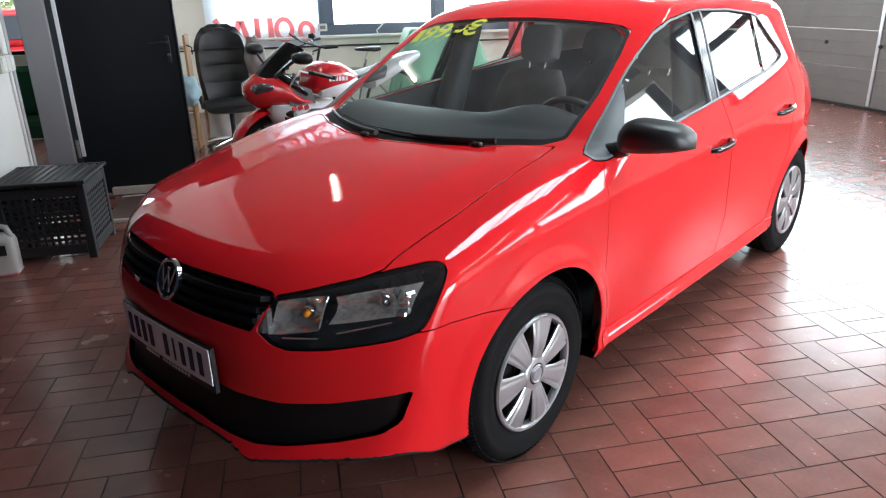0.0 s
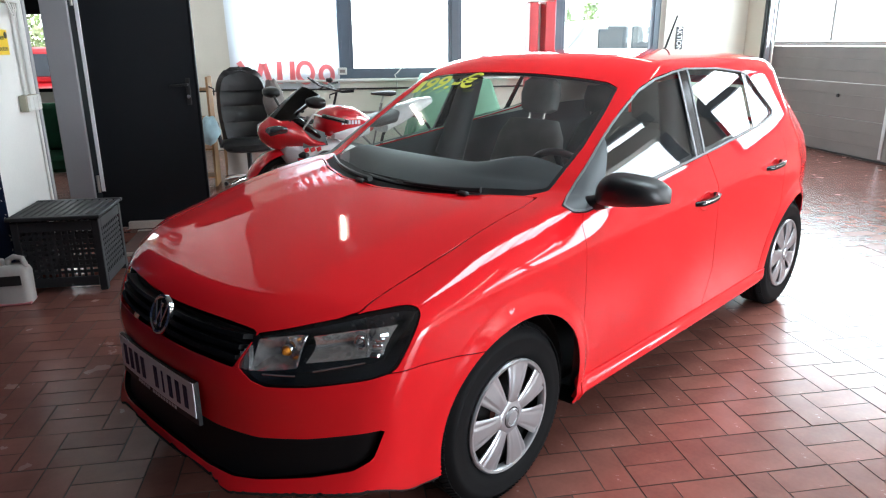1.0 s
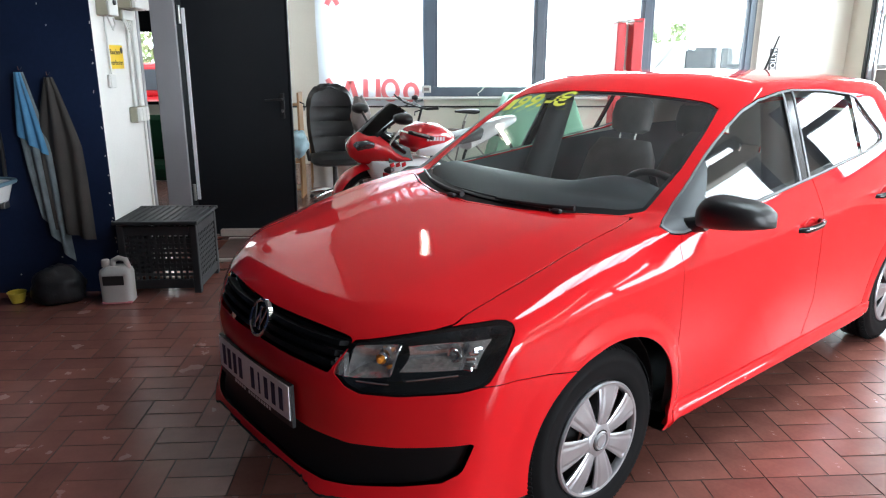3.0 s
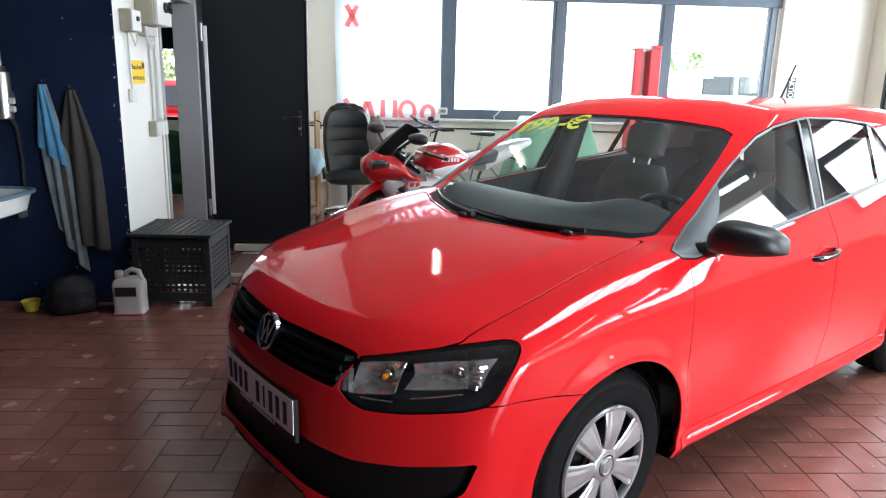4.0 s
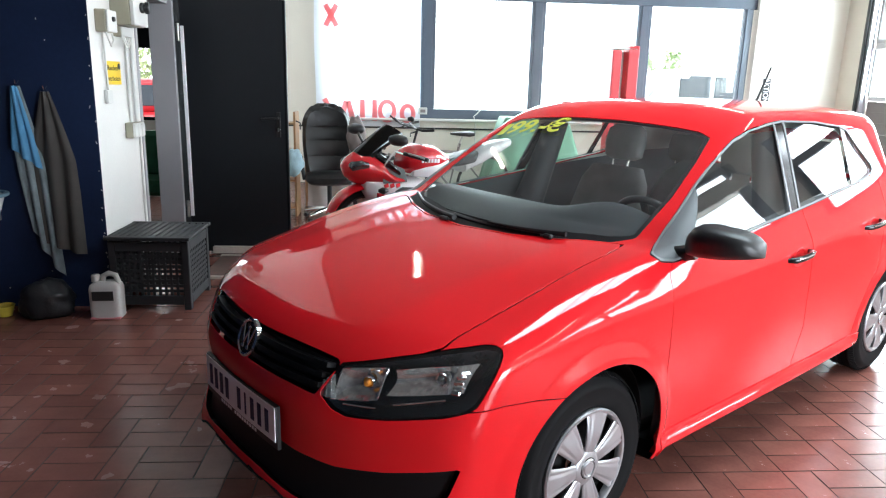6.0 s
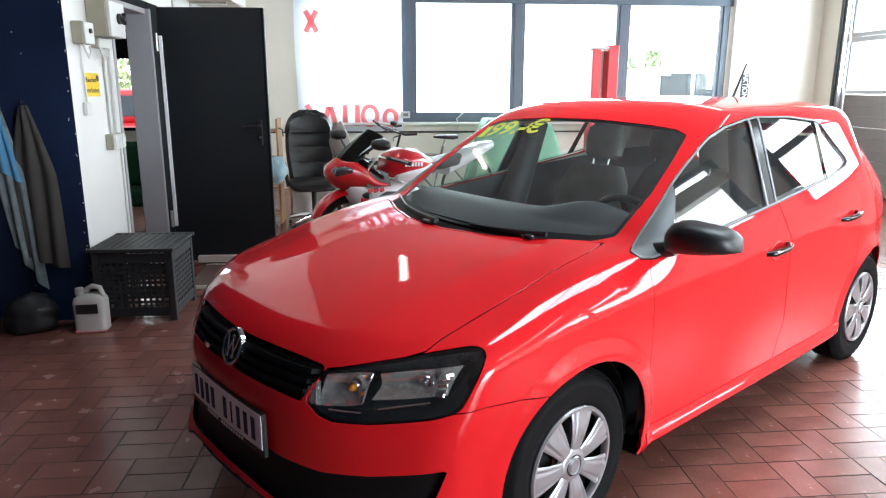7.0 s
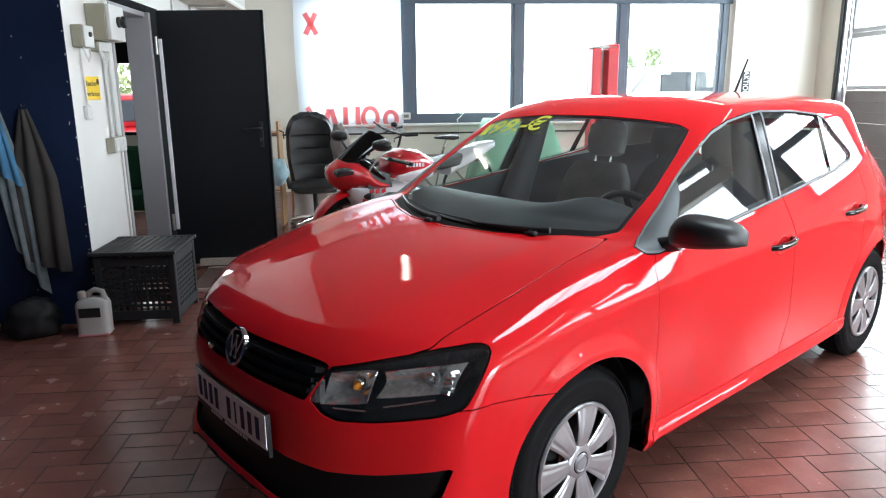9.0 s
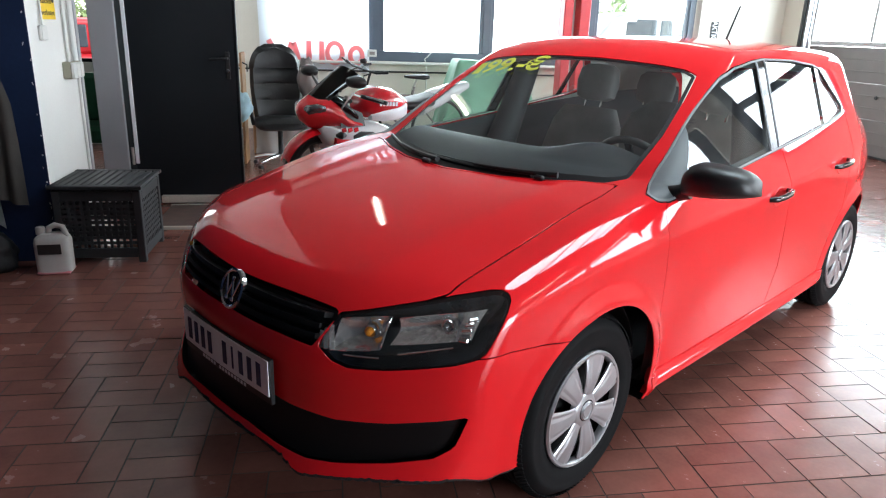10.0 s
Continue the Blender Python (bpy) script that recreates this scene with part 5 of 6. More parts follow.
    for k in range(12):
        part("slat", Shape().box((-(w + 0.03) / 2 + 0.022 + 0.0443 * k, 0, h), (0.036, d - 0.036, 0.02), 0.004), DARK_PLASTIC, lid)
    return t


storage_box(pose(-1.725, 2.03, 0))


def canister(m):
    t = thing("canister", m, "translucent white plastic canister with pink dregs on the floor", "canister")
    body_c = loft([(0.0, 0, 0.085, -0.055, 0.055), (0.008, 0, 0.093, -0.063, 0.063), (0.19, 0, 0.095, -0.065, 0.065), (0.215, 0, 0.088, -0.058, 0.058), (0.232, 0, 0.062, -0.04, 0.04), (0.238, 0, 0.05, -0.03, 0.03)], 32, 5, pose(0, 0, 0, 0, -90, 0) @ pose(0, 0, 0, 90, 0, 0) @ pose(0, 0, 0, 0, 0, 0))
    s = Shape().add([(p[1] if False else p[0], p[1], p[2]) for p in body_c.v], body_c.f)
    part("bottle", s, PE_WHITE, t, "", 40)
    part("handle", Shape().tube([(-0.02, 0, 0.222), (-0.012, 0, 0.268), (0.02, 0, 0.284), (0.06, 0, 0.272), (0.078, 0, 0.215)], 0.017, 10), PE_WHITE, t, "", 60)
    part("cap", Shape().lathe([(0, 0.275), (0.022, 0.275), (0.026, 0.268), (0.026, 0.232)], pose(-0.058, 0, 0), 20), PE_WHITE, t)
    part("label", Shape().box((-0.005, -0.0665, 0.155), (0.125, 0.002, 0.06), 0.0005), PRINT_BLACK, t, "dark label with bars of print")
    part("residue", Shape().box((0, -0.002, 0.009), (0.182, 0.128, 0.016), 0.006), PINK, t)
    return t


canister(pose(-1.945, 1.655, 0, 0, 0, 4))


# towels on hooks
def towel(m, width, drop, mat, label, skew, flare, second=None):
    t = thing("towel", m, label, "towel", "towels on hooks")

    def cloth(u, v):
        h = v * drop
        open_ = min(1, 0.10 + v * 2.2) ** 0.8
        w = width * open_ * (1 - 0.25 * max(0, v - 0.6))
        x = (u - 0.5) * w + skew * v
        tail = drop * 0.18 * flare * (u - 0.3) * v
        y = -0.03 - 0.020 * math.sin(u * 15 + 2 * v) * (0.4 + 0.6 * v) - 0.02 * math.sin(u * math.pi)
        return (x, y, -h - tail)
    part("cloth", Shape().sheet(cloth, 28, 36, 0.006), mat, t, "", 70)
    if second:
        part("fold", Shape().sheet(lambda u, v: (lambda p: (p[0] * 0.96 - 0.008, p[1] - 0.016, p[2]))(cloth(u, v * 0.42)), 28, 20, 0.006), second, t, "blue folded upper half", 70)
    part("hook", Shape().tube([(0, 0.0, 0.03), (0, -0.03, 0.01), (0, -0.045, 0.015), (0, -0.05, 0.035)], 0.004, 6), CHROME, t)
    return t


towel(pose(-2.435, BLUE_Y, 1.40), 0.17, 0.98, CLOTH_GREY, "grey striped and blue towel hanging from a wall hook", 0.085, 1.7, CLOTH_BLUE)
towel(pose(-2.275, BLUE_Y, 1.37), 0.25, 0.96, CLOTH_BROWN, "dark brown towel hanging from a wall hook", 0.035, 0.45)

# washbasin, soap dispenser, pipe, bowl, bags
sink = thing("washbasin", pose(-2.85, BLUE_Y - 0.27, 0.62), "white enamel washbasin with grey-blue rim on the blue wall", "washbasin")
part("basin", loft([(0, 0, 0.17, -0.25, 0.25), (0.02, 0, 0.20, -0.29, 0.29), (0.13, 0, 0.235, -0.315, 0.315), (0.135, 0, 0.225, -0.305, 0.305), (0.03, 0, 0.17, -0.26, 0.26)], 36, 6, pose(0, 0, 0, 0, -90, 0)), ENAMEL, sink, "", 40)
rim_pts = [(0.33 * math.copysign(abs(math.cos(a)) ** 0.4, math.cos(a)), 0.25 * math.copysign(abs(math.sin(a)) ** 0.4, math.sin(a)), 0.135) for a in np.linspace(0, 2 * math.pi, 48, endpoint=False)]
part("rim", Shape().tube(rim_pts, 0.014, 8, None, True), RIM_BLUE, sink)
for x in (-0.2, 0.2):
    part("bracket", Shape().box((x, 0.24, 0.03), (0.03, 0.06, 0.16), 0.004), STEEL, sink)
disp = thing("water_heater", pose(-2.665, BLUE_Y - 0.075, 1.19), "steel cylinder with white clips on the blue wall", "dispenser")
part("cylinder", Shape().lathe([(0, 0), (0.045, 0), (0.052, 0.008), (0.052, 0.27), (0.048, 0.28), (0, 0.28)], None, 32), STEEL, disp)
part("top_ring", Shape().lathe([(0.035, 0.28), (0.038, 0.31), (0.02, 0.315)], None, 24), BLACK_PLASTIC, disp)
part("riser", Shape().rod((-0.0, 0, 0.31), (-0.02, 0.03, 0.85), 0.016), BOX_WHITE, disp)
for z in (0.06, 0.11):
    part("clip", Shape().box((0.05, -0.012, z), (0.05, 0.03, 0.035), 0.004), BOX_WHITE, disp)
part("hose", Shape().tube([(0.03, 0.01, 0.0), (0.05, 0.03, -0.06), (0.05, 0.05, -0.25), (0.04, 0.055, -0.42)], 0.012, 8), BLACK_PLASTIC, disp)
part("bracket", Shape().box((0, 0.055, 0.14), (0.06, 0.05, 0.05), 0.004), STEEL, disp)
bowl_y = thing("bowl", pose(-2.57, 1.66, 0), "small yellow plastic bowl on the floor by the wall", "bowl")
part("cup", Shape().lathe([(0, 0.004), (0.036, 0.004), (0.052, 0.066), (0.057, 0.070), (0.056, 0.072), (0.048, 0.066), (0.033, 0.012), (0, 0.012)], None, 28), BOWL_YELLOW, bowl_y)


def lump(name, at, size, seed, mat, label, category):
    s = Shape()

    def fn(u, v):
        a, b = 2 * math.pi * u, math.pi * v
        d = Vector((math.cos(a) * math.sin(b), math.sin(a) * math.sin(b), math.cos(b)))
        r = 1 + 0.22 * noise.noise(d * 1.7 + Vector((seed, 0, 0))) + 0.10 * noise.noise(d * 5 + Vector((0, seed, 0)))
        return (at[0] + d.x * size[0] * r, at[1] + d.y * size[1] * r, max(at[2] + d.z * size[2] * r, 0.002))
    s.sheet(fn, 32, 18)
    return solid(name, s, mat, label, category, angle=60)


lump("bin_bag", (-2.33, 1.68, 0.10), (0.17, 0.13, 0.13), 3, BAG_BLACK, "black crumpled bag on the floor below the towels", "bag")

# flaked paint on the blue wall, most along its outer edge
flakes, rnd_f = Shape(), random.Random(12)
for k in range(30):
    x = LEFT - 0.002 - abs(rnd_f.gauss(0, 0.012)) if k % 4 else LEFT - 0.2 - abs(rnd_f.gauss(0, 0.3))
    w_, h_ = rnd_f.uniform(0.003, 0.009), rnd_f.uniform(0.005, 0.02)
    flakes.box((0, 0, 0), (w_, 0.002, h_), 0.0004, pose(x, BLUE_Y - 0.0050, rnd_f.uniform(0.1, 2.4), 0, rnd_f.uniform(-40, 40), 0))
tagged(solid("paint_flakes", flakes, PE_WHITE, "pale chips in the dark blue wall paint", "chips"), kind="stuff")

# electrics and sign on the white wall
def wall_box(name, y0, y1, z0, z1, depth, mat, label, category, x=LEFT):
    t = thing(name, pose(x, 0, 0), label, category)
    part("case", Shape().box((depth * 0.42, (y0 + y1) / 2, (z0 + z1) / 2), (depth * 0.84, y1 - y0, z1 - z0), 0.006), mat, t)
    part("cover", Shape().box((depth * 0.93, (y0 + y1) / 2, (z0 + z1) / 2), (depth * 0.16, y1 - y0 - 0.006, z1 - z0 - 0.006), 0.004), BOX_WHITE, t)
    return t


b = wall_box("switch_box", 2.20, 2.46, 1.795, 2.02, 0.15, BOX_BEIGE, "beige electric switch box with black rotary knob", "switch box")
part("knob", Shape().lathe([(0, 0.05), (0.018, 0.048), (0.024, 0.02), (0.034, 0.015), (0.034, 0)], pose(0.152, 2.34, 1.915, 0, 90, 0), 20).box((0.19, 2.34, 1.915), (0.03, 0.016, 0.075), 0.005, None), PRINT_BLACK, b)
b = wall_box("switch_box", 1.955, 2.10, 1.735, 1.87, 0.08, BOX_BEIGE, "small beige switch box with black button", "switch box")
part("button", Shape().lathe([(0, 0.014), (0.014, 0.012), (0.016, 0)], pose(0.082, 2.03, 1.815, 0, 90, 0), 16), PRINT_BLACK, b)
wall_box("junction_box", 2.22, 2.40, 1.725, 1.79, 0.06, BOX_BEIGE, "flat cream junction box with cables", "junction box")
wall_box("light_switch", 2.0, 2.085, 1.30, 1.385, 0.025, BOX_WHITE, "white light switch on the white wall", "switch")
b = wall_box("socket_box", 2.30, 2.50, 1.06, 1.165, 0.06, BOX_BEIGE, "row of beige wall sockets", "socket")
for k in range(3):
    part("flap", Shape().box((0.063, 2.335 + 0.065 * k, 1.112), (0.008, 0.055, 0.085), 0.003), BOX_WHITE, b)
cable = thing("cable_run", pose(LEFT, 0, 0), "white cables and conduit on the wall", "cable")
part("conduit", Shape().rod((0.016, 2.39, 1.725), (0.016, 2.39, 1.165), 0.011), BOX_WHITE, cable)
part("conduit", Shape().rod((0.014, 2.03, 1.735), (0.014, 2.045, 1.385), 0.006), BOX_WHITE, cable)
part("conduit", Shape().rod((0.02, 2.48, 2.5), (0.02, 2.48, 1.165), 0.013), BOX_WHITE, cable)
for k, (ya, yb) in enumerate(((1.99, 2.10), (2.24, 2.34), (2.27, 2.37))):
    part("loop", Shape().tube([(0.05, ya, 1.735), (0.06, ya + 0.01, 1.69), (0.055, (ya + yb) / 2, 1.655), (0.05, yb, 1.69), (0.04, yb + 0.01, 1.73)], 0.006, 8), BOX_WHITE, cable)
sign = thing("sign", pose(LEFT + 0.004, 2.172, 1.492, 90, 0, 90), "yellow enamel sign forbidding smoking", "sign")
part("plate", Shape().box((0, 0, 0), (0.232, 0.148, 0.006), 0.002), YELLOW_SIGN, sign)
mark("lettering", "Rauchen", 0.046, PRINT_BLACK, pose(-0.018, 0.030, 0.004), sign, 0.0006, 1.05)
mark("lettering", "verboten", 0.046, PRINT_BLACK, pose(0, -0.036, 0.004), sign, 0.0006, 1.15)
part("symbol", Shape().lathe([(0, 0.005), (0.020, 0.005), (0.020, 0.003)], pose(0.088, 0.042, 0), 20), PRINT_BLACK, sign)

# doorway and black door
door = thing("door_1", pose(0, 0, 0), "open anthracite steel door in a black frame", "door", kind="structure")
for y, w_ in ((DOOR_A + 0.02, 0.16), (DOOR_B - 0.02, 0.19)):
    part("frame", Shape().box((LEFT - 0.135 + w_ / 2, y, DOOR_H / 2), (w_, 0.04, DOOR_H), 0.004), REVEAL_GREY, door)
part("frame", Shape().box((LEFT - 0.055, (DOOR_A + DOOR_B) / 2, DOOR_H - 0.02), (0.16, DOOR_B - DOOR_A - 0.082, 0.04), 0.004), REVEAL_GREY, door)
part("casing", Shape().box((LEFT + 0.011, DOOR_B + 0.16, DOOR_H / 2 + 0.03), (0.02, 0.32, DOOR_H + 0.06), 0.004), FRAME_BLACK, door)
part("casing", Shape().box((LEFT + 0.011, (DOOR_A + DOOR_B) / 2 - 0.02, DOOR_H + 0.03), (0.02, DOOR_B - DOOR_A + 0.03, 0.06), 0.004), FRAME_BLACK, door)
part("casing", Shape().box((LEFT + 0.009, DOOR_A - 0.012, DOOR_H / 2), (0.016, 0.024, DOOR_H), 0.004), WHITE_WALL, door)
hinge = pose(LEFT + 0.085, DOOR_B + 0.05, 0.012, 0, 0, -3)
leaf = part("leaf", Shape().box((0.430, 0, 1.045), (0.85, 0.045, 2.09), 0.006), DOOR_PAINT, door, "anthracite steel door leaf", at=hinge)
part("leaf_edge", Shape().box((0.846, -0.022, 1.045), (0.02, 0.012, 2.08), 0.003), FRAME_BLACK, leaf)
# white strip in place of the bright office glimpsed through the hinge gap
part("gap_light_strip", Shape().box((0.022, -0.024, 1.09), (0.030, 0.012, 1.56), 0.003), WHITE_PLATE, leaf, "white strip standing for light through the hinge gap")
for z in (0.3, 1.75):
    part("hinge", Shape().rod((-0.012, -0.02, z), (-0.012, -0.02, z + 0.14), 0.012), STEEL, leaf)
plate_h = part("handle_plate", Shape().box((0.78, -0.028, 1.10), (0.035, 0.01, 0.21), 0.004), BLACK_PLASTIC, leaf)
part("handle", Shape().tube([(0.78, -0.03, 1.155), (0.78, -0.075, 1.155), (0.76, -0.08, 1.155), (0.65, -0.08, 1.145)], 0.010, 10), BLACK_PLASTIC, plate_h)
part("cylinder", Shape().rod((0.78, -0.03, 1.06), (0.78, -0.042, 1.06), 0.014), CHROME, plate_h)
mat_ob = solid("doormat", Shape().box((-1.40, 2.86, 0.012), (0.44, 0.62, 0.02), 0.006), MAT_BROWN, "brown fibre doormat with a pale frame before the door", "doormat")
part("frame", Shape().box((-1.40, 2.53, 0.012), (0.46, 0.03, 0.024), 0.004), BOARD, mat_ob)
part("frame", Shape().box((-1.40, 3.19, 0.012), (0.46, 0.03, 0.024), 0.004), BOARD, mat_ob)
solid("board", Shape().box((-1.32, 3.31, 0.04), (0.80, 0.05, 0.06), 0.005), BOARD, "pale wooden board on the floor before the door", "board")

# wall shelf with pale boards, seen over the open door
wall_shelf = thing("wall_shelf", pose(LEFT, 4.75, 2.30), "pale wall shelf with boards on it", "shelf")
part("board", Shape().box((0.215, 0, 0.012), (0.43, 1.5, 0.024), 0.003), BOARD, wall_shelf)
for y in (-0.6, 0.0, 0.6):
    part("bracket", Shape().box((0.012, y, -0.10), (0.02, 0.03, 0.19), 0.003).box((0.19, y, -0.012), (0.34, 0.03, 0.02), 0.003), STEEL, wall_shelf)
solid("plank", Shape().box((0, 0, 0), (0.14, 1.3, 0.03), 0.004, pose(LEFT + 0.14, 4.75, 2.339, 0, 0, 2)), WOOD, "brown wooden plank lying on the wall shelf", "plank")
solid("plank", Shape().box((0, 0, 0), (0.16, 1.2, 0.028), 0.004, pose(LEFT + 0.33, 4.72, 2.338, 0, 0, -2)), BOX_WHITE, "white board lying on the wall shelf", "plank")

# banner before the first pane; its print is plain shapes
banner = thing("banner", pose(0, BACK - 0.03, 0), "white translucent banner with red print hanging before the window", "banner")


def sag(u, v):
    return (-1.34 + 1.52 * u + 0.006 * math.sin(9 * v), -0.015 * math.sin(u * 9 + v * 4) - 0.01 * math.sin(v * 13), 3.62 - 2.80 * v - 0.02 * math.sin(u * 7) * v)


part("cloth", Shape().sheet(sag, 40, 56, 0.001), BANNER, banner, "", 80)


def block_text(x0, x1, z, h, strokes):
    """Plain strokes standing for print that is not lettered; a stroke is (from, to) in the unit box."""
    s = Shape()
    for k, ((ax_, az), (bx, bz)) in enumerate(strokes):
        a = Vector((x0 + (x1 - x0) * ax_, -0.034 - 0.004 * k, z + h * az))
        b_ = Vector((x0 + (x1 - x0) * bx, -0.034 - 0.004 * k, z + h * bz))
        d = b_ - a
        s.box((0, 0, 0), (d.length + 0.035, 0.003, 0.075), 0.001, Matrix.Translation((a + b_) / 2) @ pose(0, 0, 0, 0, -math.degrees(math.atan2(d.z, d.x)), 0))
    return s


for row in (0.95, 3.25):
  for x0, x1, strokes in ((-1.20, -1.04, [((0, 1), (1, 0)), ((0, 0), (0.42, 0.42))]), (-0.97, -0.90, [((0, 0), (1, 0.9))]), (-0.86, -0.80, [((0, 0.9), (1, 0))]), (-0.66, -0.64, [((0, 0), (0, 1))]), (-0.50, -0.48, [((1, 0), (1, 1))])):
    part("print_bar", block_text(x0, x1, row, 0.27, strokes), PRINT_RED, banner)
  for xc, zc, rx, rz in ((-0.30, 1.08, 0.105, 0.135), (0.0, 1.05, 0.085, 0.11)):
    ring_p = [(xc + rx * math.cos(a), -0.034, zc + row - 0.95 + rz * math.sin(a)) for a in np.linspace(0, 2 * math.pi, 28, endpoint=False)]
    part("print_ring", Shape().tube(ring_p, 0.033, 6, Matrix.Translation((0, -0.034, 0)) @ Matrix.Diagonal((1, 0.04, 1, 1)) @ Matrix.Translation((0, 0.034, 0)), True), PRINT_RED, banner)
part("print_bar", block_text(-1.17, -1.03, 2.26, 0.26, [((0, 1), (1, 0)), ((1, 1), (0, 0))]), PRINT_RED, banner)

# wall services under the window
pipe = thing("wall_pipe", pose(0, BACK, 0), "thin dark pipe along the wall under the window", "pipe")
part("pipe", Shape().rod((-1.9, -0.05, 0.84), (4.9, -0.05, 0.84), 0.012), BLACK_PLASTIC, pipe)
for x in (-1.2, 0.4, 1.9, 3.4):
    part("clip", Shape().box((x, -0.03, 0.84), (0.03, 0.06, 0.04), 0.004), STEEL, pipe)
wall_unit = thing("thermostat", pose(0.225, BACK, 1.09), "small white control box beside the window frame", "control box")
part("case", Shape().box((0, -0.03, 0), (0.13, 0.06, 0.10), 0.008), BOX_WHITE, wall_unit)
part("display", Shape().box((0, -0.061, 0.0), (0.075, 0.004, 0.045), 0.001), GATE_GREY, wall_unit)
cord = thing("window_cord", pose(1.02, BACK - 0.03, 0), "white cord hanging from the window", "cord")
part("cord", Shape().tube([(0.06, 0.0, 1.12), (0.0, -0.02, 1.06), (-0.04, -0.02, 1.03), (-0.01, -0.02, 0.95), (-0.01, -0.02, 0.60)], 0.008, 8), BOX_WHITE, cord)

# vertical label on the wall
aktion = thing("label_strip", pose(5.425, BACK - 0.006, 1.51, 90, 90, 0), "black strip with white letters on the wall", "label")
part("strip", Shape().box((0, 0, 0), (0.36, 0.12, 0.004), 0.001), PRINT_BLACK, aktion)
mark("lettering", "AKTION", 0.115, WHITE_PLATE, pose(0, 0, 0.003), aktion, 0.0005, 0.85)

# red lift post before the window
post = thing("lift_post", pose(2.99, 7.2, 0, 0, 0, 6), "red steel lift post with pale edges", "lift")
part("column", Shape().box((-0.13, 0, 1.0), (0.13, 0.20, 2.0), 0.01), LIFT_RED, post)
part("column", Shape().box((0.11, 0, 1.03), (0.16, 0.22, 2.06), 0.01), LIFT_RED, post)
part("web", Shape().box((0.0, 0.07, 1.0), (0.10, 0.03, 1.98), 0.004), BOX_WHITE, post)
part("cap", Shape().box((-0.02, 0, 2.02), (0.36, 0.22, 0.03), 0.005), BOX_WHITE, post)
part("base", Shape().box((0, 0, 0.01), (0.5, 0.4, 0.02), 0.004), LIFT_RED, post)


# office chair
def office_chair(m):
    t = thing("office_chair", m, "worn black office chair with a chrome star base", "chair")
    part("cushion", loft([(-0.25, 0, 0.20, 0.43, 0.49), (-0.22, 0, 0.25, 0.41, 0.52), (0.05, 0, 0.265, 0.40, 0.53), (0.22, 0, 0.25, 0.40, 0.52), (0.27, 0, 0.20, 0.42, 0.48)], 28, 3.4), LEATHER, t, "", 50)
    back = Shape()

    def pad(u, v):
        z = 0.50 + 0.74 * v
        w = 0.235 + 0.03 * math.sin(math.pi * min(1, v * 1.1))
        w *= math.sqrt(max(0.16, 1 - 0.86 * max(0, (v - 0.62) / 0.38) ** 2.8))
        y = (2 * u - 1) * w
        quilt = 0.018 * abs(math.sin(v * math.pi * 4.5)) * (0.4 + 0.6 * abs(math.cos((2 * u - 1) * 1.4)))
        return (-0.20 - 0.16 * v + 0.07 * (2 * u - 1) ** 2 + quilt, y, z)
    back.sheet(pad, 28, 40, -0.075)
    part("backrest", back, LEATHER, t, "quilted black backrest", 70)
    hood_pts = Shape().sheet(lambda u, v: (lambda p: (p[0] + 0.016, p[1] * 1.04, p[2] + 0.010))(pad(u, 0.66 + 0.29 * v)), 28, 12, -0.10)
    part("cover", hood_pts, BAG_BLACK, t, "black jacket over the chair's top", 70)
    part("badge", Shape().box((-0.275, 0.0, 1.185), (0.004, 0.05, 0.035), 0.001, None), WHITE_PLATE, t)
    for s in (-1, 1):
        part("armrest", Shape().tube([(0.05, s * 0.27, 0.45), (0.08, s * 0.30, 0.62), (0.0, s * 0.30, 0.68), (-0.20, s * 0.29, 0.67)], 0.022, 10), LEATHER, t, "", 60)
    part("gas_lift", Shape().rod((0, 0, 0.10), (0, 0, 0.42), 0.026), BLACK_PLASTIC, t)
    for k in range(5):
        a = math.radians(72 * k + 20)
        leg = part("leg", Shape().tube([(0.03 * math.cos(a), 0.03 * math.sin(a), 0.115), (0.16 * math.cos(a), 0.16 * math.sin(a), 0.105), (0.30 * math.cos(a), 0.30 * math.sin(a), 0.075)], [0.028, 0.024, 0.016], 10), CHROME, t, "", 60)
        part("caster", Shape().lathe([(0, -0.02), (0.022, -0.02), (0.026, 0), (0.022, 0.02), (0, 0.02)], pose(0.295 * math.cos(a), 0.295 * math.sin(a), 0.0265, 90, 0, 72 * k + 20), 16), BLACK_PLASTIC, leg)
    return t


office_chair(pose(-0.88, 4.95, 0, 0, 0, -78))
lump("carrier_bag", (-1.22, 4.75, 0.64), (0.09, 0.08, 0.14), 5, PALE_BLUE, "pale blue plastic bag hanging on the chair", "bag")
lump("plastic_bag", (-0.58, 4.80, 0.93), (0.10, 0.08, 0.19), 8, GATE_GREY, "grey plastic bag hanging on the chair back", "bag")
shelf = thing("shelf", pose(-1.42, 5.2, 0), "narrow wooden shelf rack with tools", "shelf")
for x in (-0.16, 0.16):
    part("side", Shape().box((x, 0, 0.575), (0.022, 0.30, 1.15), 0.003), WOOD, shelf)
for z in (0.10, 0.40, 0.72, 1.02):
    part("board", Shape().box((0, 0, z), (0.296, 0.28, 0.02), 0.003), WOOD, shelf)
part("hook_bar", Shape().tube([(0.17, -0.1, 1.05), (0.22, -0.12, 1.03), (0.22, -0.12, 0.96)], 0.008, 6), BLACK_PLASTIC, shelf)

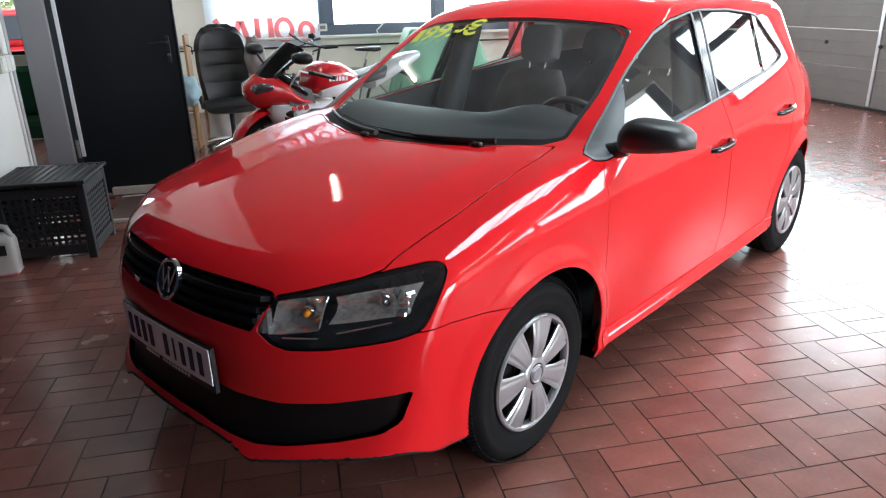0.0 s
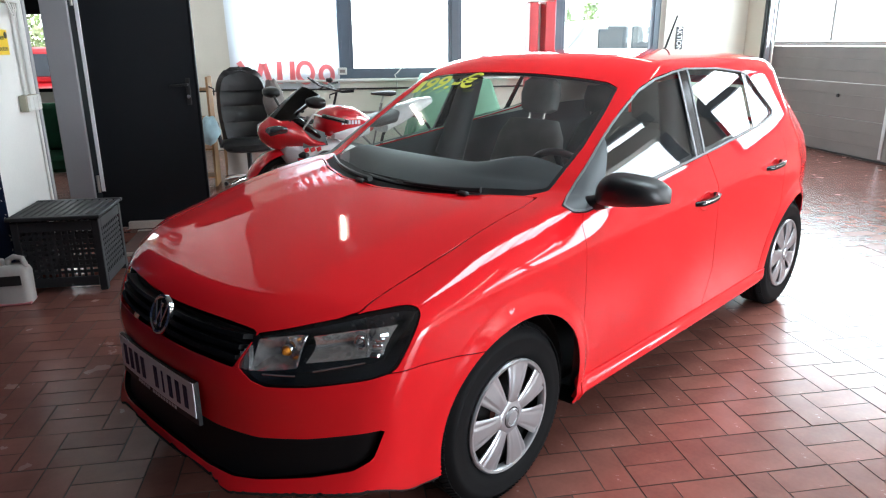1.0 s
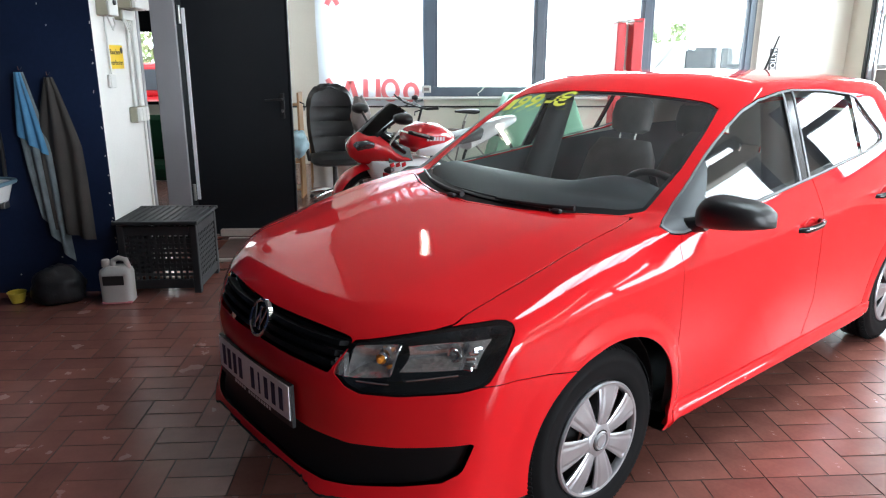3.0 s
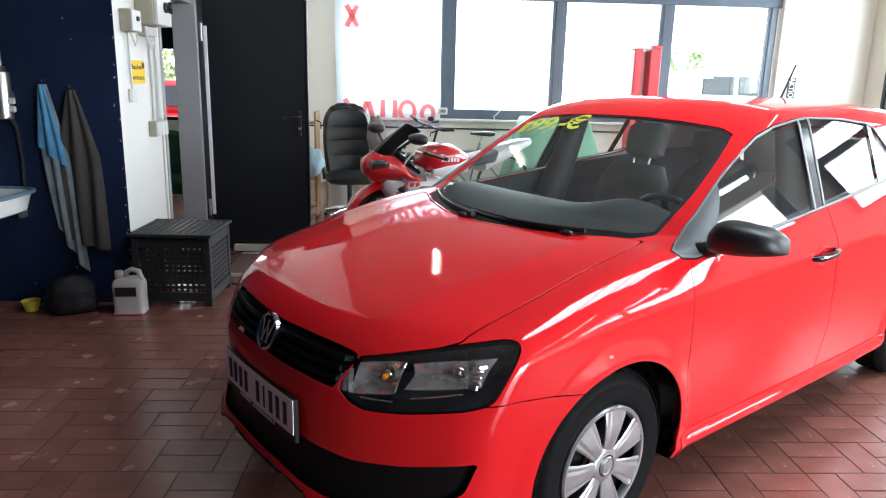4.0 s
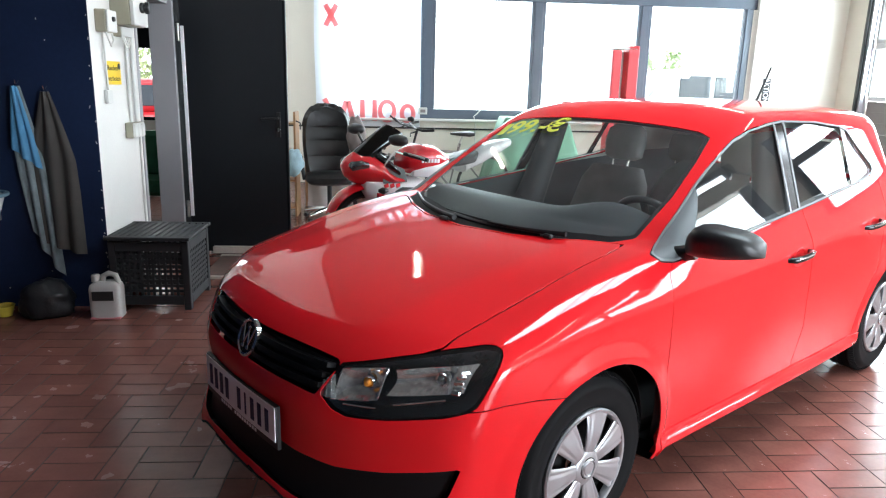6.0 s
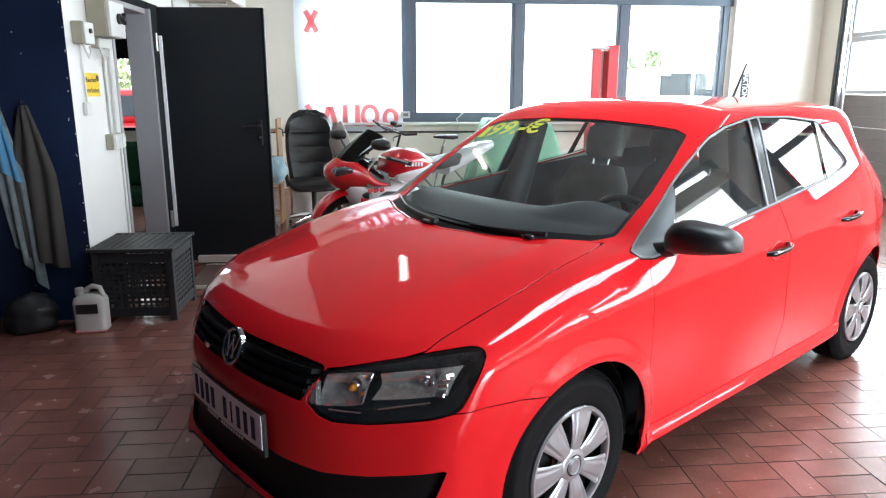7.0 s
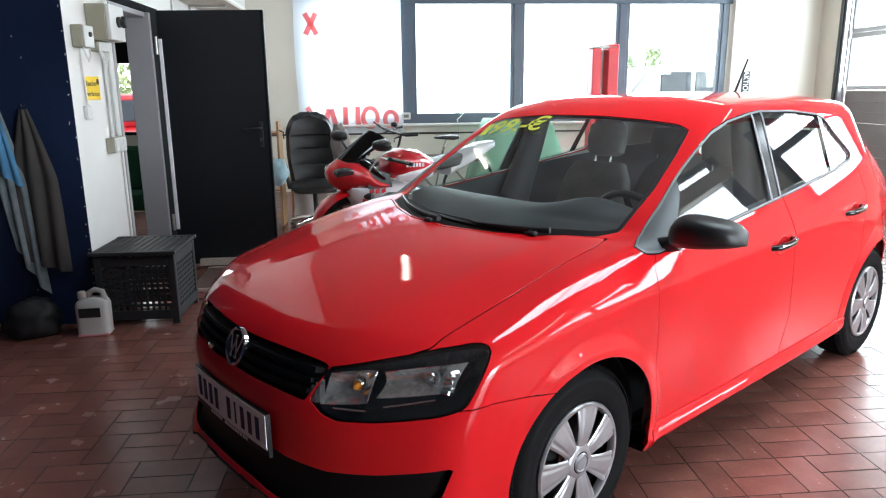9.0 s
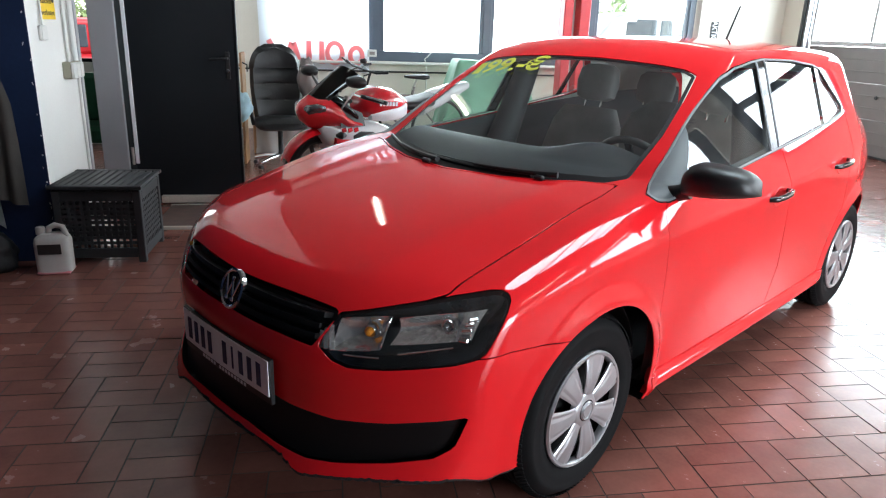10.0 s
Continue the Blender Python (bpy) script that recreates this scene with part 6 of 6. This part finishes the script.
# white plastic sheet hanging low behind the chair
solid("plastic_sheet", Shape().sheet(lambda u, v: (-1.22 + 0.66 * u, 5.72 + 0.025 * math.sin(u * 17 + v * 3) + 0.02 * math.sin(v * 9), 0.003 + 0.86 * v), 30, 24, 0.003), PE_WHITE, "white plastic sheet hanging behind the office chair", "sheet", angle=80)
solid("trestle", Shape().box((-0.89, 5.76, 0.865), (0.72, 0.05, 0.03), 0.004).box((-1.23, 5.76, 0.425), (0.03, 0.05, 0.85), 0.004).box((-0.55, 5.76, 0.425), (0.03, 0.05, 0.85), 0.004), WOOD, "wooden trestle holding the white sheet", "trestle")

# green tarpaulin over a low stand
tarp = Shape()


def drape(u, v):
    x, y = 0.95 + 1.35 * u, 6.0 + 0.9 * v
    edge = max(abs(2 * u - 1), abs(2 * v - 1))
    z = 1.06 + 0.05 * math.sin(3 * u + 1) - 1.0 * max(0, edge - 0.62) / 0.38 * 0.92
    fold = 0.05 * math.sin(14 * u + 9 * v) * max(0, edge - 0.6) / 0.4
    return (x + fold * (1 if abs(2 * v - 1) < edge else 0), y + fold, max(z - 0.02 - 0.2 * (edge > 0.97), 0.004))


solid("tarpaulin", tarp.sheet(drape, 60, 44, 0.003), TARP, "green tarpaulin draped over a stack by the window", "tarpaulin", angle=80)


# motorcycle: x forward, y to its left
def motorcycle(m):
    t = thing("motorcycle", m, "red and white sports motorcycle leaning on its stand", "motorcycle")
    for x, name in ((0, "front_wheel"), (-1.38, "rear_wheel")):
        q = pose(x, 0, 0.30, 90, 0, 0)
        w = part(name, Shape().lathe([(0.205, -0.04), (0.218, -0.045), (0.222, 0), (0.218, 0.045), (0.205, 0.04)], q, 40, True), BLACK_PLASTIC, t)
        wd = 0.06 if x == 0 else 0.09
        part("tyre", Shape().lathe([(0.222, -wd * 0.8), (0.262, -wd), (0.288, -wd * 0.6), (0.30, 0), (0.288, wd * 0.6), (0.262, wd), (0.222, wd * 0.8)], q, 48, True), RUBBER, w)
        for k in range(5):
            part("spoke", Shape().box((0.115, 0, 0), (0.20, 0.035, 0.03), 0.008, q @ pose(0, 0, 0, 0, 0, 72 * k)), BLACK_PLASTIC, w)
        part("brake_disc", Shape().lathe([(0.09, 0.05), (0.15, 0.05), (0.15, 0.055), (0.09, 0.055)], q, 32, True), STEEL, w)
    for s in (-1, 1):
        part("fork", Shape().rod((0.02, s * 0.095, 0.28), (-0.20, s * 0.095, 0.86), 0.025), STEEL, t)
        part("swingarm", Shape().box((-1.10, s * 0.11, 0.33), (0.62, 0.04, 0.07), 0.01), STEEL, t)

    def fender(u, v):
        a = math.radians(18 + 105 * u)
        r = 0.315 + 0.008 * math.sin(math.pi * u)
        c = (2 * v - 1)
        return (math.cos(a) * r, c * 0.075 * (0.75 + 0.5 * math.sin(math.pi * u)), 0.30 + math.sin(a) * r - 0.03 * c * c)
    part("front_fender", Shape().sheet(fender, 24, 12, 0.006), BIKE_RED, t, "red front mudguard", 60)
    upper = loft([(0.19, 0, 0.03, 0.765, 0.80), (0.165, 0, 0.085, 0.70, 0.845), (0.09, 0, 0.155, 0.64, 0.90), (-0.01, 0, 0.195, 0.61, 0.925), (-0.11, 0, 0.215, 0.60, 0.89), (-0.17, 0, 0.226, 0.61, 0.79), (-0.24, 0, 0.232, 0.63, 0.73), (-0.30, 0, 0.232, 0.65, 0.70)], 36, 1.75)
    part("upper_fairing", upper, BIKE_RED, t, "red upper fairing", 60)
    lowerf = loft([(0.02, 0, 0.13, 0.56, 0.70), (-0.10, 0, 0.225, 0.42, 0.685), (-0.30, 0, 0.262, 0.30, 0.675), (-0.55, 0, 0.265, 0.24, 0.66), (-0.80, 0, 0.24, 0.24, 0.56), (-0.92, 0, 0.20, 0.28, 0.44)], 36, 3.2)
    part("side_fairing", lowerf, BIKE_WHITE, t, "white side fairing", 60)
    for s in (-1, 1):
        part("side_stripe", loft([(-0.05, s * 0.19, 0.03, 0.50, 0.58), (-0.25, s * 0.245, 0.025, 0.44, 0.56), (-0.60, s * 0.252, 0.02, 0.34, 0.50), (-0.82, s * 0.225, 0.02, 0.32, 0.42)], 20, 3), BIKE_RED, t, "", 60)
        part("vent", loft([(-0.20, s * 0.252, 0.012, 0.57, 0.60), (-0.26, s * 0.258, 0.014, 0.53, 0.63), (-0.38, s * 0.262, 0.012, 0.52, 0.62), (-0.44, s * 0.262, 0.006, 0.55, 0.59)], 20, 2.4), PRINT_BLACK, t, "", 60)
        for k in range(3):
            part("print_bar", Shape().box((0, 0, 0), (0.042, 0.010, 0.034), 0.003, pose(-0.11 - 0.055 * k, s * (0.236 + 0.006 * k), 0.645, 0, 18, 0)), BIKE_RED, t)
        lamp_s = loft([(0.168, s * 0.055, 0.02, 0.775, 0.81), (0.145, s * 0.082, 0.036, 0.755, 0.835), (0.08, s * 0.128, 0.036, 0.765, 0.85), (0.03, s * 0.160, 0.02, 0.79, 0.835)], 24, 2.3)
        part("headlamp", lamp_s, DARK_CHROME, t, "clear twin headlamp", 60)
        part("indicator", loft([(-0.02, s * 0.27, 0.02, 0.60, 0.63), (-0.05, s * 0.28, 0.035, 0.585, 0.645), (-0.10, s * 0.27, 0.02, 0.60, 0.63)], 16, 2.2), BLACK_PLASTIC, t, "", 60)
        mir = loft([(-0.06, s * 0.34, 0.03, 1.03, 1.07), (-0.09, s * 0.35, 0.085, 1.005, 1.085), (-0.14, s * 0.355, 0.095, 1.0, 1.095), (-0.17, s * 0.355, 0.085, 1.005, 1.09)], 24, 2.3)
        mo = part("mirror", mir, BLACK_PLASTIC, t, "black mirror", 60)
        part("stalk", Shape().tube([(-0.10, s * 0.16, 0.955), (-0.11, s * 0.24, 1.0), (-0.12, s * 0.30, 1.04)], 0.012, 8), BLACK_PLASTIC, mo)
        part("grip", Shape().rod((-0.32, s * 0.16, 0.90), (-0.44, s * 0.36, 0.87), 0.018), BLACK_PLASTIC, t)

    def shield(u, v):
        a = (2 * v - 1) * 1.15
        return (0.12 - 0.36 * u - 0.12 * (1 - math.cos(a)), math.sin(a) * (0.135 + 0.025 * u), 0.865 + 0.30 * u - 0.04 * u * u - 0.10 * (1 - math.cos(a)))
    part("windshield", Shape().sheet(shield, 14, 20, 0.004), SMOKE, t, "dark smoked windshield", 60)
    part("instruments", Shape().box((-0.10, 0, 0.915), (0.10, 0.20, 0.07), 0.02, None), BLACK_PLASTIC, t, "", 50)
    part("cockpit", loft([(-0.035, 0, 0.10, 0.83, 0.915), (-0.10, 0, 0.165, 0.775, 0.918), (-0.19, 0, 0.195, 0.735, 0.865), (-0.27, 0, 0.205, 0.70, 0.775)], 28, 2.4), GLOSS_BLACK, t, "black cockpit trim", 60)
    part("yoke", Shape().box((-0.22, 0, 0.855), (0.09, 0.24, 0.035), 0.010), BLACK_PLASTIC, t)
    part("steering_head", Shape().rod((-0.13, 0, 0.60), (-0.24, 0, 0.87), 0.045), BLACK_PLASTIC, t)
    for s in (-1, 1):
        part("fork_cap", Shape().rod((-0.215, s * 0.095, 0.85), (-0.228, s * 0.095, 0.895), 0.024), STEEL, t)
        part("inner_panel", Shape().sheet(lambda u, v, s=s: (-0.10 - 0.24 * u, s * (0.205 - 0.05 * v), 0.66 + 0.20 * v * (1 - 0.5 * u)), 8, 5, 0.005), BLACK_PLASTIC, t, "", 50)
        part("hose", Shape().tube([(-0.30, s * 0.17, 0.90), (-0.20, s * 0.20, 0.93), (-0.13, s * 0.17, 0.82), (-0.10, s * 0.12, 0.66)], 0.008, 6), BOX_WHITE if s > 0 else BLACK_PLASTIC, t, "", 60)
        part("lever", Shape().tube([(-0.33, s * 0.18, 0.905), (-0.36, s * 0.28, 0.90), (-0.40, s * 0.36, 0.885)], 0.007, 6), STEEL, t)
    tank = loft([(-0.38, 0, 0.09, 0.74, 0.84), (-0.43, 0, 0.155, 0.70, 0.905), (-0.55, 0, 0.19, 0.68, 0.955), (-0.70, 0, 0.175, 0.68, 0.94), (-0.84, 0, 0.12, 0.68, 0.87), (-0.92, 0, 0.085, 0.70, 0.82)], 36, 2.6)
    tk = part("tank", tank, BIKE_RED, t, "red fuel tank with white flanks", 60)
    for s in (-1, 1):
        part("flank", loft([(-0.44, s * 0.130, 0.030, 0.69, 0.74), (-0.55, s * 0.165, 0.034, 0.68, 0.78), (-0.70, s * 0.150, 0.034, 0.68, 0.80), (-0.84, s * 0.105, 0.028, 0.69, 0.82)], 24, 2.6), BIKE_WHITE, tk, "", 60)
        for k in range(6):
            part("print_bar", Shape().box((-0.50 - 0.036 * k, s * (0.199 - 0.003 * k), 0.835 - 0.002 * k), (0.024, 0.004, 0.034), 0.001), WHITE_PLATE, tk)
    part("seat", loft([(-0.86, 0, 0.12, 0.74, 0.82), (-0.95, 0, 0.15, 0.74, 0.83), (-1.15, 0, 0.14, 0.76, 0.86), (-1.22, 0, 0.10, 0.80, 0.88)], 24, 3), LEATHER, t, "", 50)
    part("tail", loft([(-1.05, 0, 0.13, 0.68, 0.78), (-1.25, 0, 0.13, 0.74, 0.90), (-1.50, 0, 0.10, 0.84, 0.96), (-1.66, 0, 0.05, 0.90, 0.97)], 24, 2.6), BIKE_WHITE, t, "white tail fairing", 60)
    part("engine", Shape().box((-0.62, 0, 0.42), (0.50, 0.36, 0.34), 0.05), UNDERBODY, t)
    part("side_stand", Shape().rod((-0.85, 0.16, 0.26), (-0.78, 0.32, 0.012), 0.014), STEEL, t)
    return t


motorcycle(pose(-0.48, 3.40, 0, -4, 0, 213))


# bicycle before the window wall: x forward
def bicycle(m):
    t = thing("bicycle", m, "bicycle with black handlebar leaning by the wall", "bicycle")
    for x in (0, -1.03):
        q = pose(x, 0, 0.34, 90, 0, 0)
        ringp = [(0.325 * math.cos(a), 0.325 * math.sin(a), 0) for a in np.linspace(0, 2 * math.pi, 40, endpoint=False)]
        w = part("wheel", Shape().tube(ringp, 0.018, 8, q, True), RUBBER, t)
        for k in range(16):
            a = 2 * math.pi * k / 16
            part("spoke", Shape().rod((0, 0, 0), (0.31 * math.cos(a), 0.31 * math.sin(a), 0), 0.0015, None, 4, q), STEEL, w)
    part("frame_tube", Shape().tube([(-0.16, 0, 0.80), (-0.60, 0, 0.32), (-0.70, 0, 0.82)], 0.018, 8), GATE_GREY, t)
    part("frame_tube", Shape().tube([(-0.17, 0, 0.74), (-0.68, 0, 0.72)], 0.016, 8), GATE_GREY, t)
    part("frame_tube", Shape().tube([(-1.03, 0, 0.34), (-0.60, 0, 0.31)], 0.012, 8), GATE_GREY, t)
    part("frame_tube", Shape().tube([(-1.03, 0, 0.34), (-0.68, 0, 0.72)], 0.010, 8), GATE_GREY, t)
    part("fork", Shape().tube([(0, 0, 0.34), (-0.10, 0, 0.66), (-0.18, 0, 0.98)], 0.014, 8), BLACK_PLASTIC, t)
    bar = part("handlebar", Shape().tube([(-0.28, 0.30, 1.02), (-0.16, 0.26, 1.01), (-0.15, 0, 0.99), (-0.16, -0.26, 1.01), (-0.28, -0.30, 1.02)], 0.014, 8), BLACK_PLASTIC, t, "", 60)
    for s in (-1, 1):
        part("brake_lever", Shape().tube([(-0.12, s * 0.22, 1.0), (-0.04, s * 0.20, 0.97), (-0.02, s * 0.27, 0.95)], 0.008, 6), BLACK_PLASTIC, bar)
        part("bar_end", Shape().tube([(-0.14, s * 0.10, 1.0), (0.05, s * 0.09, 1.06), (0.12, s * 0.09, 1.12)], 0.010, 6), BLACK_PLASTIC, bar)
    part("lamp", Shape().lathe([(0, 0.05), (0.02, 0.045), (0.03, 0), (0.02, -0.02)], pose(-0.10, 0.03, 1.10, 0, 90, 0), 16), BLACK_PLASTIC, t)
    part("saddle", loft([(-0.58, 0, 0.02, 0.92, 0.945), (-0.66, 0, 0.035, 0.91, 0.95), (-0.80, 0, 0.075, 0.90, 0.955), (-0.86, 0, 0.06, 0.91, 0.95)], 20, 2.6), LEATHER, t, "", 50)
    part("seat_post", Shape().rod((-0.68, 0, 0.78), (-0.73, 0, 0.91), 0.013), STEEL, t)
    return t


bicycle(pose(-0.12, 5.35, 0, -6, 0, 195))

# ceiling tubes
TUBE = glowing("fluorescent_tube", (1.0, 0.94, 0.80), 26.0)


def tube_lamp(x, y):
    t = thing("tube_lamp", pose(x, y, 3.1), "hanging fluorescent tube lamp with white housing", "lamp", "ceiling tubes")
    part("housing", Shape().box((0, 0, 0.05), (0.13, 1.26, 0.05), 0.008), BOX_WHITE, t)
    part("tube", Shape().rod((0, -0.6, 0.0), (0, 0.6, 0.0), 0.019), TUBE, t)
    for dy in (-0.5, 0.5):
        part("hanger", Shape().rod((0, dy, 0.07), (0, dy, TOP - 3.1), 0.004, None, 6), STEEL, t)
    return t


lamp_one = tube_lamp(-0.42, 3.72)
for lamp_x, lamp_at in ((3.2, 4.2), (3.2, 1.1), (3.2, -2.0)):
    copy_thing(lamp_one, pose(lamp_x, lamp_at, 3.1))

# the office behind the doorway, with a window to the yard
OY = 6.3
wall("wall_office", [((-5.2, OY, 0), (-3.9, OY + 0.2, 2.9)), ((-2.42, OY, 0), (L2, OY + 0.2, 2.9)), ((-3.9, OY, 0), (-2.42, OY + 0.2, 0.95)), ((-3.9, OY, 2.15), (-2.42, OY + 0.2, 2.9))], WHITE_WALL, "plain white office wall round a window")
slab("wall_office_side", (-5.35, BLUE_Y + 0.17, 0), (-5.2, OY + 0.2, 2.9), WHITE_WALL, "plain office side wall", "wall")
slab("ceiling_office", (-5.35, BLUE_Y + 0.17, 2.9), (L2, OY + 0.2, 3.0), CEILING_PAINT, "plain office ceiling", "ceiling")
win2 = thing("window_2", pose(0, OY, 0), "office window with dark frame and blind", "window", kind="structure")
for x in (-3.88, -3.05, -2.44):
    part("window_frame", Shape().box((x, 0.08, 1.55), (0.045, 0.06, 1.2), 0.005), FRAME_BLACK, win2)
for z in (0.97, 2.13):
    part("window_frame", Shape().box((-3.16, 0.08, z), (1.40, 0.06, 0.04), 0.005), FRAME_BLACK, win2)
part("blind", Shape().box((-3.16, -0.03, 1.98), (1.5, 0.04, 0.34), 0.006), FRAME_BLACK, win2, "dark rolled blind")
area_light("office_daylight", look((-3.1, OY - 0.12, 1.5), (-2.9, 0, 1.2)), 1.3, 0.9, 20, (0.95, 1, 0.98))
GREEN_CLOTH = material("green_upholstery", (0.02, 0.12, 0.06), 0.8, vary=0.2, bump=0.001)
armchair = thing("armchair", pose(-2.78, 4.9, 0), "dark green upholstered armchair in the office", "armchair")
part("seat", Shape().box((0, 0, 0.36), (0.6, 0.6, 0.16), 0.04), GREEN_CLOTH, armchair)
part("backrest", Shape().box((0, 0.26, 0.66), (0.6, 0.14, 0.50), 0.05), GREEN_CLOTH, armchair)
for s_ in (-1, 1):
    part("armrest", Shape().box((s_ * 0.27, 0, 0.50), (0.10, 0.56, 0.16), 0.04), FRAME_BLACK, armchair)
    for d in (-1, 1):
        part("leg", Shape().rod((s_ * 0.24, d * 0.24, 0.0), (s_ * 0.24, d * 0.24, 0.29), 0.016), CHROME, armchair)

# the yard: hedge, parked van and car
LEAF = material("hedge_leaf", (0.46, 0.58, 0.30), 0.6, vary=0.4, grain=5, island=0.6)
BARK = material("bark", (0.09, 0.06, 0.04), 0.9, vary=0.3, bump=0.004)
WHITE_PAINT = material("white_van_paint", (0.74, 0.75, 0.76), 0.25, coat=0.8, vary=0.02)
PALE_PANE = material("bright_vehicle_glass", (0.06, 0.08, 0.10), 0.08, vary=0.1)
YARD = material("pale_yard_paving", (0.42, 0.41, 0.39), 0.8, vary=0.12, grain=1.0, bump=0.002)


def leafy(name, at, size, count, seed, label, trunk):
    rnd = random.Random(seed)
    t = thing(name, pose(*at), label, "tree")
    part("trunk", Shape().tube([(0, 0, 0), (0.05, 0.02, trunk * 0.5), (-0.04, 0.05, trunk)], [0.14, 0.11, 0.07], 10), BARK, t)
    for k in range(5):
        a = 2 * math.pi * k / 5
        part("limb", Shape().tube([(0, 0, trunk * 0.7), (size[0] * 0.3 * math.cos(a), size[1] * 0.3 * math.sin(a), trunk + size[2] * 0.1), (size[0] * 0.6 * math.cos(a), size[1] * 0.6 * math.sin(a), trunk + size[2] * 0.4)], [0.06, 0.04, 0.02], 6), BARK, t)
    crown = Shape()
    for _ in range(count):
        a, b_, r = rnd.uniform(0, 2 * math.pi), rnd.uniform(-1, 1), rnd.uniform(0.35, 1) ** 0.5
        c_ = math.sqrt(1 - b_ * b_)
        w_ = 1 + 0.3 * noise.noise(Vector((math.cos(a) * c_ * 2 + seed, math.sin(a) * c_ * 2, b_ * 2)))
        p_ = (size[0] * math.cos(a) * c_ * r * w_, size[1] * math.sin(a) * c_ * r * w_, trunk + size[2] * 0.55 + size[2] * b_ * r * w_ * 0.6)
        l_ = rnd.uniform(0.05, 0.11)
        crown.add([(-l_, 0, 0), (0, -l_ * 0.45, 0.01), (l_, 0, 0), (0, l_ * 0.45, 0.01)], [[0, 1, 2, 3]], pose(*p_, rnd.uniform(-70, 70), rnd.uniform(-70, 70), rnd.uniform(0, 360)))
    tagged(part("crown", crown, LEAF, t), kind="stuff")
    return t


leafy("tree", (8.3, 19.5, 0), (1.0, 1.1, 1.2), 1500, 2, "leafy green tree beyond the yard", 1.4)
leafy("tree", (-7.0, 14.5, 0), (2.6, 1.4, 2.2), 6000, 5, "leafy green tree behind the office window", 0.9)


def parked(name, m, paint, label, length, width, roof, bonnet_l):
    t = thing(name, m, label, "vehicle")
    low, belt_z = 0.32, roof * 0.58
    part("body", loft([(0, 0, width * 0.42, low, belt_z * 0.8), (0.12, 0, width * 0.49, low - 0.05, belt_z * 0.92), (bonnet_l, 0, width * 0.5, low - 0.06, belt_z), (length - 0.2, 0, width * 0.5, low - 0.06, belt_z + 0.04), (length, 0, width * 0.46, low, belt_z)], 28, 6), paint, t, "", 50)
    cab = [(bonnet_l - 0.1, 0, width * 0.44, belt_z - 0.02, belt_z + 0.03), (bonnet_l + 0.5, 0, width * 0.43, belt_z - 0.02, roof - 0.06), (bonnet_l + 0.9, 0, width * 0.43, belt_z - 0.02, roof), (length - 0.4, 0, width * 0.43, belt_z - 0.02, roof), (length - 0.05, 0, width * 0.42, belt_z - 0.02, belt_z + 0.2)]
    part("cabin", loft(cab, 28, 7), paint, t, "", 50)
    for s_ in (-1, 1):
        x_ = bonnet_l + 0.75
        while x_ < length - 0.8:
            part("window", Shape().box((x_ + 0.38, s_ * width * 0.432, (belt_z + roof) / 2), (0.72, 0.03, (roof - belt_z) * 0.62), 0.03), PALE_PANE, t)
            x_ += 0.82
        for x_ in (0.75, length - 0.75):
            part("wheel", Shape().lathe([(0, -0.1), (0.28, -0.1), (0.31, -0.07), (0.31, 0.07), (0.28, 0.1), (0, 0.1)], pose(x_, s_ * width * 0.45, 0.31, 90, 0, 0), 24), RUBBER, t)
    return t


parked("van", pose(4.3, 13.2, 0.002, 0, 0, 4), WHITE_PAINT, "white van with dark windows parked in the yard", 4.6, 1.8, 1.95, 0.9)
parked("parked_car", pose(-7.2, 11.0, 0.002, 0, 0, 10), LIFT_RED, "red car parked behind the office window", 4.0, 1.7, 1.45, 1.1)
slab("pavement", (-12, BACK + 0.3, -0.012), (30, 29.9, 0.002), YARD, "pale paved yard outside the windows", "pavement")


lay_floor()
